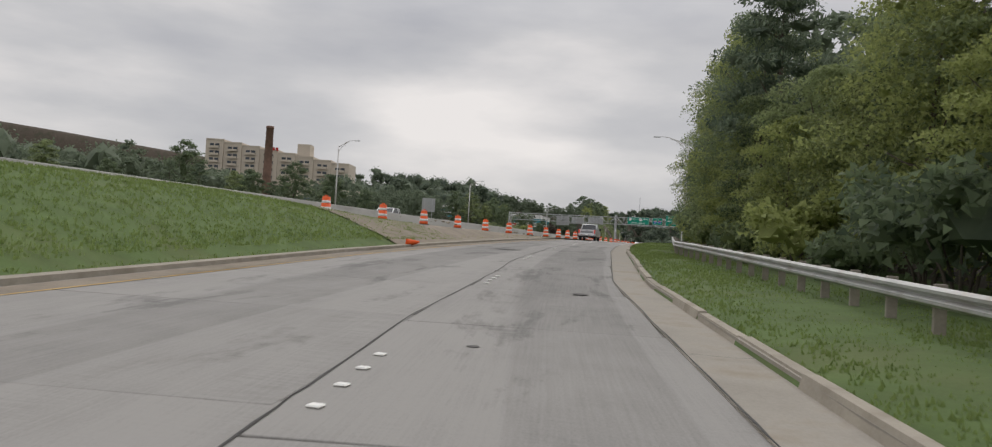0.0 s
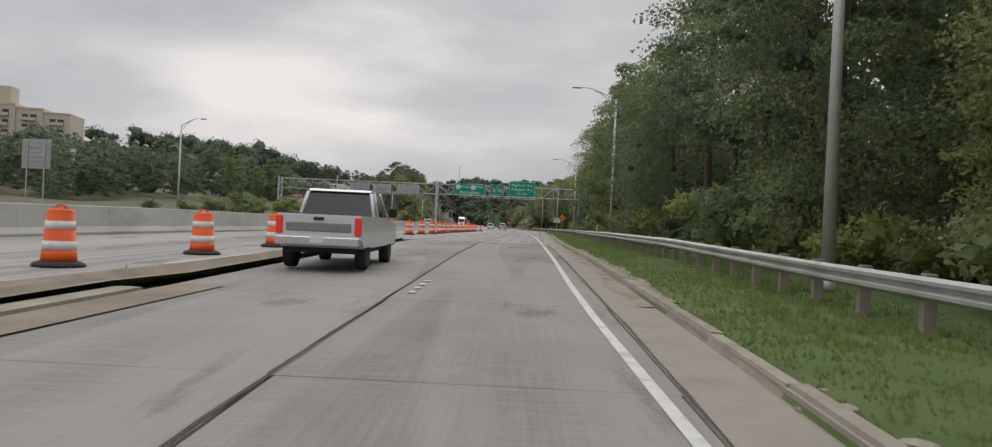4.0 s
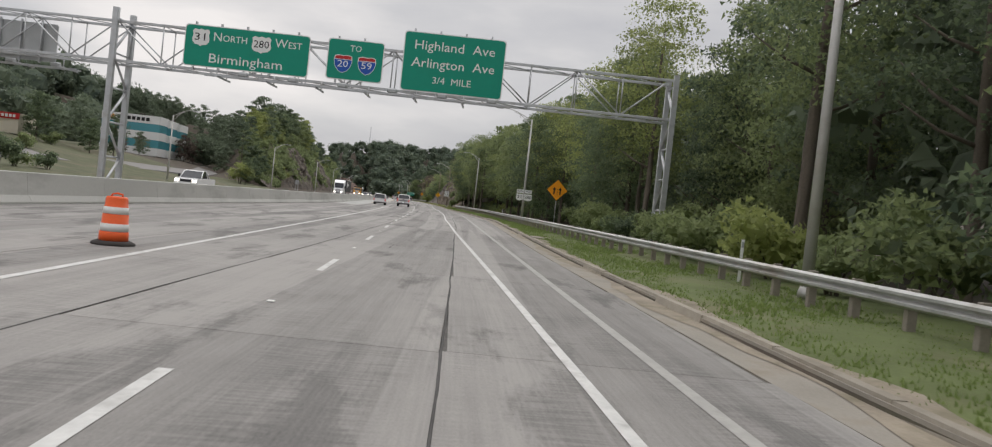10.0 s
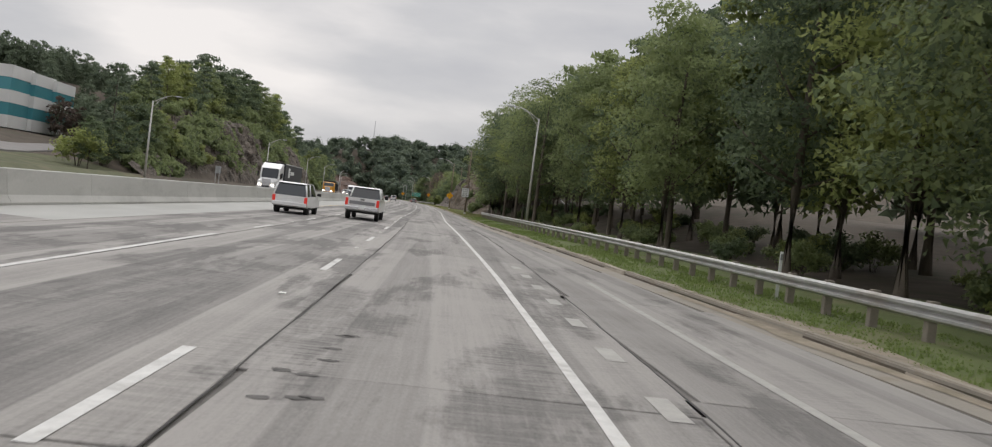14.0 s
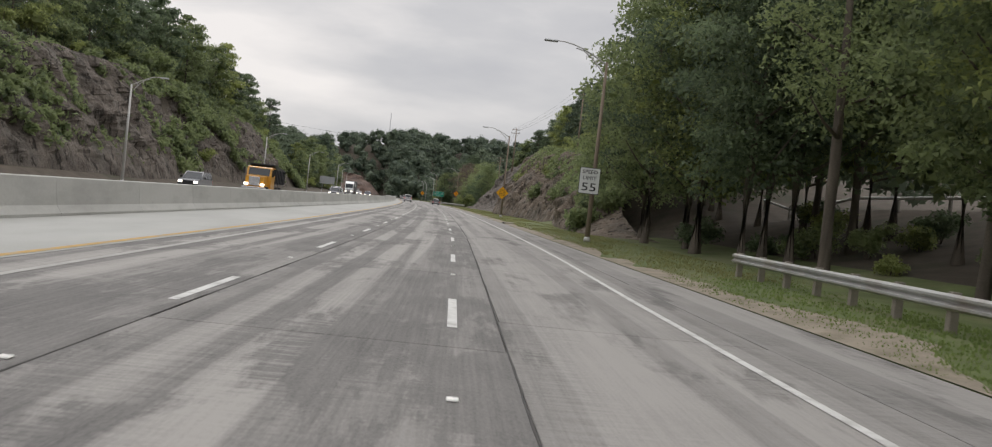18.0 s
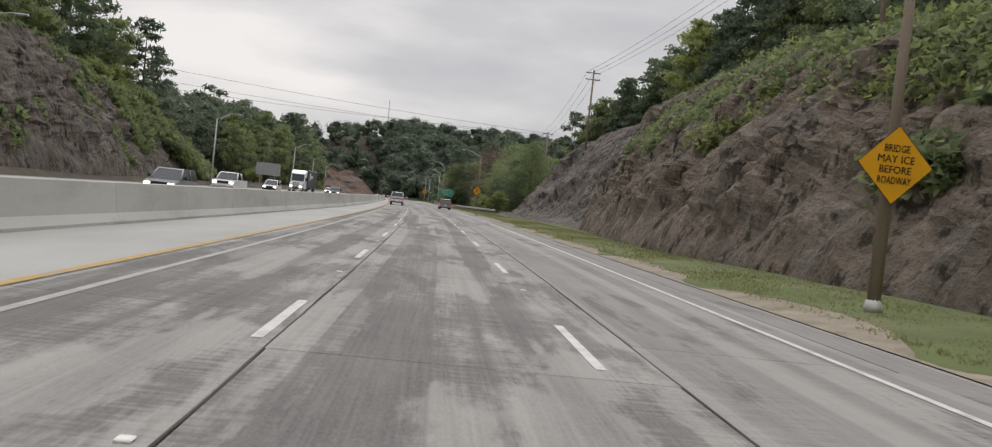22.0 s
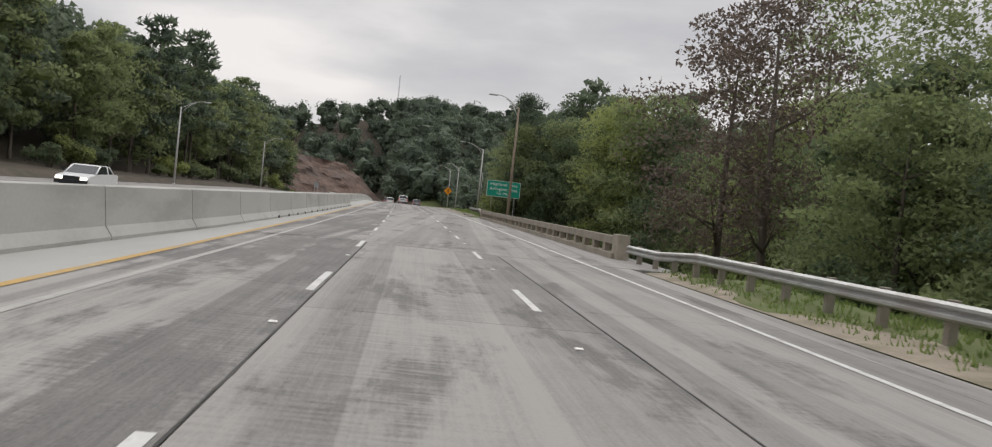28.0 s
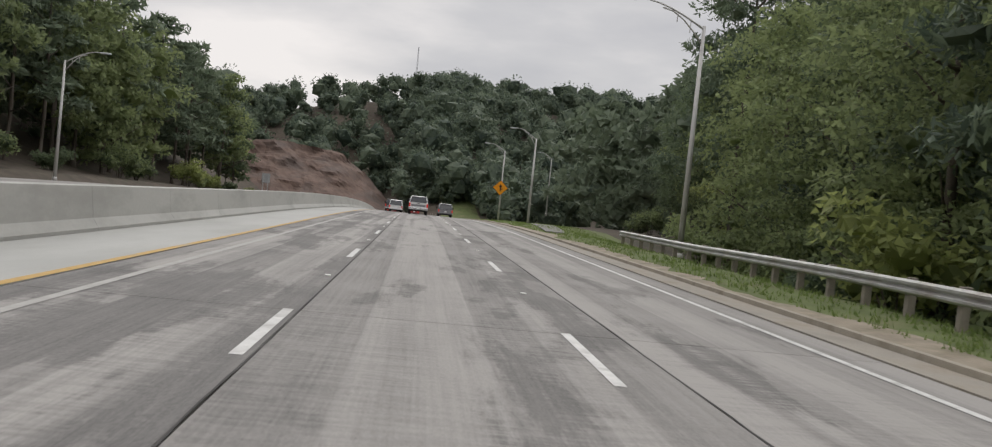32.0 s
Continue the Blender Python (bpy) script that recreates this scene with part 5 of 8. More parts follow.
def utility_pole(s, u, h, arms=2, z=None):
    gz = ground_z(s, u) if z is None else z
    t = root("utility_pole", at(s, u, gz), "weathered wooden utility pole with crossarms", "utility pole", "utility poles")
    bm = bmesh.new()
    tube(bm, (0, 0, -0.5), (0, 0, h), 0.17, 0.11, 10)
    part("pole", bm, M_WOOD, t)
    for i in range(arms):
        bm = bmesh.new()
        box(bm, (0, 0.12, h - 0.4 - i * 0.9), (2.0, 0.1, 0.12), bevel=0.01)
        arm = part("crossarm", bm, M_WOOD, t)
        for x in (-0.9, -0.4, 0.4, 0.9):
            bm = bmesh.new()
            lathe(bm, [(0.02, 0), (0.045, 0.03), (0.03, 0.08), (0.045, 0.12), (0.02, 0.16)], 8)
            bmesh.ops.translate(bm, vec=(x, 0.12, h - 0.34 - i * 0.9), verts=bm.verts)
            part("insulator", bm, M_SIGNBACK, arm, "grey insulator")
    return t


utility_pole(262, 31.5, 12.5)
utility_pole(326.5, 28.5, 12.0)
utility_pole(368.6, 30.4, 17.5, z=-1.0)
utility_pole(412, 33.0, 17.0, z=-4.0)
M_WIRE = material("cable_black", (0.03, 0.03, 0.03), 0.7, var=0.05, bump=0)


def cable(a, b, sag, r=0.018, n=14):
    a, b = Vector(a), Vector(b)
    bm = bmesh.new()
    pts = [a.lerp(b, i / n) - Vector((0, 0, sag * 4 * (i / n) * (1 - i / n))) for i in range(n + 1)]
    pipe(bm, pts, [r] * (n + 1), 4)
    return tagged(link("power_line", bm, M_WIRE), "thin dark overhead power line", "power line", "power lines")


tops = [P(262, 31.5, ground_z(262, 31.5) + 12.2), P(326.5, 28.5, ground_z(326.5, 28.5) + 11.7), P(368.6, 30.4, 16.2), P(412, 33.0, 12.7)]
for a, b in zip(tops, tops[1:]):
    for off in (-0.9, 0.0, 0.9):
        cable(a + Vector((off, 0, 0)), b + Vector((off, 0, 0)), 0.8)
for k, (z0, z1) in enumerate(((16.2, 27.0), (15.2, 24.0), (15.9, 21.0))):
    cable(P(368.6, 30.4, z0), P(352 + 6 * k, -120, z1), 2.5, 0.022, 24)


# ------------------------------------------------------------ roadside signs
def sign_post(bm, h, x=0.0):
    box(bm, (x, 0.04, h / 2 - 0.2), (0.06, 0.05, h + 0.4))


def diamond_sign(s, u, zc, size, mat, label, kind, post=True, turn=0.0):
    gz = ground_z(s, u)
    t = root("warning_sign", at(s, u, gz, turn), label, "road sign")
    zc -= gz
    if post:
        bm = bmesh.new()
        sign_post(bm, zc)
        part("post", bm, M_STEEL, t)
    bm = bmesh.new()
    d = size * 0.7071
    y = -0.15 if not post else -0.02
    prism(bm, [(0, zc + d), (d, zc), (0, zc - d), (-d, zc)], y, y + 0.012)
    b = part("panel", bm, M_SIGNBLACK, t)
    bm = bmesh.new()
    d2 = d * 0.975
    prism(bm, [(0, zc + d2), (d2, zc), (0, zc - d2), (-d2, zc)], y - 0.004, y + 0.004)
    part("field", bm, mat, b)
    yy = y - 0.012
    if kind == "merge":
        bm = bmesh.new()
        for sx in (-1, 1):
            pts = [(sx * 0.10 * size * 4, -0.30), (sx * 0.24, -0.30), (sx * 0.24, 0.0), (sx * 0.30, 0.02), (sx * 0.20, 0.2), (sx * 0.08, 0.03), (sx * 0.16, 0.0), (sx * 0.16, -0.30)][1:]
            prism(bm, [(x * size, zc + z * size) for x, z in pts], yy, yy + 0.006)
        for k in range(3):
            box(bm, (0.02 * size, yy, zc + (-0.28 + k * 0.16) * size), (0.03, 0.006, 0.1 * size))
        part("symbol", bm, M_SIGNBLACK, t)
    elif kind == "slippery":
        bm = bmesh.new()
        box(bm, (0, yy, zc + 0.16 * size), (0.34 * size, 0.006, 0.14 * size), bevel=0.002)
        box(bm, (0, yy, zc + 0.26 * size), (0.2 * size, 0.006, 0.08 * size))
        for sx in (-1, 1):
            for k in range(5):
                box(bm, (sx * 0.13 * size + 0.05 * size * math.sin(k * 1.5), yy, zc + (0.05 - 0.085 * k) * size), (0.045 * size, 0.006, 0.085 * size), Matrix.Rotation(0.7 * math.cos(k * 1.5), 4, "Y"))
        part("symbol", bm, M_SIGNBLACK, t)
    elif kind == "arrow":
        bm = bmesh.new()
        box(bm, (0, yy, zc - 0.1 * size), (0.09 * size, 0.006, 0.45 * size))
        prism(bm, [(-0.17 * size, zc + 0.08 * size), (0, zc + 0.36 * size), (0.17 * size, zc + 0.08 * size)], yy, yy + 0.006)
        box(bm, (0.1 * size, yy, zc - 0.1 * size), (0.24 * size, 0.006, 0.08 * size), Matrix.Rotation(0.7, 4, "Y"))
        part("symbol", bm, M_SIGNBLACK, t)
    else:
        for i, word in enumerate(("BRIDGE", "MAY ICE", "BEFORE", "ROADWAY")):
            lettering("word", word, 0.19 * size, M_SIGNBLACK, t, (0, yy, zc + (0.29 - 0.19 * i) * size), (0.5, 0.72, 0.62, 0.66)[i] * size * 0.95)
    return t


diamond_sign(20.3, 21.3, 3.5, 1.22, M_SIGNORANGE, "amber diamond merge sign on a steel post in the verge", "merge")
diamond_sign(234.6, 16.9, 3.45, 1.22, M_SIGNYELLOW, "yellow diamond ice warning sign on a wooden lamp pole", "words", post=False)
diamond_sign(366.6, 18.0, 3.85, 1.1, M_SIGNORANGE, "amber diamond slippery road sign on a wooden lamp pole", "slippery", post=False)
diamond_sign(580.0, 19.4, 4.1, 1.6, M_SIGNORANGE, "amber diamond side road sign on a lamp pole", "arrow", post=False)

# speed limit
t = root("speed_limit_sign", at(171.7, 16.7, ground_z(171.7, 16.85) - 0.5), "white rectangular speed limit sign on a wooden pole", "road sign")
zc = 4.15 - ground_z(171.7, 16.85)
bm = bmesh.new()
panel(bm, 1.2, 1.52, 0.08, -0.02, 0.012, 0, zc)
sp = part("panel", bm, M_SIGNBLACK, t)
bm = bmesh.new()
panel(bm, 1.14, 1.46, 0.08, -0.026, 0.01, 0, zc)
part("field", bm, M_SIGNWHITE, sp)
lettering("word", "SPEED", 0.3, M_SIGNBLACK, sp, (0, -0.035, zc + 0.5), 0.88)
lettering("word", "LIMIT", 0.3, M_SIGNBLACK, sp, (0, -0.035, zc + 0.15), 0.78)
lettering("number", "55", 0.66, M_SIGNBLACK, sp, (0, -0.035, zc - 0.38), 0.82)

# route markers on the lamp pole
gz = ground_z(43.5, 20.9)
t = root("route_marker", at(43.7, 21.2, gz), "white route marker plates on a grey lamp pole", "road sign")
for x, word, num in ((-0.42, "NORTH", "31"), (0.48, "WEST", "280")):
    bm = bmesh.new()
    panel(bm, 0.76, 0.38, 0.04, -0.25, 0.01, x, 3.62 - gz)
    b = part("plate", bm, M_SIGNWHITE, t)
    lettering("word", word, 0.26, M_SIGNBLACK, b, (x, -0.256, 3.62 - gz), 0.6)
    us_shield(t, x, 2.98 - gz, -0.25, num, 0.78)

# roadside exit sign
t = root("exit_sign", at(466.6, 17.3, -0.6), "green exit distance sign on two steel posts behind the guardrail", "road sign")
for x in (0.65, 3.7):
    bm = bmesh.new()
    sign_post(bm, 5.0, x)
    part("post", bm, M_STEEL, t)
b = green_board("panel", t, 4.45, 2.1, 2.15, 4.44, -0.05, 0.12)
lettering("word", "Highland  Ave", 0.56, M_SIGNWHITE, b, (2.15, -0.065, 5.02), 3.6)
lettering("word", "Arlington  Ave", 0.56, M_SIGNWHITE, b, (2.15, -0.065, 4.4), 3.7)
lettering("word", "1/2  MILE", 0.4, M_SIGNWHITE, b, (2.15, -0.065, 3.82), 1.7)
# small blue-green marker and sign backs on the other side
for s_, u_, w_, h_, zc_ in ((368.5, -20.0, 4.3, 2.2, 3.6), (585, -16.0, 1.2, 1.4, 3.2), (-95, -30.5, 2.6, 2.6, 5.5), (168, -22, 0.9, 1.1, 2.4)):
    t = root("road_sign", at(s_, u_, crest(s_)), "bare grey back of a road sign on posts", "road sign", "signs facing away")
    for x in (-w_ * 0.3, w_ * 0.3):
        bm = bmesh.new()
        box(bm, (x, -0.04, zc_ / 2), (0.09, 0.06, zc_ + h_ * 0.9))
        part("post", bm, M_STEEL, t)
    bm = bmesh.new()
    panel(bm, w_, h_, 0.08, 0.02, 0.03, 0, zc_)
    face = part("panel", bm, M_SIGNBACK, t)
    for z in np.arange(-h_ / 2 + 0.25, h_ / 2, 0.4):
        bm = bmesh.new()
        box(bm, (0, 0.0, zc_ + z), (w_ - 0.1, 0.05, 0.04))
        part("rib", bm, M_SIGNBACK, face)


# ------------------------------------------------------------ traffic barrels
def barrel():
    t = root("traffic_barrel", at(-27.4, 5.1), "orange and white striped traffic barrel on a black rubber foot", "traffic barrel", "barrels along the closed lane")
    prof = [(0.29, 0.08), (0.285, 0.27), (0.272, 0.275), (0.268, 0.45), (0.258, 0.455), (0.252, 0.63), (0.242, 0.635), (0.236, 0.80), (0.226, 0.805), (0.215, 0.96), (0.19, 1.0)]
    bm = bmesh.new()
    lathe(bm, prof, 22)
    body = part("body", bm, M_ORANGE, t)
    for z0, z1, r0, r1 in ((0.285, 0.445, 0.276, 0.270), (0.645, 0.79, 0.246, 0.240)):
        bm = bmesh.new()
        lathe(bm, [(r0, z0), (r1, z1)], 22)
        part("band", bm, M_BAND, body, "white reflective band")
    bm = bmesh.new()
    pipe(bm, [(-0.12, 0, 0.98), (-0.1, 0, 1.05), (0, 0, 1.07), (0.1, 0, 1.05), (0.12, 0, 0.98)], [0.02] * 5, 6)
    part("handle", bm, M_ORANGE, t)
    bm = bmesh.new()
    lathe(bm, [(0.43, 0.0), (0.43, 0.04), (0.33, 0.09), (0.30, 0.09)], 20)
    part("foot", bm, M_RUBBER_SHADE, t, "black tyre-rubber foot")
    return t


BARREL = barrel()
spots = [(-197, 0.3), (-190, 1.0), (-183, 1.4), (-175.5, 1.7), (-169, 2.3), (-162.5, 2.9), (-156, 3.6), (-149, 3.9), (-142.8, 4.2), (-136.5, 4.2), (-130.5, 4.2), (-125, 4.2), (-119.5, 4.1), (-113, 3.6),
         (-106.3, 3.0), (-100.6, 3.55), (-95.2, 3.8), (-90.0, 4.1), (-83.5, 4.1), (-76.8, 3.95), (-70.4, 4.05), (-64.8, 4.2), (-58.7, 4.25), (-52, 4.35), (-46.7, 4.4), (-39.3, 4.4), (-33.7, 4.5)]
brng = random.Random(8)
for s_, u_ in spots:
    copy_thing(BARREL, at(s_, u_, crest(s_), brng.uniform(0, 360), 1.12))


# ------------------------------------------------------------ trees
def ico(sub):
    bm = bmesh.new()
    bmesh.ops.create_icosphere(bm, subdivisions=sub, radius=1.0)
    v = np.array([x.co[:] for x in bm.verts])
    f = [[w.index for w in q.verts] for q in bm.faces]
    bm.free()
    return v, f


ICO1, ICO2 = ico(1), ico(2)


def crown_mesh(name, rng, lumps, leaves, leaf, mat, core=0.5, base=ICO1, droop=0.3, needle=False, tri=False):
    """Leaf sprays on and in uneven lumps, each lump with a ragged dark heart."""
    verts, faces = [], []
    nv = 0
    bv, bf = base
    for (cx, cy, cz), (rx, ry, rz) in lumps:
        if core > 0:
            k = core * (1 + 0.28 * rng.standard_normal(len(bv)).clip(-1.5, 1.5))[:, None]
            v = bv * k * np.array([rx, ry, rz]) + np.array([cx, cy, cz])
            verts.append(v)
            faces += [[i + nv for i in f] for f in bf]
            nv += len(v)
        n = int(leaves * rng.uniform(0.8, 1.2))
        d = rng.standard_normal((n, 3))
        d /= np.linalg.norm(d, axis=1)[:, None]
        d[:, 2] = np.where(rng.uniform(0, 1, n) < 0.45, np.abs(d[:, 2]), d[:, 2])
        rad = rng.uniform(0.42, 1.15, n) ** 0.8
        c = d * rad[:, None] * np.array([rx, ry, rz]) + np.array([cx, cy, cz])
        a = d * 0.6 + rng.standard_normal((n, 3)) * 0.75
        a[:, 2] -= droop
        a /= np.linalg.norm(a, axis=1)[:, None]
        b = np.cross(a, np.array([0, 0, 0.55]) + d * 0.5 + rng.standard_normal((n, 3)) * 0.6)
        b /= np.linalg.norm(b, axis=1)[:, None] + 1e-9
        ln = leaf * rng.uniform(0.6, 1.4, n)[:, None]
        wd = ln * (0.16 if needle else (0.40 if tri else 0.33))
        nrm = np.cross(a, b)
        if tri:
            q = np.stack([c - a * ln * 0.5 - b * wd, c - a * ln * 0.4 + b * wd, c + a * ln * 0.6], 1).reshape(-1, 3)
            verts.append(q)
            faces += [[nv + 3 * i, nv + 3 * i + 1, nv + 3 * i + 2] for i in range(n)]
            nv += 3 * n
            continue
        q = np.stack([c - a * ln * 0.5, c + b * wd + nrm * wd * 0.25, c + a * ln * 0.5, c - b * wd + nrm * wd * 0.25], 1).reshape(-1, 3)
        verts.append(q)
        faces += [[nv + 4 * i, nv + 4 * i + 1, nv + 4 * i + 2, nv + 4 * i + 3] for i in range(n)]
        nv += 4 * n
    me = bpy.data.meshes.new(name)
    me.from_pydata(np.concatenate(verts).tolist(), [], faces)
    me.materials.append(mat)
    return me


def trunk_mesh(rng, h, r, limbs, crown_lo, R, lean=0.4):
    bm = bmesh.new()
    dx, dy = rng.uniform(-lean, lean, 2)
    pts = [(dx * t * t + 0.1 * math.sin(5 * t), dy * t * t, h * 0.86 * t - 0.4) for t in (0, 0.06, 0.3, 0.6, 0.85, 1.0)]
    pipe(bm, pts, [r * 1.35, r, r * 0.85, r * 0.6, r * 0.35, r * 0.12], 7)
    for i in range(limbs):
        t = rng.uniform(crown_lo, 0.85)
        a = rng.uniform(0, 2 * math.pi)
        ln = R * rng.uniform(0.5, 0.85) * (1.1 - 0.5 * t)
        p0 = Vector((dx * t * t, dy * t * t, h * 0.86 * t))
        d = Vector((math.cos(a), math.sin(a), rng.uniform(0.25, 0.7)))
        pipe(bm, [p0, p0 + d * ln * 0.5, p0 + d * ln + Vector((0, 0, 0.12 * ln))], [r * 0.34, r * 0.22, r * 0.06], 5)
    me = bpy.data.meshes.new("trunk")
    bm.to_mesh(me)
    bm.free()
    me.materials.append(M_BARK)
    return me


def broadleaf(seed, h, R, lo, lumps_n, leaves, leaf, mat, core=0.15, tri=False):
    rng = np.random.default_rng(seed)
    lumps = []
    for i in range(lumps_n):
        t = (i + 0.5) / lumps_n
        z = h * (lo + (0.97 - lo) * t)
        prof = math.sin(math.pi * (0.14 + 0.80 * t)) ** 0.75
        a = i * 2.4 + rng.uniform(-0.5, 0.5)
        rr = R * prof * rng.uniform(0.42, 0.82)
        s = R * rng.uniform(0.26, 0.44) * (0.7 + 0.4 * prof)
        lumps.append(((rr * math.cos(a), rr * math.sin(a), z), (s * rng.uniform(0.9, 1.3), s * rng.uniform(0.9, 1.3), s * rng.uniform(0.45, 0.75))))
    lumps.append(((0, 0, h * (0.5 + lo / 2)), (R * 0.45, R * 0.45, h * (1 - lo) * 0.36)))
    return crown_mesh("crown", rng, lumps, leaves, leaf, mat, core, tri=tri), trunk_mesh(rng, h, 0.12 + h * 0.007, 7, max(lo, 0.2), R)


def pine(seed, h, R, lo, lumps_n, leaves, leaf):
    rng = np.random.default_rng(seed)
    lumps = []
    for i in range(lumps_n):
        t = (i + 0.5) / lumps_n
        z = h * (lo + (1.0 - lo) * t)
        a = i * 2.4
        rr = R * (1 - t) ** 0.55 * rng.uniform(0.55, 1.0)
        s = R * rng.uniform(0.24, 0.38)
        lumps.append(((rr * math.cos(a), rr * math.sin(a), z + rr * 0.12), (s * 1.25, s * 1.25, s * 0.55)))
    return crown_mesh("crown", rng, lumps, leaves, leaf, M_LEAF_PINE, 0.42, droop=-0.1, needle=True), trunk_mesh(rng, h * 1.1, 0.2, 9, lo * 0.8, R * 0.9, 0.15)


def shrub(seed, h, R, lumps_n, leaves, leaf, mat):
    rng = np.random.default_rng(seed)
    lumps = []
    for i in range(lumps_n):
        a = i * 2.4
        rr = R * rng.uniform(0.1, 0.75)
        s = R * rng.uniform(0.3, 0.5)
        lumps.append(((rr * math.cos(a), rr * math.sin(a), h * rng.uniform(0.25, 0.8)), (s, s, s * 0.8)))
    return crown_mesh("crown", rng, lumps, leaves * 2, leaf * 0.7, mat, 0.45, tri=True)


LEAFY = [M_LEAF_MID, M_LEAF_MID, M_LEAF_DARK, M_LEAF_DARK, M_LEAF_YEL]
KINDS = {
    "oak": [broadleaf(11, 14, 4.6, 0.12, 26, 540, 0.19, M_LEAF_MID, tri=True), broadleaf(12, 12.5, 4.3, 0.10, 25, 540, 0.19, M_LEAF_MID, tri=True), broadleaf(13, 16, 4.4, 0.16, 27, 540, 0.19, M_LEAF_DARK, tri=True)],
    "tall": [broadleaf(21, 15, 4.1, 0.24, 22, 480, 0.20, M_LEAF_MID, 0.15, True), broadleaf(22, 13.5, 3.9, 0.22, 21, 480, 0.20, M_LEAF_MID, 0.15, True)],
    "mid": [broadleaf(14, 14, 4.6, 0.12, 18, 190, 0.38, M_LEAF_MID, 0.45, True), broadleaf(15, 12.5, 4.3, 0.10, 17, 190, 0.38, M_LEAF_MID, 0.45, True), broadleaf(16, 16, 4.4, 0.16, 18, 190, 0.38, M_LEAF_DARK, 0.45, True)],
    "midtall": [broadleaf(23, 15, 3.9, 0.22, 16, 180, 0.38, M_LEAF_MID, 0.4, True), broadleaf(24, 13.5, 3.6, 0.20, 16, 180, 0.38, M_LEAF_MID, 0.4, True)],
    "oakfine": [broadleaf(17, 13.5, 4.5, 0.10, 27, 1150, 0.115, M_LEAF_MID, 0.1, True), broadleaf(18, 15, 4.3, 0.12, 27, 1150, 0.115, M_LEAF_DARK, 0.1, True)],
    "airy": [broadleaf(51, 16.5, 4.5, 0.30, 24, 330, 0.17, M_LEAF_YEL, 0.0, True), broadleaf(52, 18, 4.2, 0.34, 24, 300, 0.17, M_LEAF_YEL, 0.0, True)],
    "midpine": [pine(33, 16, 3.5, 0.3, 17, 80, 0.8)],
    "pine": [pine(31, 17, 3.6, 0.30, 26, 300, 0.34), pine(32, 15, 3.3, 0.34, 24, 300, 0.34)],
    "far": [broadleaf(41, 13, 4.6, 0.10, 14, 66, 0.62, M_LEAF_FAR, 0.45, True), broadleaf(42, 11, 4.4, 0.10, 13, 66, 0.62, M_LEAF_FAR, 0.45, True), broadleaf(43, 15, 4.3, 0.15, 14, 66, 0.62, M_LEAF_DARK, 0.45, True)],
    "farpine": [pine(45, 15, 3.4, 0.25, 16, 60, 1.1)],
}
BUSHES = [shrub(51, 2.6, 2.0, 9, 80, 0.32, M_LEAF_MID), shrub(52, 1.7, 1.6, 7, 80, 0.26, M_LEAF_YEL), shrub(53, 3.4, 2.2, 10, 80, 0.32, M_LEAF_DARK)]
_bm = bmesh.new()
for k in range(5):
    a_ = k * 1.26
    pipe(_bm, [(0.1 * math.cos(a_), 0.1 * math.sin(a_), -0.2), (0.3 * math.cos(a_), 0.3 * math.sin(a_), 0.7), (0.7 * math.cos(a_), 0.7 * math.sin(a_), 1.5)], [0.05, 0.035, 0.012], 5)
BUSH_STEM = bpy.data.meshes.new("stems")
_bm.to_mesh(BUSH_STEM)
_bm.free()
BUSH_STEM.materials.append(M_BARK)
LABELS = {"oakfine": "broad leafy tree beside the ramp's guardrail", "airy": "tall yellow-green tree with a loose open crown", "oak": "broad green deciduous tree at the wood's edge", "tall": "tall green tree with a bare lower trunk", "pine": "tall dark pine with layered needles",
          "mid": "broad green deciduous tree on the hillside", "midtall": "tall green tree on the hillside", "midpine": "dark pine on the hillside",
          "far": "leafy green tree in distant woods", "farpine": "dark pine in distant woods"}
trng = random.Random(77)


FAR_TREES = []


def plant(kind, s, u, scale=1.0, z=None, mat=None):
    crown, trunk = trng.choice(KINDS[kind])
    if kind.startswith("far") and mat is None:
        FAR_TREES.append((crown, at(s, u, ground_z(s, u) - 0.15, trng.uniform(0, 360), scale * trng.uniform(0.88, 1.14))))
        return None
    gz = (ground_z(s, u) - 0.15) if z is None else z
    m = at(s, u, gz, trng.uniform(0, 360), scale * trng.uniform(0.88, 1.14))
    t = new("pine_tree" if "pine" in kind else "tree", trunk)
    t.matrix_world = m
    tagged(t, LABELS[kind], "tree", "roadside trees")
    c = new("crown", crown)
    c.parent = t
    if "pine" not in kind:
        c.material_slots[0].link = "OBJECT"
        c.material_slots[0].material = mat or trng.choice(LEAFY if kind != "far" else [M_LEAF_FAR, M_LEAF_FAR, M_LEAF_MID, M_LEAF_DARK])
    return t


def bush(s, u, scale=1.0, mat=None, z=None):
    me = trng.choice(BUSHES)
    b = new("bush", BUSH_STEM)
    b.matrix_world = at(s, u, (ground_z(s, u) - 0.1) if z is None else z, trng.uniform(0, 360), scale * trng.uniform(0.75, 1.25))
    c = new("crown", me)
    c.parent = b
    c.material_slots[0].link = "OBJECT"
    c.material_slots[0].material = mat or trng.choice([M_LEAF_MID, M_LEAF_DARK, M_LEAF_YEL, M_LEAF_MID])
    return tagged(b, "leafy green bush at the wood's edge", "bush", "roadside bushes")


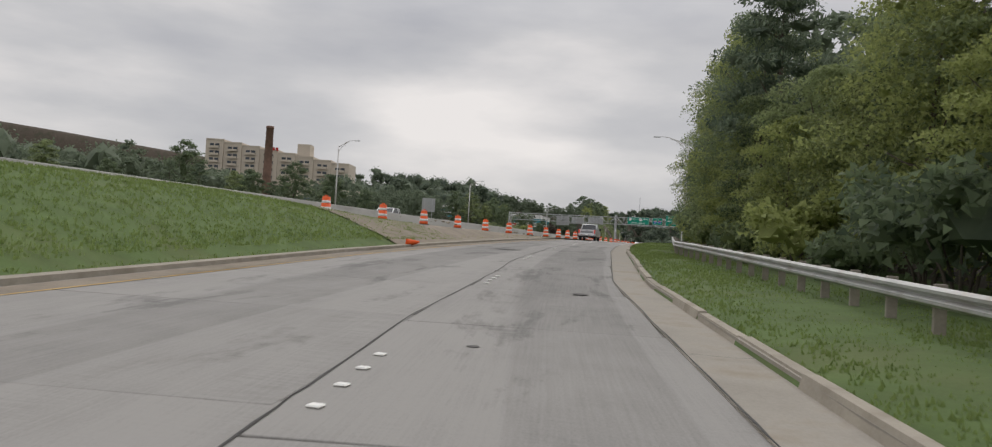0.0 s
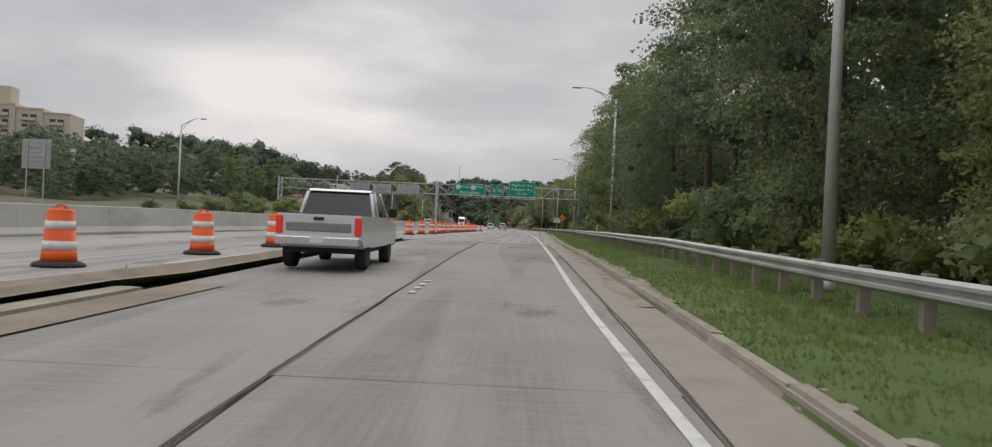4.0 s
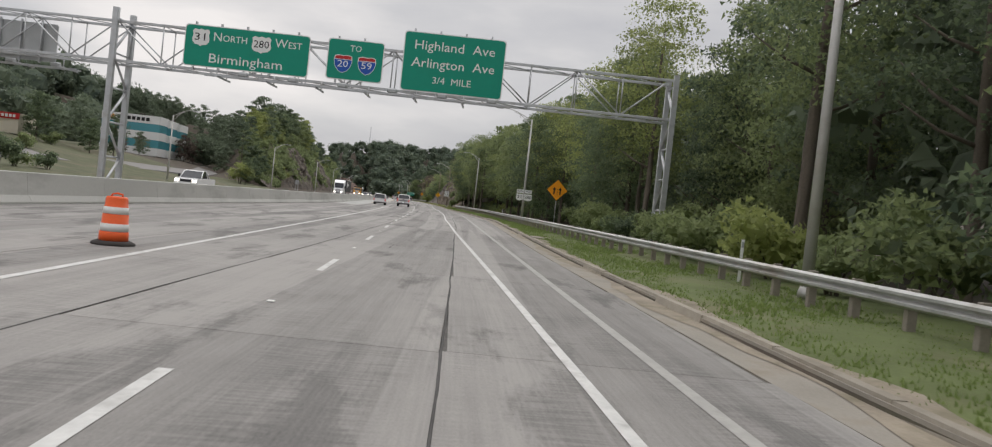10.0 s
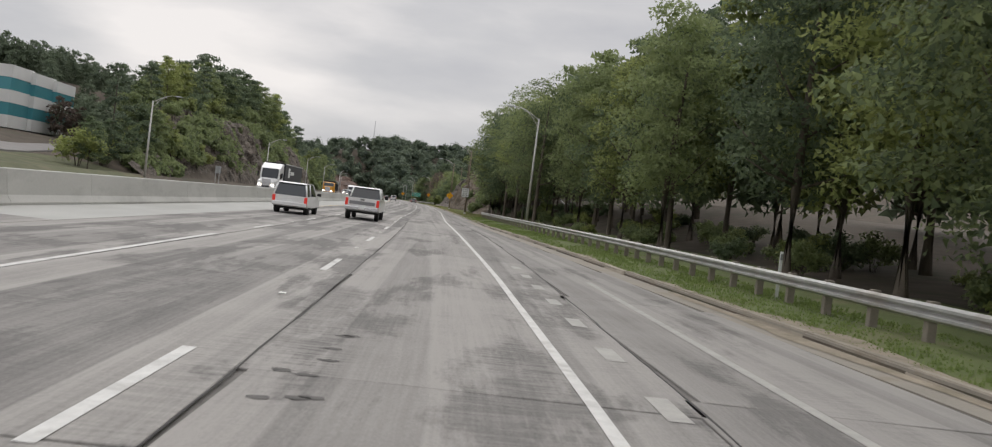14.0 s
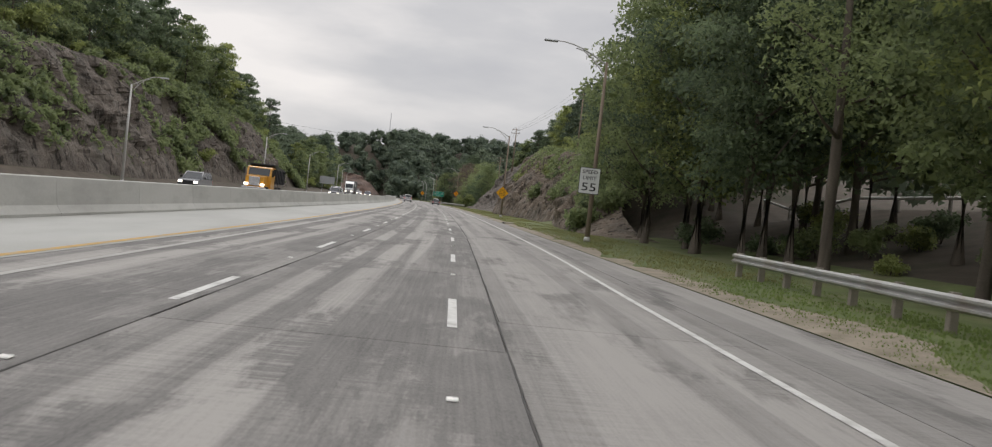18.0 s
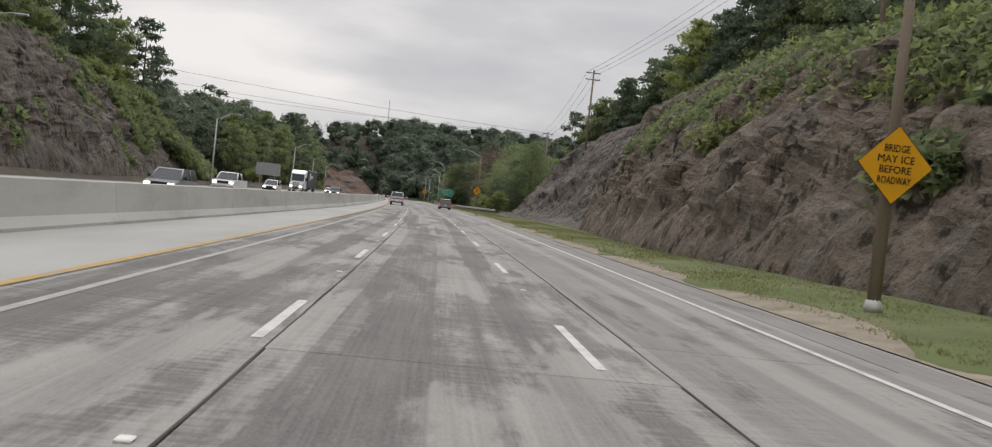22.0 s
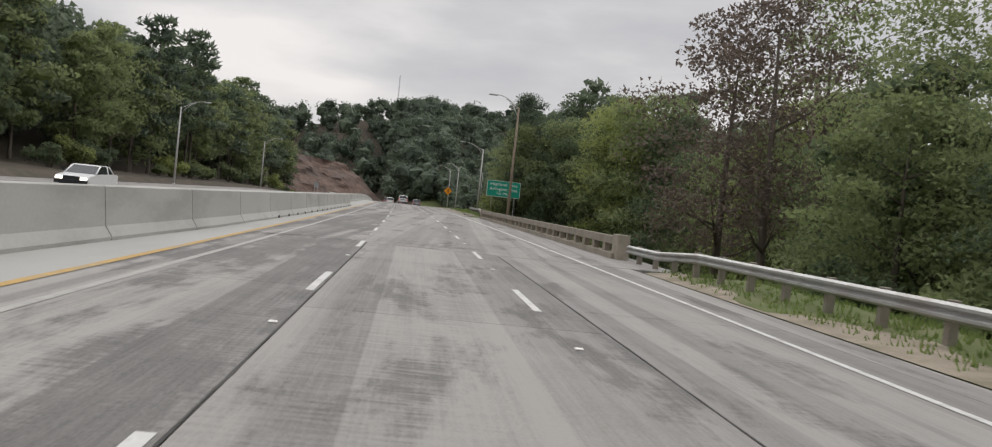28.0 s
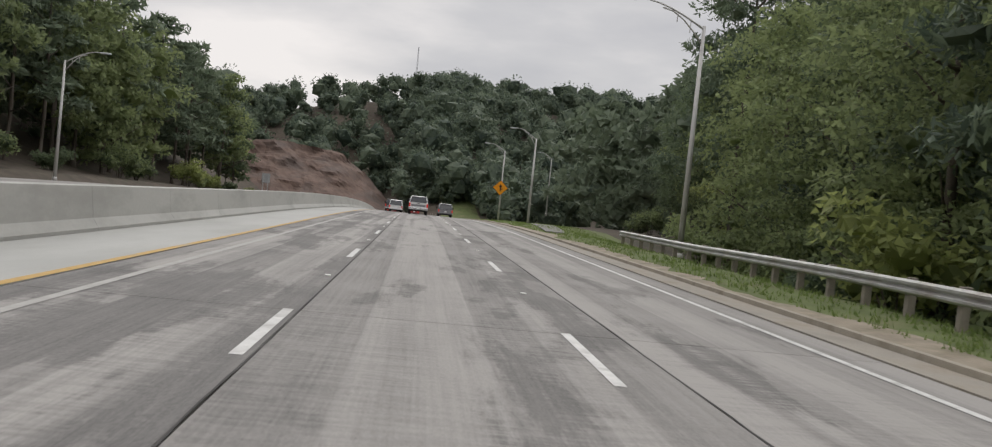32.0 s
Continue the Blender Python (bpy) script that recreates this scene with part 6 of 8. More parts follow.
def plant_woods():
    # right of the ramp and of the highway up to the rock cut
    s = -236.0
    while s < 58:
        r = RAIL(s) + (5.5 if -14 < s < 8 or 24 < s < 50 else (2.6 if any(p - 17 < s < p + 3 for p in (-147, -95, -25, 24, 38, 46, 118)) else 0.6))
        early = s < -120
        size = 0.98 if s < -60 else 0.95
        if s < -200:
            plant("oak", s, r + 4.2, 0.62, mat=M_LEAF_MID if trng.random() < 0.6 else M_LEAF_YEL)
            plant("oak", s + 2.6, r + 6.2, 0.8, mat=M_LEAF_MID)
        else:
            plant("pine" if early and trng.random() < 0.35 else ("airy" if s > -120 and trng.random() < 0.25 else ("oakfine" if s < -135 else "oak")), s + trng.uniform(-1, 1), r + trng.uniform(3.2, 4.4), size)
        if trng.random() < 0.85:
            plant("farpine" if early and trng.random() < 0.4 else "far", s + trng.uniform(-2, 2), r + trng.uniform(9, 12), 1.12 if s > -195 else 0.75)
        if trng.random() < 0.6:
            plant("far", s + trng.uniform(-2, 2), r + trng.uniform(16, 24), 1.2 if s > -195 else 0.85)
        s += 5.3
    s = -206.0
    while s < -150:
        plant("oak", s + trng.uniform(-1, 1), RAIL(s) + 3.2, 0.46, mat=M_LEAF_YEL if trng.random() < 0.35 else M_LEAF_MID)
        s += 5.0
    # wooded rise behind the offices, and trees before the hotel
    for _ in range(130):
        plant("far", trng.uniform(202, 280), -trng.uniform(48, 98), 0.62)
    for _ in range(60):
        plant("far", trng.uniform(-40, 95), -trng.uniform(72, 100) - 6, 0.8)
    for s_, u_, k_ in ((-100, -48, 0.72), (-106, -53, 0.78), (-94, -44, 0.6), (-112, -58, 0.7), (-121, -66, 0.75), (60, -54, 0.85), (70, -58, 0.8), (78, -63, 0.85)):
        plant("mid", s_, u_, k_, mat=M_LEAF_DARK)
    s = -238.0
    while s < 30:
        bush(s, RAIL(s) + (trng.uniform(2.2, 3.6) if not 6 < s < 42 else trng.uniform(4.2, 5.2)), 0.95)
        s += 3.9
    # open wood with bare trunks on the bank
    s = 58.0
    while s < 205:
        for d in (5.5, 9.5, 14):
            if trng.random() < 0.8:
                plant("tall" if d < 9 else "midtall", s + trng.uniform(-2, 2), max(KERB(s), RAIL(s) - 2.6 if s < 118 else 0) + 2.6 + d + trng.uniform(-1.2, 1.2), 1.0 if d < 9 else 1.12)
        if trng.random() < 0.7:
            plant("far", s + trng.uniform(-2, 2), KERB(s) + trng.uniform(26, 36), 1.1)
        s += 5.0
    for s_, u_, k_ in ((9, 25.6, 0.95), (17, 26.4, 1.0), (32, 26.5, 0.9), (47, 26.0, 0.8), (128, 22.4, 0.95), (141, 21.8, 0.95), (152, 21.4, 0.9)):
        plant("airy", s_, u_, k_, mat=M_LEAF_YEL if s_ < 50 else M_LEAF_MID)
    for s_, u_, k_ in ((160, 21.6, 1.1), (168, 22.0, 1.1), (176, 21.4, 1.12), (183, 23.0, 1.05)):
        plant("tall", s_, u_, k_)
    # undergrowth between the trunks
    for _ in range(80):
        s = trng.uniform(52, 174)
        bush(s, max(KERB(s), RAIL(s) - 3.5 if s < 118 else 0) + trng.uniform(7.5, 17), 0.5)
    # top of the rock cut
    s = 206.0
    while s < 352:
        h = ROCK_H(s)
        d = 12 + h * 0.75
        for _ in range(3 if s < 292 else 1):
            bush(s + trng.uniform(-2, 2), KERB(s) + d + trng.uniform(-3.0, 2.5) + (6 if s > 292 else 0), 1.15 if s < 292 else 0.85, trng.choice([M_LEAF_MID, M_LEAF_YEL]))
        plant(trng.choice(["mid", "midpine"]) if s > 285 else "mid", s + trng.uniform(-2, 2), KERB(s) + d + trng.uniform(4, 9), 0.88 if s < 290 else 0.9)
        if s > 284:
            for _ in range(2):
                plant(trng.choice(["mid", "midpine"]), s + trng.uniform(-2, 2), KERB(s) + 11 + h * 0.95 + trng.uniform(0.5, 5), 0.8)
        if trng.random() < 0.7:
            plant("far", s, KERB(s) + d + trng.uniform(11, 22), 0.8)
        s += 4.3
    # valley and bridge
    s = 356.0
    while s < 560:
        k = KERB(s)
        for d in ((21, 30, 40) if 386 < s < 452 else ((8.5, 13, 20) if s > 374 else (11, 17))):
            if trng.random() < 0.86 and not (446 < s < 470 and d < 16):
                plant(trng.choice(["oak", "oak", "tall", "pine"]) if d < 10 else (trng.choice(["oak", "tall", "oak"]) if d < 22 else "far"), s + trng.uniform(-2, 2), k + d + trng.uniform(-1, 2) + (4 if 476 < s < 500 else 0) + (9 + (s - 500) * 0.12 if s >= 500 else 0), 1.36 if 386 < s < 452 else (0.82 if s < 386 else (1.0 if 452 < s < 500 else 1.12) if s < 452 or d < 10 else 1.55))
        if (s < 386 or s > 469) and trng.random() < 0.5:
            bush(s, k + trng.uniform(5.6, 7) + (0 if s < 500 else 8 + (s - 500) * 0.12), 1.0)
        s += 5.6
    for _ in range(46):
        plant("far", trng.uniform(436, 540), trng.uniform(44, 84), 1.75)
    plant("midtall", 388, 25, 1.15)
    plant("airy", 397, 23.6, 1.25, mat=M_LEAF_RED)
    plant("airy", 403, 23.6, 1.25, mat=M_LEAF_RED)
    for s_, u_, k_ in ((386, 24.5, 0.95), (393, 27.5, 1.25), (380, 24.0, 0.85), (402, 29, 1.3)):
        plant("airy", s_, u_, k_, mat=M_LEAF_MID)
    for s_, u_, k_ in ((476, 23.0, 1.2), (483, 27.0, 1.25)):
        plant("pine", s_, u_, k_)
    plant("pine", 511, 28, 1.45)
    plant("oak", 508, 31.5, 1.4, mat=M_LEAF_MID)
    for s_, u_, k_, sc_ in ((456, 33, "oak", 1.62), (461, 35, "tall", 1.55), (466, 38, "oak", 1.55), (451, 34, "oak", 1.6)):
        plant(k_, s_, u_, sc_)
    for _ in range(30):
        plant("far", trng.uniform(515, 610), trng.uniform(38, 80), 1.85)
    for s_, u_ in ((478, 31), (486, 38), (495, 33), (503, 41), (512, 34)):
        plant("oak", s_, u_, 1.5)
    for s_, u_, k_ in ((472, 25.5, "oak"), (478, 28, "pine"), (467, 28.5, "oak"), (462, 31, "tall")):
        plant(k_, s_, u_, 1.35)
    for s_, u_, k_ in ((482, 23.4, 1.12), (490, 24.6, 1.1), (499, 26.0, 1.1)):
        plant("oak", s_, u_, k_, mat=M_LEAF_MID)
    # woods left of the oncoming carriageway
    s = 118.0
    while s < 346:
        b = BARRIER(s) - 24.5
        h = LROCK_H(s)
        d = 3 + h * 0.55
        clear = lambda v: s > 40 + (11 - v) / 0.40
        u1, u2 = b - d - trng.uniform(1, 4), b - d - trng.uniform(7, 12)
        if clear(u1):
            plant(trng.choice(["mid", "mid", "midpine"]), s + trng.uniform(-2, 2), u1, 0.62 + 0.28 * smooth(212, 262, s))
        if clear(u2):
            plant("far", s + trng.uniform(-2, 2), u2, 0.72 + 0.3 * smooth(212, 262, s))
        if clear(b):
            bush(s, b - d + trng.uniform(0, 2), 1.1)
            if s < 165:
                plant("mid", s, b - 1.5, 0.42)
            elif trng.random() < 0.6:
                bush(s + 2, b - trng.uniform(0.4, 2.0), 0.9)
        s += 5.6
    s = 300.0
    while s < 640:
        b = BARRIER(s) - 24.5
        near = 26 if s < 385 else 5
        plant(trng.choice(["mid", "midtall", "midpine"]) if s > 385 else "far", s + trng.uniform(-2, 2), b - near - trng.uniform(0, 4), 0.55 if s < 385 else (0.85 if s < 440 else (1.12 if s < 480 else 1.38)))
        plant("far", s + trng.uniform(-2, 2), b - near - trng.uniform(7, 12), 0.95 if s < 450 else 1.3)
        plant("far", s + trng.uniform(-2, 2), b - near - trng.uniform(14, 22), 0.9 if s < 450 else 1.25)
        if trng.random() < 0.5:
            bush(s, b - near + 2, 1.1)
        s += 6.0
    # left side before the buildings
    for s_, u_, k_, sc_ in ((-130, -62, "midpine", 0.52), (-134, -70, "mid", 0.58), (-137, -80, "mid", 0.6), (-142, -90, "midpine", 0.5), (-132, -55, "midpine", 0.5), (-140, -97, "far", 0.6), (-128, -66, "far", 0.6), (-120, -78, "far", 0.7), (-84, -80, "mid", 0.62),
                            (-80, -73, "mid", 0.55), (-96, -88, "far", 0.7), (-104, -96, "far", 0.8), (-84, -64, "far", 0.5), (-70, -66, "far", 0.55), (-44, -60, "far", 0.5), (-30, -66, "far", 0.6),
                            (118, -50, "mid", 0.62), (104, -49, "mid", 0.5), (97, -55, "mid", 0.6), (110, -54, "far", 0.7), (90, -62, "mid", 0.66), (84, -67, "mid", 0.66), (76, -70, "far", 0.75), (68, -64, "mid", 0.6), (128, -60, "far", 0.8),
                            (118, -62, "far", 0.85), (150, -56, "far", 0.4), (172, -62, "far", 0.4),
                            (60, -62, "mid", 0.75), (66, -72, "far", 0.9), (88, -80, "far", 1.0), (34, -74, "far", 0.7),
                            (40, -62, "mid", 0.8), (48, -70, "mid", 0.9), (76, -66, "far", 0.8)):
        plant(k_, s_, u_, sc_)
    for i in range(22):
        bush(-70 + i * 5.2, BARRIER(0) - trng.uniform(24.5, 31), 1.0)
    for s_, u_ in ((20, -40), (34, -44), (48, -42), (10, -46), (70, -44), (82, -50), (96, -52), (-10, -44)):
        bush(s_, u_, 1.1)
    for s_, u_, sc_ in ((198, -58.6, 0.7), (202, -57, 0.6), (182, -66, 0.34), (181, -72, 0.3), (179, -69, 0.3)):
        plant("far", s_, u_, sc_, mat=M_LEAF_RED)


plant_woods()


def far_tree_mass():
    vs, fs, n = [], [], 0
    for me, m in FAR_TREES:
        co = np.empty(len(me.vertices) * 3)
        me.vertices.foreach_get("co", co)
        a = np.array(m)
        vs.append(co.reshape(-1, 3) @ a[:3, :3].T + a[:3, 3])
        fs += [[i + n for i in p.vertices] for p in me.polygons]
        n += len(me.vertices)
    mesh = bpy.data.meshes.new("inner_woods")
    mesh.from_pydata(np.concatenate(vs).tolist(), [], fs)
    mesh.materials.append(M_LEAF_FAR)
    tagged(new("inner_woods", mesh), "dense green trees deeper in the woods", "woods", kind="stuff")


far_tree_mass()


def far_woods(name, label, seed, spots, size, leaves=34, leaf=1.5):
    """Canopy of distant woods as one mass of crowns."""
    rng = np.random.default_rng(seed)
    lumps = []
    for s, u in spots:
        p = P(s, u, ground_z(s, u))
        k = size * rng.uniform(0.7, 1.3)
        for low in (True, False, False, False):
            o = rng.uniform(-0.5, 0.5, 3) * k
            r = k * rng.uniform(0.42, 0.7)
            lumps.append(((p.x + o[0], p.y + o[1], p.z + k * (0.35 if low else rng.uniform(0.7, 1.5))), (r, r, r * rng.uniform(0.75, 1.1))))
    me = crown_mesh(name, rng, lumps, int(leaves * 1.9), leaf * 0.72, M_LEAF_FAR, 0.7, tri=True)
    return tagged(new(name, me), label, "woods", kind="stuff")


frng = random.Random(3)
far_woods("hill_woods", "dense green woods covering the hill ahead", 61,
          [(frng.uniform(620, 850), frng.uniform(24, 190)) for _ in range(430)] + [(frng.uniform(668, 850), frng.uniform(6, 32)) for _ in range(150)] + [(frng.uniform(735, 860), frng.uniform(-120, 2)) for _ in range(190)], 6.0, 46, 1.25)
far_woods("hillside_woods", "dark green woods on the hillside across the road", 62,
          [(frng.uniform(330, 632), -frng.uniform(50, 120)) for _ in range(400)] + [(frng.uniform(640, 740), -frng.uniform(48, 110)) for _ in range(90)], 6.0, 46, 1.25)
far_woods("skyline_woods", "dark wooded skyline beyond the buildings", 63,
          [(frng.uniform(200, 470), -frng.uniform(100, 190)) for _ in range(300)] + [(frng.uniform(20, 78), -frng.uniform(100, 125)) for _ in range(26)] + [(frng.uniform(120, 205), -frng.uniform(84, 100)) for _ in range(14)], 6.5, 48, 1.25)
far_woods("near_skyline_woods", "dark wooded rise behind the hotel", 64,
          [(frng.uniform(60, 260), -frng.uniform(175, 260)) for _ in range(130)] + [(frng.uniform(-120, 60), -frng.uniform(150, 240)) for _ in range(90)] + [(frng.uniform(-135, -45), -frng.uniform(105, 150)) for _ in range(60)], 5.5, 56, 1.1)


# ------------------------------------------------------------ rock cuts
def rock_face(name, s0, s1, foot, height, depth, side, mat, label, step=0.8, rough=0.9, seed=0.0, blocky=0.40, follow=False):
    bm = bmesh.new()
    ns = int((s1 - s0) / step)
    nt = 44
    prev = None
    for i in range(ns + 1):
        s = s0 + (s1 - s0) * i / ns
        h = height(s)
        row = []
        for j in range(nt + 1):
            t = j / nt
            u = foot(s) + side * depth(s) * t
            z = (ground_z(s, u) + 0.55 * min(1, 9 * t) - 0.1 * (1 - t)) if follow else ground_z(s, foot(s)) - 0.4 + h * (t ** 0.8)
            v = Vector((s * 0.16, z * 0.30 + s * 0.03, seed))
            n1 = noise.fractal(v, 1.0, 2.2, 5)
            n2 = noise.noise(Vector((s * 0.55, z * 0.16 + s * 0.12, seed + 4)))
            bed = z * 0.75 - s * 0.16 + 0.35 * n1
            cell = noise.cell(Vector((s * 0.42 + 3.7 * math.floor(bed) + 0.2 * z, bed, seed))) + 0.6 * noise.cell(Vector((s * 0.95 + bed, bed * 2.1, seed + 3)))
            n3 = noise.fractal(Vector((s * 0.8 + z * 0.25, z * 0.14, seed + 9)), 0.9, 2.1, 5)
            push = rough * (0.8 * n1 + 0.6 * n2 + blocky * cell + 1.3 * n3) * min(1, h / 4) * min(1, 4 * t, 6 * (1 - t) + 0.25)
            if follow:
                hollow = noise.fractal(Vector((s * 0.17, z * 0.21 + s * 0.06, seed + 20)), 0.9, 2.1, 4)
                push = max(-0.25, 1.25 * push) + (0.45 - 1.1 * max(0.0, -hollow) + 0.7 * max(0.0, hollow)) * min(1, 4 * t)
            row.append(bm.verts.new(P(s + 0.25 * n2, u - side * push, z + 0.3 * rough * n1 * t)))
        if prev:
            for j in range(nt):
                bm.faces.new((prev[j], row[j], row[j + 1], prev[j + 1]))
        prev = row
    bmesh.ops.recalc_face_normals(bm, faces=bm.faces)
    return tagged(link(name, bm, mat), label, "rock face", kind="structure")


def r_foot(s):
    return KERB(s) + 5.6 + 1.4 * math.sin(s * 0.09)


rock_face("rock_cut", 177, 291, r_foot, lambda s: (ROCK_H(s) + 0.8) * smooth(177, 197, s) + 0.35, lambda s: 2.4 + ROCK_H(s) * 0.48, 1, M_ROCK, "brown layered rock cut beside the verge", step=0.5, seed=2, blocky=0.13)
rock_face("bare_rock_slope", 288, 361, r_foot, lambda s: ROCK_H(s) + 1.0, lambda s: 9.0 + ROCK_H(s) * 0.95, 1, M_GREYROCK, "smooth dark grey rock slope at the end of the cut", step=0.6, rough=0.9, seed=7, blocky=0.12, follow=True)
rock_face("left_rock_cut", 142, 347, lambda s: BARRIER(s) - 23.0 - 1.5 * math.sin(s * 0.08), lambda s: LROCK_H(s) + 0.6, lambda s: 2.2 + LROCK_H(s) * 0.42, -1, M_DARKROCK, "tall brown rock cut beyond the oncoming carriageway", step=1.0, seed=12, blocky=0.2)


def far_rock():
    """Bare red-brown slope that climbs to the left on the hill ahead."""
    bm = bmesh.new()
    top = curve((-66, 16), (-46, 17), (-31, 17.5), (-15, 16), (-7, 10), (0, 3), (4, 1))
    prev = None
    for i in range(61):
        u = 4 - 70 * i / 60
        row = []
        for j in range(25):
            t = j / 24
            z = crest(640) - 1 + top(u) * t + 0.8
            n1 = noise.fractal(Vector((u * 0.13, z * 0.25, 5)), 1.0, 2.1, 5)
            row.append(bm.verts.new(P(686 + 30 * t - 3.0 * n1, u, z + 0.8 * n1 * t)))
        if prev:
            for j in range(24):
                bm.faces.new((prev[j], row[j], row[j + 1], prev[j + 1]))
        prev = row
    bmesh.ops.recalc_face_normals(bm, faces=bm.faces)
    tagged(link("far_rock_cut", bm, M_REDROCK), "red-brown bare rock slope on the hill ahead", "rock face", kind="structure")


far_rock()


def vines(name, label, seed, s0, s1, foot, height, depth, side, count, thr, top_bias, mat, leaf=0.42):
    """Creepers and weeds that cling to a rock cut in patches."""
    rng = np.random.default_rng(seed)
    lumps = []
    while len(lumps) < count:
        s = rng.uniform(s0, s1)
        t = rng.uniform(0, 1)
        h = height(s)
        if noise.noise(Vector((s * 0.09, t * 2.2, seed))) + top_bias * (t - 0.6) < thr:
            continue
        u = foot(s) + side * depth(s) * t
        p = P(s, u - side * 0.25, ground_z(s, foot(s)) - 0.2 + h * t ** 0.8)
        k = rng.uniform(0.5, 1.25)
        lumps.append(((p.x, p.y, p.z), (k, k, k * 0.8)))
    me = crown_mesh(name, rng, lumps, 75, leaf * 0.75, mat, 0.4, tri=True)
    return tagged(new(name, me), label, "creepers", kind="stuff")


vines("rock_creepers", "green creepers and weeds over the rock cut", 81, 190, 292, r_foot, lambda s: ROCK_H(s) + 0.8, lambda s: 2.6 + ROCK_H(s) * 0.55, 1, 1900, -0.16, 1.7, M_LEAF_MID)
vines("left_rock_creepers", "dark creepers hanging over the far rock cut", 82, 144, 347, lambda s: BARRIER(s) - 23.0, lambda s: LROCK_H(s) + 0.6, lambda s: 2.2 + LROCK_H(s) * 0.42, -1, 1000, -0.16, 0.8, M_LEAF_MID, 0.6)
vines("dry_weeds", "yellow-green weeds and saplings over the top of the rock cut", 83, 200, 296, r_foot, lambda s: ROCK_H(s) + 1.2, lambda s: 3.0 + ROCK_H(s) * 0.58, 1, 620, 0.0, 1.8, M_LEAF_YEL, 0.38)


# ------------------------------------------------------------ grass
def grass(name, s0, s1, lo, hi, density, h, seed, label, zf=ground_z, mat=None):
    rng = np.random.default_rng(seed)
    verts, faces = [], []
    n = 0
    for _ in range(int((s1 - s0) * density)):
        s = rng.uniform(s0, s1)
        a, b = lo(s), hi(s)
        if b <= a:
            continue
        u = a + (b - a) * rng.uniform(0, 1) ** 1.1
        z = zf(s, u)
        p = P(s, u, z)
        for _ in range(3):
            an = rng.uniform(0, 2 * math.pi)
            hh = h * rng.uniform(0.5, 1.35)
            w = 0.02 + 0.015 * rng.uniform()
            ox, oy = rng.uniform(-0.1, 0.1, 2)
            lx, ly = rng.uniform(-0.6, 0.6, 2) * hh
            ca, sa = math.cos(an) * w, math.sin(an) * w
            verts += [(p.x + ox - ca, p.y + oy - sa, p.z - 0.03), (p.x + ox + ca, p.y + oy + sa, p.z - 0.03), (p.x + ox + lx, p.y + oy + ly, p.z + hh)]
            faces.append((n, n + 1, n + 2))
            n += 3
    me = bpy.data.meshes.new(name)
    me.from_pydata(verts, [], faces)
    me.materials.append(mat or M_BLADE)
    return tagged(new(name, me), label, "grass", kind="stuff")


grass("verge_grass", -250, 150, lambda s: KERB(s) + 0.2, lambda s: RAIL(s) + 1.6, 130, 0.06, 71, "mown green grass between kerb and guardrail")
grass("verge_grass", 150, 352, lambda s: KERB(s) + 0.7, lambda s: KERB(s) + 5.6, 110, 0.06, 72, "mown olive grass at the foot of the rock cut", mat=M_BLADE_DRY)
grass("verge_grass", 352, 392, lambda s: KERB(s) + 0.4, lambda s: KERB(s) + 4, 40, 0.13, 73, "rough grass by the bridge")
grass("verge_grass", 456, 575, lambda s: KERB(s) + 0.8, lambda s: KERB(s) + 5 + (s - 456) * 0.05, 50, 0.12, 74, "rough grass past the bridge")
grass("island_weeds", -203, -149, lambda s: RAMP_LEFT(s) - 2.2, lambda s: RAMP_LEFT(s) - 0.45, 4, 0.15, 76, "dry tufts of weeds along the island's kerb", mat=M_BLADE_DRY)
grass("bank_grass", -275, -188, lambda s: -4.0, lambda s: RAMP_LEFT(s) - 0.55, 380, 0.085, 75, "mown green grass bank between ramp and highway")


# ------------------------------------------------------------ buildings and far things
M_STUCCO = material("beige_stucco", (0.52, 0.46, 0.38), 0.9, var=0.08, scale=0.2, fine=6, stain=(0.42, 0.37, 0.31), stain_scale=0.1, stain_amount=0.4)
M_STUCCO2 = material("cream_stucco", (0.60, 0.55, 0.45), 0.9, var=0.08, scale=0.2, fine=6)
M_GLASS = material("dark_window_glass", (0.04, 0.05, 0.06), 0.12, 0.0, var=0.1, bump=0, spec=0.6)
M_BLUEGLASS = material("pale_blue_glazing", (0.12, 0.19, 0.24), 0.15, 0.2, var=0.12, scale=0.4, bump=0, spec=0.6)
M_TEAL = material("teal_glazing_band", (0.08, 0.28, 0.32), 0.25, 0.1, var=0.08, scale=0.3, bump=0, spec=0.5)
M_WHITEWALL = material("white_wall_panels", (0.66, 0.66, 0.64), 0.8, var=0.05, scale=0.3)
M_BRICK = material("brown_chimney_brick", (0.20, 0.125, 0.095), 0.9, var=0.25, scale=1.2, fine=8, stain=(0.10, 0.075, 0.06), stain_scale=0.4)
M_ROAD2 = material("side_road_asphalt", (0.22, 0.21, 0.2), 0.9, var=0.12, scale=0.5)


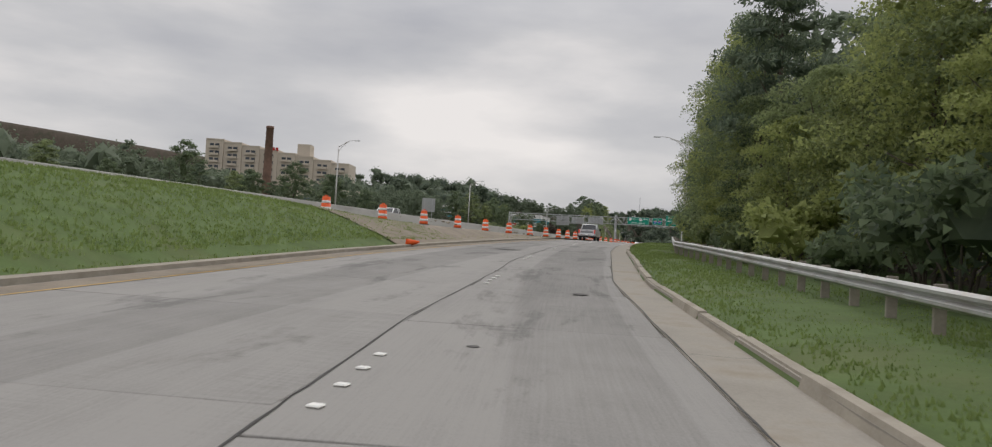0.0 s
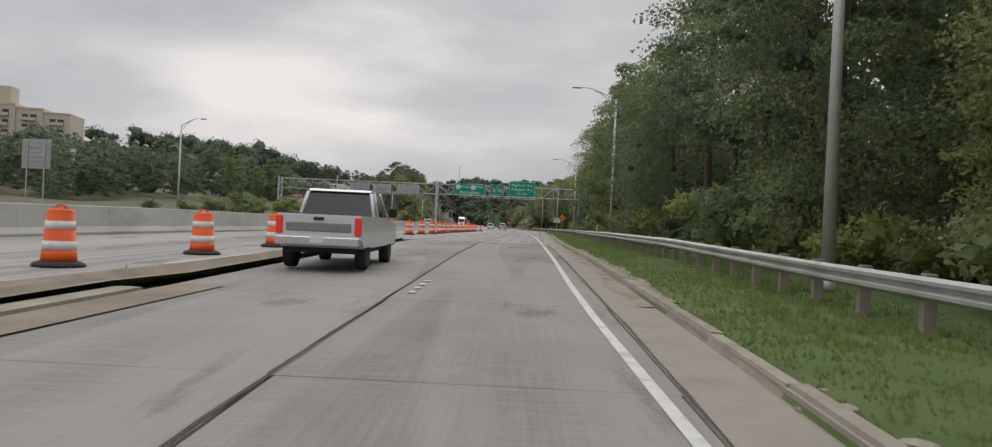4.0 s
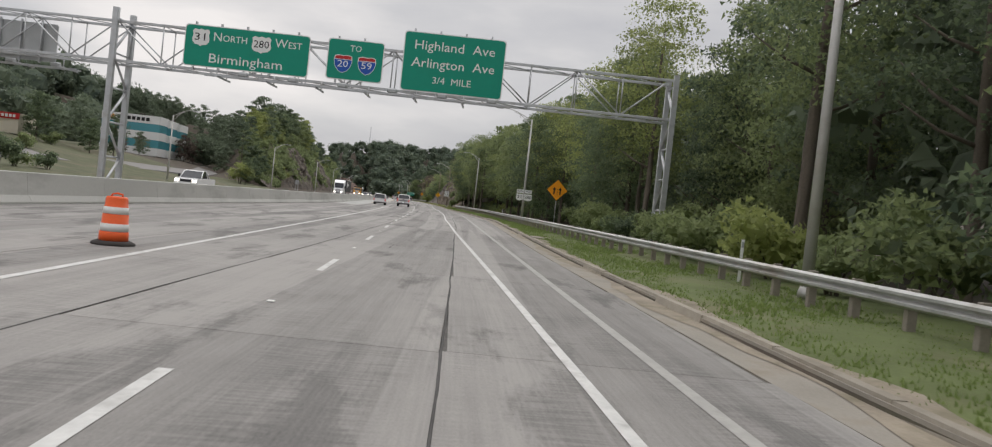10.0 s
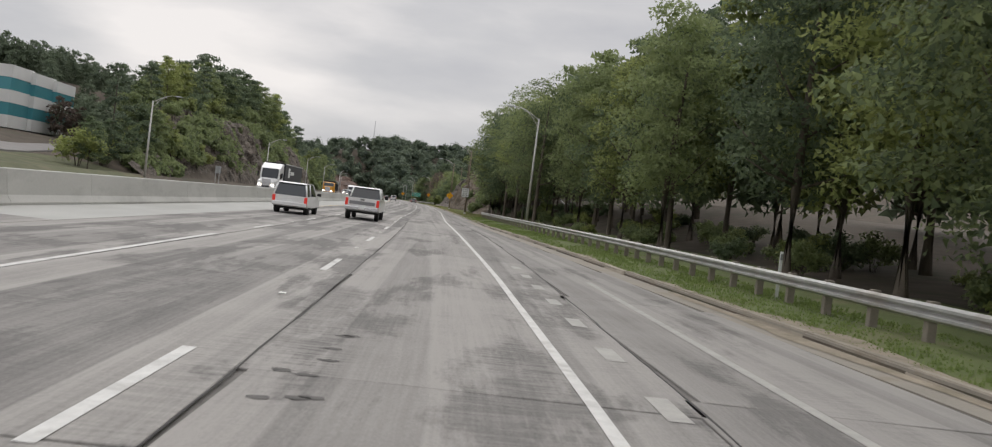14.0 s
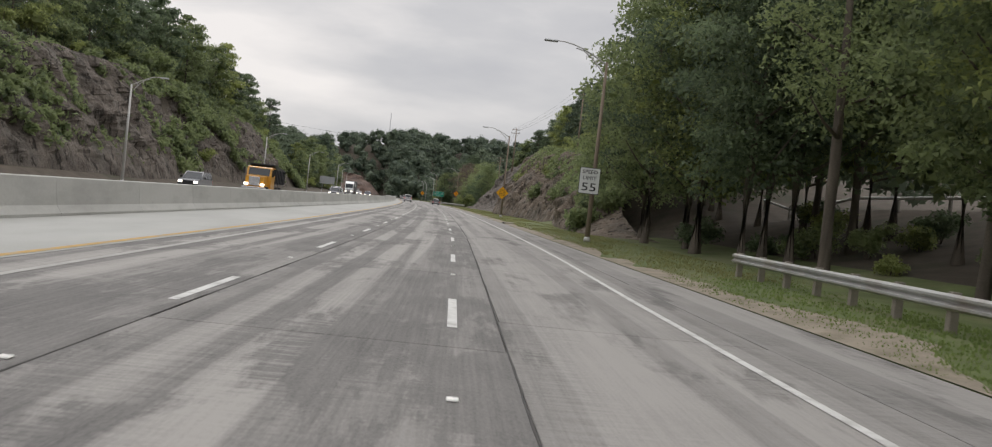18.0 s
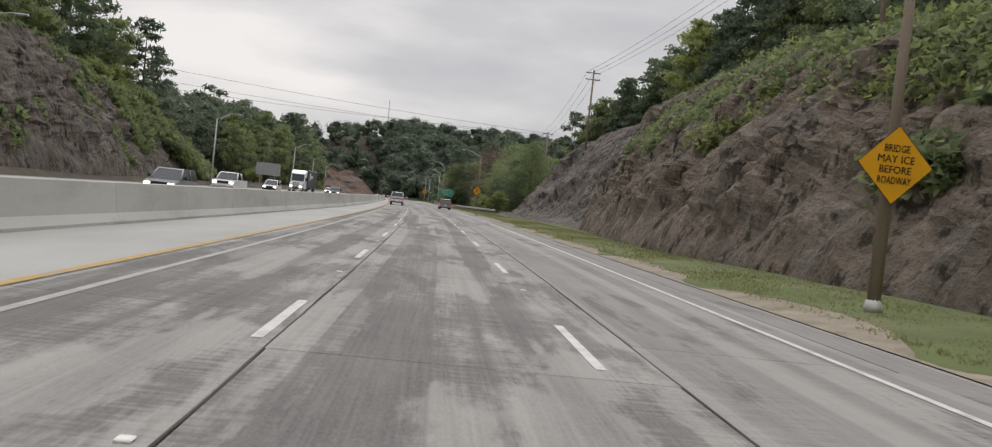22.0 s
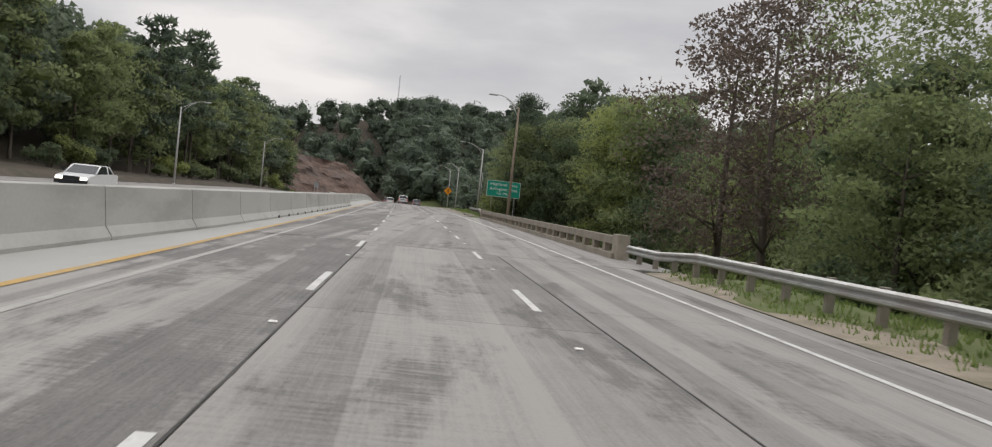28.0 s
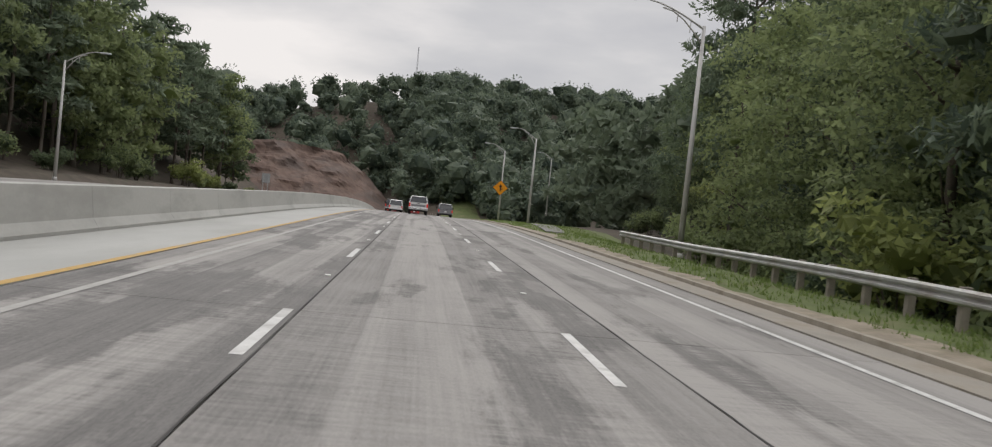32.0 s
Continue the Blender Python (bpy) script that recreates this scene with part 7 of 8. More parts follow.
def hotel():
    zb = ground_z(104, -145)
    t = root("hotel", at(104.7, -139.5, zb, turn=-78), "beige multi-storey hotel with recessed balconies", "hotel")
    top = 31.5 - zb
    # long wing of stepped bays running away to the left
    for i in range(8):
        bm = bmesh.new()
        y = -4.0 - i * 8.2
        x = -8 + i * 0.6
        h = top + i * 1.1
        box(bm, (x, y, h / 2), (16, 8.15, h))
        part("wall", bm, M_STUCCO, t)
        bm = bmesh.new()
        box(bm, (x, y, h + 0.3), (16.3, 8.1, 0.6))
        part("parapet", bm, M_STUCCO, t)
        for f in range(7):
            z = h - 2.6 - f * 3.3
            if z < 1:
                break
            bm = bmesh.new()
            box(bm, (x + 8.02, y, z), (0.12, 4.4, 2.0))
            w = part("window", bm, M_GLASS, t)
            bm = bmesh.new()
            box(bm, (x + 8.05, y, z), (0.16, 0.5, 2.1))
            part("mullion", bm, M_STUCCO, w)
            bm = bmesh.new()
            box(bm, (x + 8.5, y, z - 1.0), (1.0, 4.6, 0.22))
            box(bm, (x + 8.95, y, z - 0.5), (0.08, 4.6, 0.8))
            part("balcony", bm, M_STUCCO, t)
    bm = bmesh.new()
    box(bm, (-6, -22, top + 5.2), (7, 6, 7))
    part("lift_tower", bm, M_STUCCO, t)
    bm = bmesh.new()
    for i in range(4):
        box(bm, (2.6, -33 - i * 1.6, top + 5.2), (0.3, 1.2, 1.4))
    part("roof_sign", bm, M_SIGNRED, t, "red block letters on the roof edge")


def bank():
    zb = ground_z(32, -104)
    t = root("office_building", at(34, -99.5, zb, turn=-72), "cream three-storey office building with window bands", "office building")
    h = 15.4 - zb
    bm = bmesh.new()
    box(bm, (-9, -13, h / 2), (18, 26, h))
    part("wall", bm, M_STUCCO2, t)
    for z in (h - 4.6, h - 10.0):
        for i in range(8):
            bm = bmesh.new()
            box(bm, (0.03, -2.3 - i * 3.05, z), (0.1, 2.8, 2.0))
            part("window", bm, M_BLUEGLASS, t)
            bm = bmesh.new()
            box(bm, (-2 - i * 1.9, 0.03, z), (1.75, 0.1, 2.0))
            part("window", bm, M_BLUEGLASS, t)
    for i in range(9):
        bm = bmesh.new()
        box(bm, (0.06, -4 - i * 0.9, h - 1.5), (0.1, 0.6, 0.5))
        part("sign_bar", bm, M_SIGNBLACK, t, "dark lettering bar")


def teal_office(s, u, turn, w, d, h, label, letters=True):
    zb = ground_z(s, u)
    t = root("office_building", at(s, u, zb, turn), label, "office building")
    for k, (x0, y0) in enumerate(((0, 0), (0.8, 7.0), (1.6, 14.0))):
        hh = h - k * 0.35
        ww = w - 2
        bands = 5
        for i in range(bands):
            bm = bmesh.new()
            z0, z1 = hh * i / bands, hh * (i + 1) / bands
            mat = M_WHITEWALL if i % 2 == 0 else M_TEAL
            g = 0.0 if i % 2 == 0 else 0.12
            box(bm, (-ww / 2 + x0 - 0.0, y0 + d / 2, (z0 + z1) / 2), (ww - g, d - g, z1 - z0 - 0.003))
            part("wall_band" if i % 2 == 0 else "window_band", bm, mat, t)
    if letters:
        for i in range(7):
            bm = bmesh.new()
            box(bm, (-w * 0.62 + i * 1.25, -0.03, h * 0.9), (0.9, 0.08, 0.95))
            part("sign_bar", bm, M_SIGNBLACK, t, "black lettering bar")
        bm = bmesh.new()
        lathe(bm, [(0.6, 0), (0.6, 0.1)], 14)
        bmesh.ops.rotate(bm, matrix=Matrix.Rotation(radians(90), 3, "X"), verts=bm.verts)
        bmesh.ops.translate(bm, vec=(-w * 0.62 - 1.8, 0.02, h * 0.9), verts=bm.verts)
        part("emblem", bm, M_SIGNORANGE, t, "round gold emblem")


hotel()
bank()
teal_office(187, -62.8, 0, 17.5, 8, 16.2 - ground_z(187, -62.8), "white office building with teal glazing bands")
teal_office(196, -109, 6, 26, 12, 19.5 - ground_z(196, -109), "pale office block with teal bands on the hill", letters=False)


def chimney():
    zb = ground_z(-20, -110)
    t = root("chimney", at(-20, -110, zb), "old round brown brick smokestack", "chimney")
    h = 30.9 - zb
    bm = bmesh.new()
    lathe(bm, [(1.35, -0.5), (1.25, h * 0.5), (1.1, h - 0.8), (1.22, h - 0.75), (1.2, h - 0.1), (0.9, h)], 20)
    part("shaft", bm, M_BRICK, t)


chimney()


def radio_tower():
    t = root("radio_tower", at(860, 6.6, ground_z(860, 6.6)), "thin lattice radio mast on the hill", "radio mast")
    h = 74 - ground_z(860, 6.6)
    bm = bmesh.new()
    for k in range(3):
        a = 2 * math.pi * k / 3
        tube(bm, (0.7 * math.cos(a), 0.7 * math.sin(a), 0), (0.2 * math.cos(a), 0.2 * math.sin(a), h), 0.12, n=5)
    for i in range(16):
        z = h * i / 16
        r = 0.7 - 0.5 * i / 16
        for k in range(3):
            a, b = 2 * math.pi * k / 3, 2 * math.pi * (k + 1) / 3
            tube(bm, (r * math.cos(a), r * math.sin(a), z), (r * math.cos(b), r * math.sin(b), z + h / 16), 0.06, n=4)
    part("mast", bm, M_STEEL, t)


radio_tower()


def small_shop():
    zb = ground_z(95, -60)
    t = root("bank_kiosk", at(96, -60, zb), "small cream bank building with a red sign", "building")
    bm = bmesh.new()
    box(bm, (0, 3, 1.7), (5, 6, 3.4))
    part("wall", bm, M_STUCCO2, t)
    bm = bmesh.new()
    box(bm, (0, -0.05, 2.9), (5.2, 0.2, 1.0))
    sg = part("sign_band", bm, M_SIGNRED, t)
    for i in range(7):
        bm = bmesh.new()
        box(bm, (-1.8 + i * 0.6, -0.17, 2.9), (0.4, 0.04, 0.5))
        part("sign_bar", bm, M_SIGNWHITE, sg)


small_shop()


def pylon_sign():
    s, u = 98.3, -101.8
    zb = ground_z(s, u)
    t = root("pylon_sign", at(s, u, zb, turn=-25), "cream shop sign with a rounded top on a dark base", "sign")
    bm = bmesh.new()
    box(bm, (0, 0, (7.4 - zb) / 2), (3.9, 1.0, 7.4 - zb), bevel=0.05)
    part("base", bm, M_BRICK, t)
    bm = bmesh.new()
    top = 11.6 - zb
    lo = 7.4 - zb
    prism(bm, [(-2.4, lo), (2.4, lo), (2.4, top - 0.9), (1.6, top - 0.25), (0, top), (-1.6, top - 0.25), (-2.4, top - 0.9)], -0.6, 0.6)
    panel_ = part("panel", bm, M_STUCCO2, t)
    for i in range(3):
        bm = bmesh.new()
        box(bm, (-1.1 + i * 1.1, -0.62, lo + 1.1), (0.8, 0.05, 0.5))
        part("sign_bar", bm, M_SIGNBLACK, panel_, "dark lettering bar")


pylon_sign()


def side_road():
    """Narrow road that follows the slope, edge by edge."""
    bm = bmesh.new()
    rows = []
    for i in range(41):
        v = 40 + 4.0 * i
        a, b = -44 - max(0, v - 150) * 0.2, -37.5 - max(0, v - 150) * 0.25
        us = [a + (b - a) * q / 4 for q in range(5)]
        rows.append([bm.verts.new(P(v, u, ground_z(v, u) + 0.12)) for u in us] + [bm.verts.new(P(v, u, ground_z(v, u) - 0.35)) for u in us[::-1]])
    for r, q in zip(rows, rows[1:]):
        for k in range(10):
            bm.faces.new((r[k], r[(k + 1) % 10], q[(k + 1) % 10], q[k]))
    bm.faces.new(rows[0])
    bm.faces.new(rows[-1][::-1])
    bmesh.ops.recalc_face_normals(bm, faces=bm.faces)
    tagged(link("side_road", bm, M_ROAD2), "grey side road climbing past the offices", "road", kind="structure")


side_road()


# ------------------------------------------------------------ vehicles
def car_paint(name, colour, rough=0.3, metal=0.0):
    m = material(name, colour, rough, metal, var=0.05, scale=2, fine=9, bump=0.0, stain=tuple(c * 0.75 for c in colour), stain_scale=1.2, stain_amount=0.25, local=True, spec=0.5)
    m.node_tree.nodes["Principled BSDF"].inputs["Coat Weight"].default_value = 0.4
    return m


M_SILVER = car_paint("silver_white_car_paint", (0.62, 0.63, 0.64))
M_CARWHITE = car_paint("white_car_paint", (0.72, 0.72, 0.71))
M_CARBLACK = car_paint("dark_car_paint", (0.03, 0.03, 0.034))
M_CARRED = car_paint("dark_red_car_paint", (0.22, 0.02, 0.02))
M_CARBLUE = car_paint("dark_blue_car_paint", (0.03, 0.05, 0.10))
M_CARGREY = car_paint("grey_car_paint", (0.22, 0.22, 0.23))
M_TRUCKYELLOW = car_paint("orange_yellow_truck_paint", (0.62, 0.30, 0.03))
M_TRIM = material("black_plastic_trim", (0.025, 0.025, 0.026), 0.6, var=0.1, bump=0.05, local=True)
M_CHROME = material("bright_metal_trim", (0.65, 0.65, 0.66), 0.25, 0.9, var=0.05, bump=0, local=True)
M_TAIL = glowing("lit_tail_lamp", (0.55, 0.03, 0.02), 0.3)
M_HEAD = glowing("lit_head_lamp", (1.0, 0.93, 0.8), 3.0)
M_TYRE = material("tyre_rubber", (0.03, 0.03, 0.03), 0.9, var=0.15, scale=6, local=True)
M_CARGLASS = material("tinted_car_glass", (0.02, 0.024, 0.028), 0.08, 0.0, var=0.02, bump=0, spec=0.8, local=True)
M_TRAILER = material("dark_trailer_side", (0.05, 0.05, 0.055), 0.5, var=0.1, scale=0.5, local=True)


def side_body(bm, prof, w, z0=9.0, inset=0.0):
    """A side outline of (y, z) drawn across the width; above z0 it leans in."""
    a = [bm.verts.new((-w / 2, y, z)) for y, z in prof]
    b = [bm.verts.new((w / 2, y, z)) for y, z in prof]
    n = len(prof)
    fs = [bm.faces.new(a), bm.faces.new(b[::-1])]
    for i in range(n):
        j = (i + 1) % n
        fs.append(bm.faces.new((a[j], a[i], b[i], b[j])))
    for v in a + b:
        if v.co.z > z0:
            v.co.x *= 1 - inset * (v.co.z - z0)
    bmesh.ops.recalc_face_normals(bm, faces=fs)
    es = [e for e in bm.edges]
    bmesh.ops.bevel(bm, geom=es, offset=0.035, segments=2, affect="EDGES")


def wheel(parent, x, y, r, w=0.25):
    bm = bmesh.new()
    lathe(bm, [(r * 0.62, -w / 2), (r * 0.95, -w / 2), (r, -w / 2 + 0.04), (r, w / 2 - 0.04), (r * 0.95, w / 2), (r * 0.62, w / 2)], 20)
    m = Matrix.Translation((x, y, r)) @ Matrix.Rotation(radians(90), 4, "Y")
    bmesh.ops.transform(bm, matrix=m, verts=bm.verts)
    t = part("wheel", bm, M_TYRE, parent)
    bm = bmesh.new()
    lathe(bm, [(r * 0.6, -w / 2 + 0.03), (r * 0.6, w / 2 - 0.02), (r * 0.3, w / 2 - 0.05), (r * 0.14, w / 2 - 0.01)], 14)
    bmesh.ops.transform(bm, matrix=m, verts=bm.verts)
    part("rim", bm, M_CHROME, t, "bright metal wheel rim")


def simple(parent, name, c, size, mat, label="", bevel=0.02):
    bm = bmesh.new()
    box(bm, c, size, bevel=bevel)
    return part(name, bm, mat, parent, label)


def vehicle(kind, m, paint_mat, label, name="car", lights_on=True, group="vehicles on the highway"):
    t = root(name, m, label, "pickup" if kind == "pickup" else "car", group)
    if kind == "pickup":
        L, W, r, zb, belt, top = 6.0, 2.0, 0.42, 0.52, 1.30, 1.97
        prof = [(-3.0, 0.72), (-3.0, 1.30), (0.95, 1.30), (1.5, 1.27), (2.75, 1.20), (3.0, 1.05), (3.02, 0.6), (2.6, zb), (-2.6, zb)]
        cab = [(-0.95, belt - 0.02), (-0.72, top - 0.08), (-0.6, top), (0.55, top), (0.72, top - 0.05), (1.5, belt - 0.02)]
        roof = [(-0.78, top - 0.06), (-0.6, top + 0.01), (0.55, top + 0.01), (0.76, top - 0.06)]
        ax = (-1.95, 1.85)
    elif kind == "suv":
        L, W, r, zb, belt, top = 4.8, 1.9, 0.36, 0.38, 1.02, 1.72
        prof = [(-2.38, 0.5), (-2.4, 1.0), (0.9, 1.04), (2.1, 0.92), (2.38, 0.75), (2.4, 0.48), (2.1, zb), (-2.1, zb)]
        cab = [(-2.36, belt - 0.03), (-2.08, top - 0.1), (-1.9, top), (0.2, top - 0.01), (0.4, top - 0.06), (1.25, belt - 0.02)]
        roof = [(-2.14, top - 0.06), (-1.9, top + 0.01), (0.2, top), (0.44, top - 0.07)]
        ax = (-1.45, 1.5)
    else:
        L, W, r, zb, belt, top = 4.7, 1.82, 0.33, 0.32, 0.92, 1.44
        prof = [(-2.32, 0.45), (-2.35, 0.95), (-1.6, 1.0), (1.0, 0.93), (2.05, 0.78), (2.33, 0.65), (2.35, 0.4), (2.0, zb), (-2.0, zb)]
        cab = [(-1.75, belt), (-1.05, top - 0.04), (-0.8, top), (0.1, top), (0.3, top - 0.05), (1.15, belt - 0.02)]
        roof = [(-1.1, top - 0.07), (-0.8, top + 0.01), (0.1, top + 0.01), (0.34, top - 0.06)]
        ax = (-1.35, 1.4)
    bm = bmesh.new()
    side_body(bm, prof, W)
    part("body", bm, paint_mat, t)
    bm = bmesh.new()
    side_body(bm, cab, W - 0.1, belt, 0.22)
    part("glasshouse", bm, M_CARGLASS, t, "dark tinted glass")
    bm = bmesh.new()
    side_body(bm, roof, (W - 0.1) * (1 - 0.22 * (top - belt - 0.06)) + 0.03)
    part("roof", bm, paint_mat, t)
    k = 1 - 0.22 * (top - belt)
    for sx in (-1, 1):
        for a, b in ((cab[0], cab[1]), (cab[-1], cab[-2]), ((cab[0][0] * 0.45, belt), (cab[0][0] * 0.45 + 0.1, top - 0.03))):
            bm = bmesh.new()
            tube(bm, (sx * (W / 2 - 0.055), a[0], a[1]), (sx * (W / 2 - 0.055) * k, b[0], b[1]), 0.05, n=6)
            part("pillar", bm, paint_mat, t)
        for y in ax:
            wheel(t, sx * (W / 2 - 0.14), y, r)
        tl = (0.16, 0.06, 0.42) if kind != "sedan" else (0.36, 0.06, 0.16)
        simple(t, "tail_light", (sx * (W / 2 - tl[0] / 2 - 0.01), -L / 2 - 0.005, belt - 0.26), tl, M_TAIL, "red tail light")
        simple(t, "headlight", (sx * (W / 2 - 0.25), L / 2 - 0.02, belt - 0.32), (0.36, 0.12, 0.2), M_HEAD if lights_on else M_CHROME, "clear headlight")
        simple(t, "mirror", (sx * (W / 2 + 0.14), cab[-1][0] - 0.35, belt + 0.14), (0.22, 0.1, 0.24 if kind == "pickup" else 0.15), M_TRIM, "black door mirror")
    simple(t, "rear_bumper", (0, -L / 2 - 0.06, zb + 0.16), (W - 0.06, 0.16, 0.2), M_CHROME if kind == "pickup" else paint_mat)
    simple(t, "front_bumper", (0, L / 2 + 0.02, zb + 0.1), (W - 0.06, 0.14, 0.24), M_TRIM if kind != "pickup" else M_CHROME)
    simple(t, "grille", (0, L / 2 + 0.005, belt - 0.3), (W * 0.5, 0.06, 0.24), M_TRIM)
    simple(t, "number_plate", (0, -L / 2 - 0.15 if kind == "pickup" else -L / 2 - 0.02, zb + (0.2 if kind == "pickup" else 0.32)), (0.31, 0.02, 0.16), M_SIGNWHITE, "pale blank plate", 0.004)
    simple(t, "underbody", (0, 0, zb - 0.02), (W - 0.35, L - 0.9, 0.22), M_TRIM)
    if kind == "pickup":
        simple(t, "bed_liner", (0, -2.0, 1.303), (W - 0.3, 1.85, 0.03), M_TRIM)
        # tailgate hollow drawn as a thin grey plate, its shade put into the colour
        simple(t, "tailgate_recess_shade", (0, -3.005, 1.0), (1.5, 0.03, 0.2), M_CARGREY)
        simple(t, "tailgate_handle", (0, -3.03, 1.2), (0.24, 0.03, 0.07), M_TRIM, "", 0.01)
    return t


def along(s, u, back=False, turn=0.0, z=None):
    zz = (pave_z(s, u) if z is None else z)
    return at(s, u, zz, (180 if back else 0) + turn)


vehicle("pickup", along(-143.0, 8.1, turn=2, z=RAMP_Z(-143)), M_SILVER, "silver-white crew-cab pickup with lit tail lights", "pickup_truck")
vehicle("pickup", along(90, 6.9), M_CARWHITE, "white pickup in the middle lane, seen from behind", "pickup_truck")
vehicle("suv", along(86, 3.3), M_CARWHITE, "white sport utility car with red tail lights")
vehicle("pickup", along(546, 7.1), M_CARWHITE, "white pickup near the crest of the road", "pickup_truck")
vehicle("suv", along(566, 10.8), M_CARGREY, "silver-grey sport utility car near the crest")
vehicle("suv", along(575, 4.2), M_CARWHITE, "white sport utility car near the crest")
vehicle("pickup", along(586, 3.4), M_CARBLACK, "black pickup beyond the crest", "pickup_truck")
vehicle("sedan", along(600, 7.0), M_CARRED, "dark red saloon beyond the crest")
vehicle("sedan", along(606, 3.2), M_CARRED, "dark red saloon beyond the crest")
vehicle("pickup", along(344, 3.7), M_CARWHITE, "white pickup on the stretch before the bridge", "pickup_truck")
vehicle("suv", along(353, 11.6), M_CARGREY, "grey sport utility car before the bridge")
# oncoming traffic
vehicle("pickup", along(-164, -9.5, True), M_CARWHITE, "white oncoming pickup behind the barrier", "pickup_truck")
vehicle("pickup", along(32, -10.5, True), M_CARWHITE, "white oncoming work pickup behind the barrier", "pickup_truck")
vehicle("suv", along(205, -15.0, True), M_CARGREY, "grey oncoming car with lit headlights")
vehicle("suv", along(270, -9.0, True), M_CARGREY, "grey oncoming sport utility car")
vehicle("pickup", along(297, -11.5, True), M_CARWHITE, "white oncoming pickup with lit headlights", "pickup_truck")
vehicle("suv", along(336, -14.0, True), M_CARWHITE, "white oncoming car with lit headlights")
vehicle("suv", along(372, -8.0, True), M_CARBLUE, "dark blue oncoming car with lit headlights")
vehicle("sedan", along(410, -12.0, True), M_CARWHITE, "white oncoming saloon with lit headlights")


def heavy_truck(m, label, dump):
    t = root("dump_truck" if dump else "semi_truck", m, label, "truck", "vehicles on the highway")
    cabm = M_TRUCKYELLOW if dump else M_CARWHITE
    zc = 1.15
    bm = bmesh.new()
    if dump:
        side_body(bm, [(2.2, 0.8), (2.2, 1.9), (0.5, 2.05), (0.5, 0.8)], 1.7)
    else:
        side_body(bm, [(2.4, 0.7), (2.35, 1.6), (0.5, 2.0), (0.4, 0.7)], 2.0)
    part("bonnet", bm, cabm, t)
    bm = bmesh.new()
    hgt = 2.85 if dump else 3.3
    side_body(bm, [(0.6, 0.8), (0.6, 2.0), (0.35, hgt - 0.1), (0.1, hgt), (-1.2, hgt + (0.0 if dump else 0.55)), (-1.2 if dump else -2.0, hgt + (0.0 if dump else 0.55)), (-1.2 if dump else -2.0, 0.8)], 2.3)
    part("cab", bm, cabm, t)
    bm = bmesh.new()
    side_body(bm, [(0.63, 2.02), (0.40, hgt - 0.15), (0.34, hgt - 0.15), (0.57, 2.02)], 1.95)
    part("windscreen", bm, M_CARGLASS, t)
    for sx in (-1, 1):
        simple(t, "side_window", (sx * 1.15, -0.15, 2.3), (0.04, 0.9, 0.65), M_CARGLASS)
        simple(t, "headlight", (sx * 0.75, 2.32 if dump else 2.4, 1.15), (0.35, 0.1, 0.22), M_HEAD, "lit headlight")
        simple(t, "mirror", (sx * 1.4, 0.5, 2.4), (0.2, 0.08, 0.6), M_TRIM)
        for y in ((1.5, -3.2, -4.5) if dump else (1.5, -3.0, -4.2, -13.2, -14.4)):
            wheel(t, sx * 1.0, y, 0.5, 0.3)
    simple(t, "bumper", (0, 2.4, 0.75), (2.2, 0.2, 0.35), M_CHROME)
    simple(t, "grille", (0, 2.3 if dump else 2.42, 1.45), (1.0, 0.08, 0.8), M_CHROME)
    simple(t, "chassis", (0, -2.0 if dump else -6.0, 0.85), (0.9, 7.0 if dump else 17, 0.3), M_TRIM)
    if dump:
        bm = bmesh.new()
        side_body(bm, [(-1.35, 1.3), (-1.35, 2.75), (-0.2, 3.05), (-0.2, 3.15), (-1.4, 3.15), (-6.0, 2.75), (-6.2, 1.3)], 2.4)
        part("dump_body", bm, M_CARBLACK, t, "dark steel dump body")
        for i in range(6):
            for sx in (-1, 1):
                simple(t, "rib", (sx * 1.23, -1.7 - i * 0.8, 2.0), (0.08, 0.12, 1.4), M_CARBLACK)
    else:
        bm = bmesh.new()
        side_body(bm, [(-2.3, 1.2), (-2.3, 4.0), (-15.8, 4.0), (-15.8, 1.2)], 2.55)
        tr = part("trailer", bm, M_TRAILER, t, "dark box trailer with pale marks")
        for sx in (-1, 1):
            simple(tr, "emblem", (sx * 1.29, -5.2, 2.9), (0.03, 1.2, 1.2), M_SIGNWHITE, "", 0.005)
            simple(tr, "lettering_bar", (sx * 1.29, -7.6, 2.9), (0.03, 2.6, 0.45), M_SIGNWHITE, "", 0.005)
            simple(tr, "edge_rail", (sx * 1.285, -9.05, 3.93), (0.03, 13.3, 0.1), M_CARWHITE, "", 0.005)
    return t


heavy_truck(along(139, -8.6, True), "white semi truck with a dark box trailer, oncoming", False)
heavy_truck(along(204, -8.8, True), "orange-yellow dump truck with a dark body, oncoming", True)
heavy_truck(along(352, -12.5, True), "white semi truck far off on the oncoming lanes", False)

# exit lane that leaves to the right past the bridge
strip("exit_road", 512, 640, lambda s: 15.6 + max(0, s - 512) * 0.11, lambda s: 17.0 + max(0, s - 512) * 0.145, lambda s: max(crest(s), ground_z(s, 16.5 + max(0, s - 512) * 0.13)), 0.06, 0.5, M_ROAD2, "narrow grey exit lane in the grass", "road")


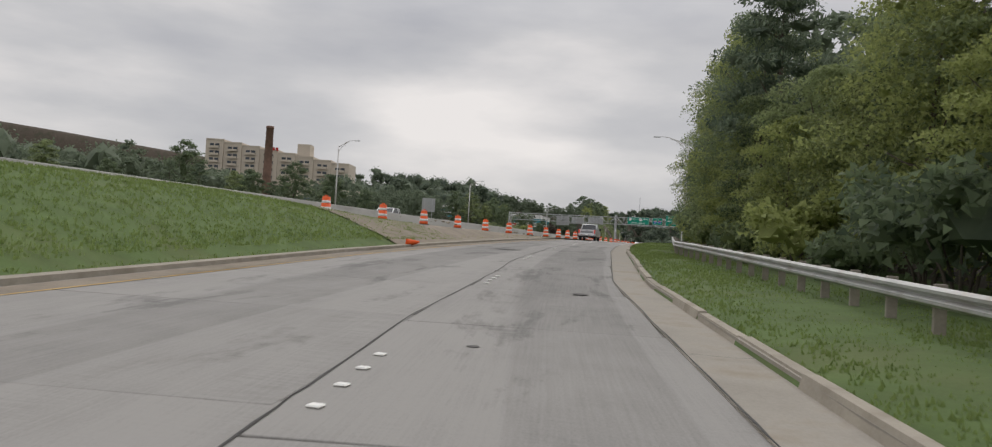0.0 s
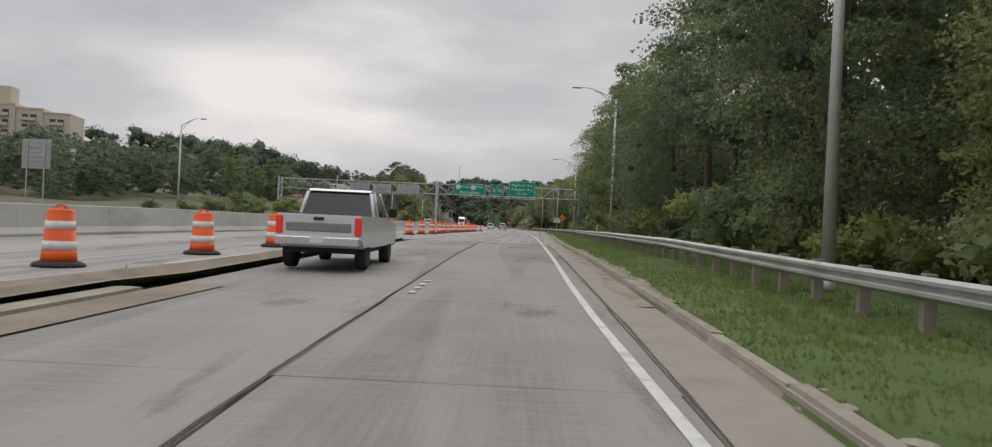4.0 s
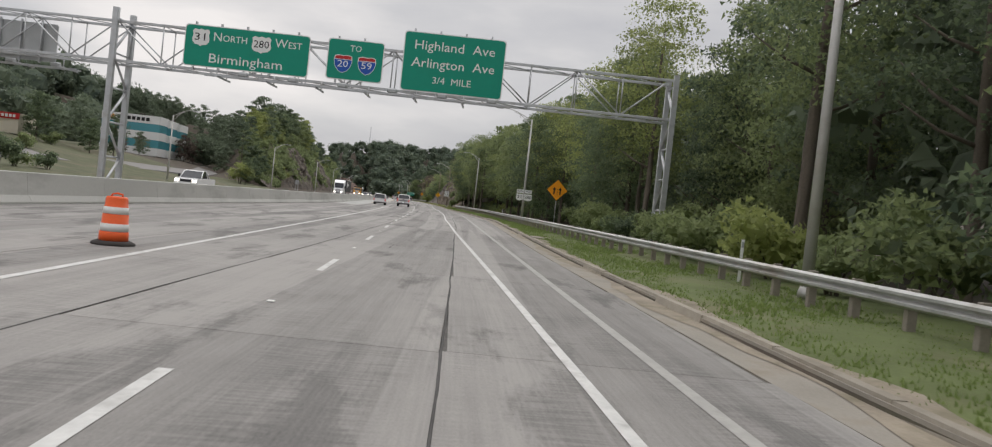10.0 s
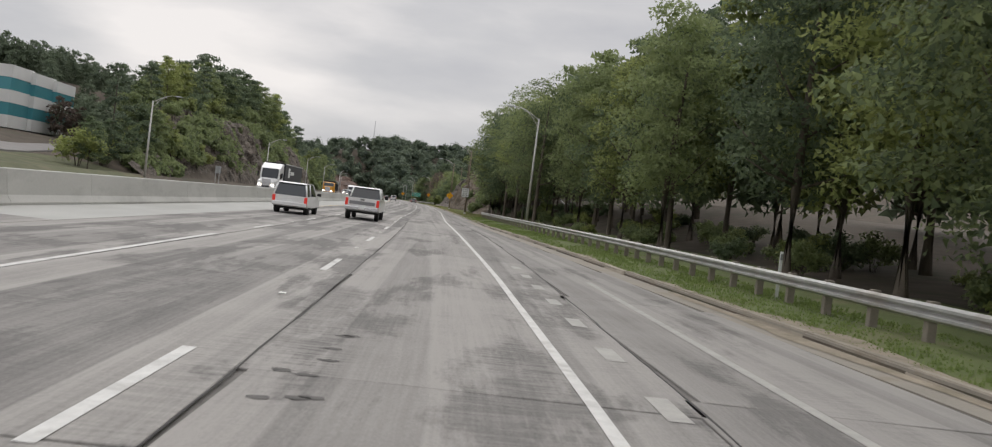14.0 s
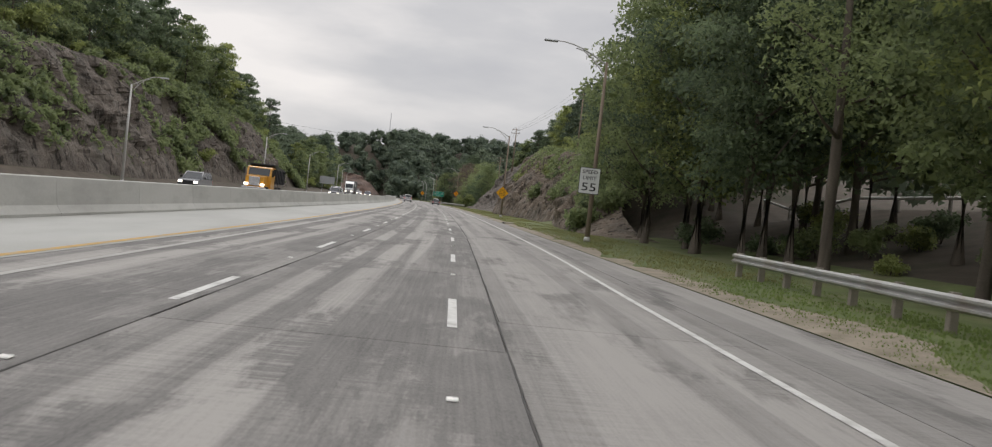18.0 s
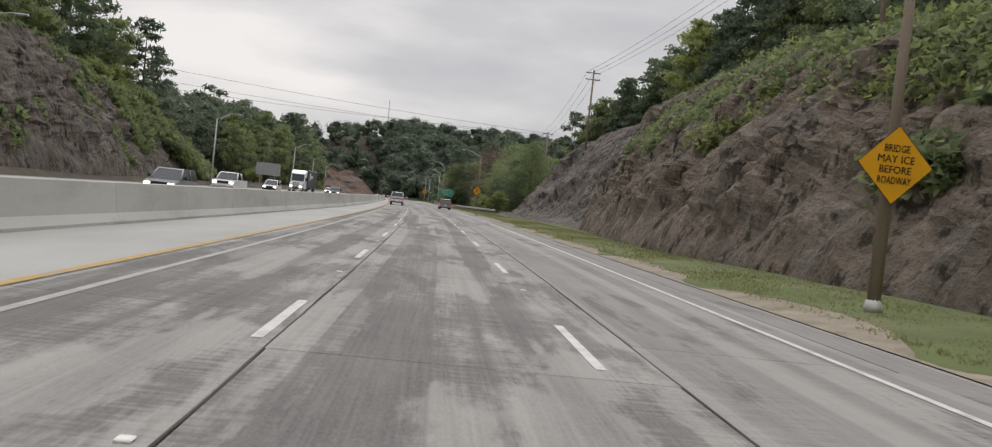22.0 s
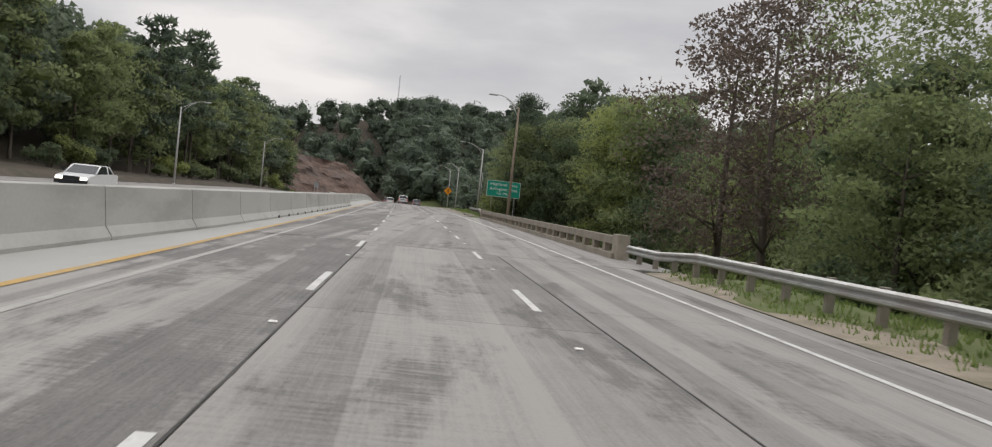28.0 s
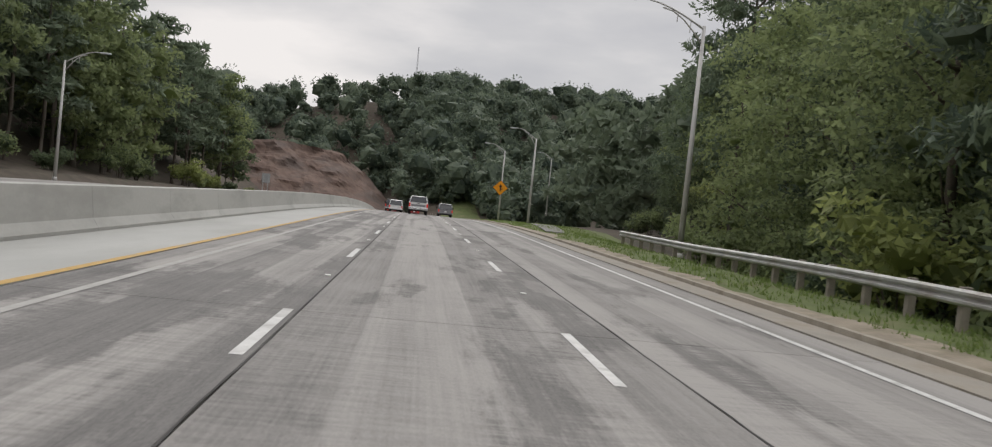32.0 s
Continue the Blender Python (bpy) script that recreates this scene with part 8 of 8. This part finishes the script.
# ------------------------------------------------------------ small roadside things
def storm_inlet(s, u):
    t = root("storm_inlet", at(s, u, crest(s)), "concrete storm drain inlet with a dark slot in the kerb", "drain inlet")
    bm = bmesh.new()
    box(bm, (0.55, 0, 0.08), (1.0, 2.4, 0.2), bevel=0.02)
    part("lintel", bm, M_KERB, t)
    # no opening is cut; a black block gives the shade of the slot
    bm = bmesh.new()
    box(bm, (0.03, 0, 0.06), (0.1, 1.9, 0.11))
    part("slot", bm, M_RUBBER_SHADE, t, "black block for the shade in the drain slot")


storm_inlet(1.2, 17.25)
storm_inlet(324, 14.35)
storm_inlet(204, 14.7)
storm_inlet(464, 14.4)

crng = random.Random(21)


def rubble(s, u, n, spread, label):
    for _ in range(n):
        bm = bmesh.new()
        bmesh.ops.create_icosphere(bm, subdivisions=1, radius=1.0)
        k = crng.uniform(0.04, 0.15)
        for v in bm.verts:
            v.co = Vector((v.co.x * k * crng.uniform(0.7, 1.3), v.co.y * k * crng.uniform(0.7, 1.5), v.co.z * k * crng.uniform(0.4, 0.7)))
        ob = link("concrete_chunk", bm, M_KERB)
        ss, uu = s + crng.uniform(-spread, spread), u + crng.uniform(-0.5, 0.5)
        ob.matrix_world = at(ss, uu, (pave_z(ss, uu) if uu < KERB(ss) else ground_z(ss, uu)) + k * 0.2, crng.uniform(0, 360))
        tagged(ob, label, "rubble", "broken kerb pieces")


rubble(-158, 15.9, 7, 1.2, "broken grey kerb chunk at the verge")
rubble(-168, 6.0, 8, 8.0, "loose broken concrete on the island")
rubble(-196, 6.9, 8, 10.0, "loose broken concrete beside the ramp")

# orange cone lying by the island kerb
t = root("traffic_cone", at(-203.0, 8.1, RAMP_Z(-203) + 0.2, 70), "flattened orange traffic cone lying by the kerb", "traffic cone")
bm = bmesh.new()
lathe(bm, [(0.19, 0.0), (0.05, 0.68), (0.03, 0.7)], 14)
bmesh.ops.rotate(bm, matrix=Matrix.Rotation(radians(84), 3, "X"), verts=bm.verts)
part("cone", bm, M_ORANGE, t)
bm = bmesh.new()
box(bm, (0, 0.02, 0.0), (0.4, 0.04, 0.4), bevel=0.01)
part("foot", bm, M_ORANGE, t)

for s_ in (-185, -100, -22, 60):
    t = root("delineator_post", at(s_, RAIL(s_) + 0.5, ground_z(s_, RAIL(s_))), "thin white delineator post behind the guardrail", "delineator")
    bm = bmesh.new()
    box(bm, (0, 0, 0.6), (0.09, 0.03, 1.3), bevel=0.008)
    part("post", bm, M_SIGNWHITE, t)
    bm = bmesh.new()
    box(bm, (0, -0.02, 1.1), (0.075, 0.012, 0.16))
    part("reflector", bm, M_SIGNBACK, t)

# guard posts and fence at the top of the bank
M_FENCE = material("weathered_fence_wood", (0.30, 0.28, 0.25), 0.9, var=0.2, scale=3)
t = root("bank_guardrail", at(128, 37, ground_z(128, 37)), "low grey rail fence along the top of the bank", "fence")
inv_ = t.matrix_world.inverted()
for i in range(14):
    s_ = 128 + i * 5.2
    bm = bmesh.new()
    box(bm, (0, 0, 0.5), (0.16, 0.16, 1.3), bevel=0.01)
    ob = part("post", bm, M_FENCE, t)
    ob.matrix_parent_inverse = inv_
    ob.matrix_basis = at(s_, 37, ground_z(s_, 37))
    if i < 13:
        a, b = P(s_, 36.85, ground_z(s_, 37) + 0.85), P(s_ + 5.2, 36.85, ground_z(s_ + 5.2, 37) + 0.85)
        bm = bmesh.new()
        tube(bm, a, b, 0.11, n=6)
        ob = part("rail", bm, M_RAIL, t)
        ob.matrix_parent_inverse = inv_
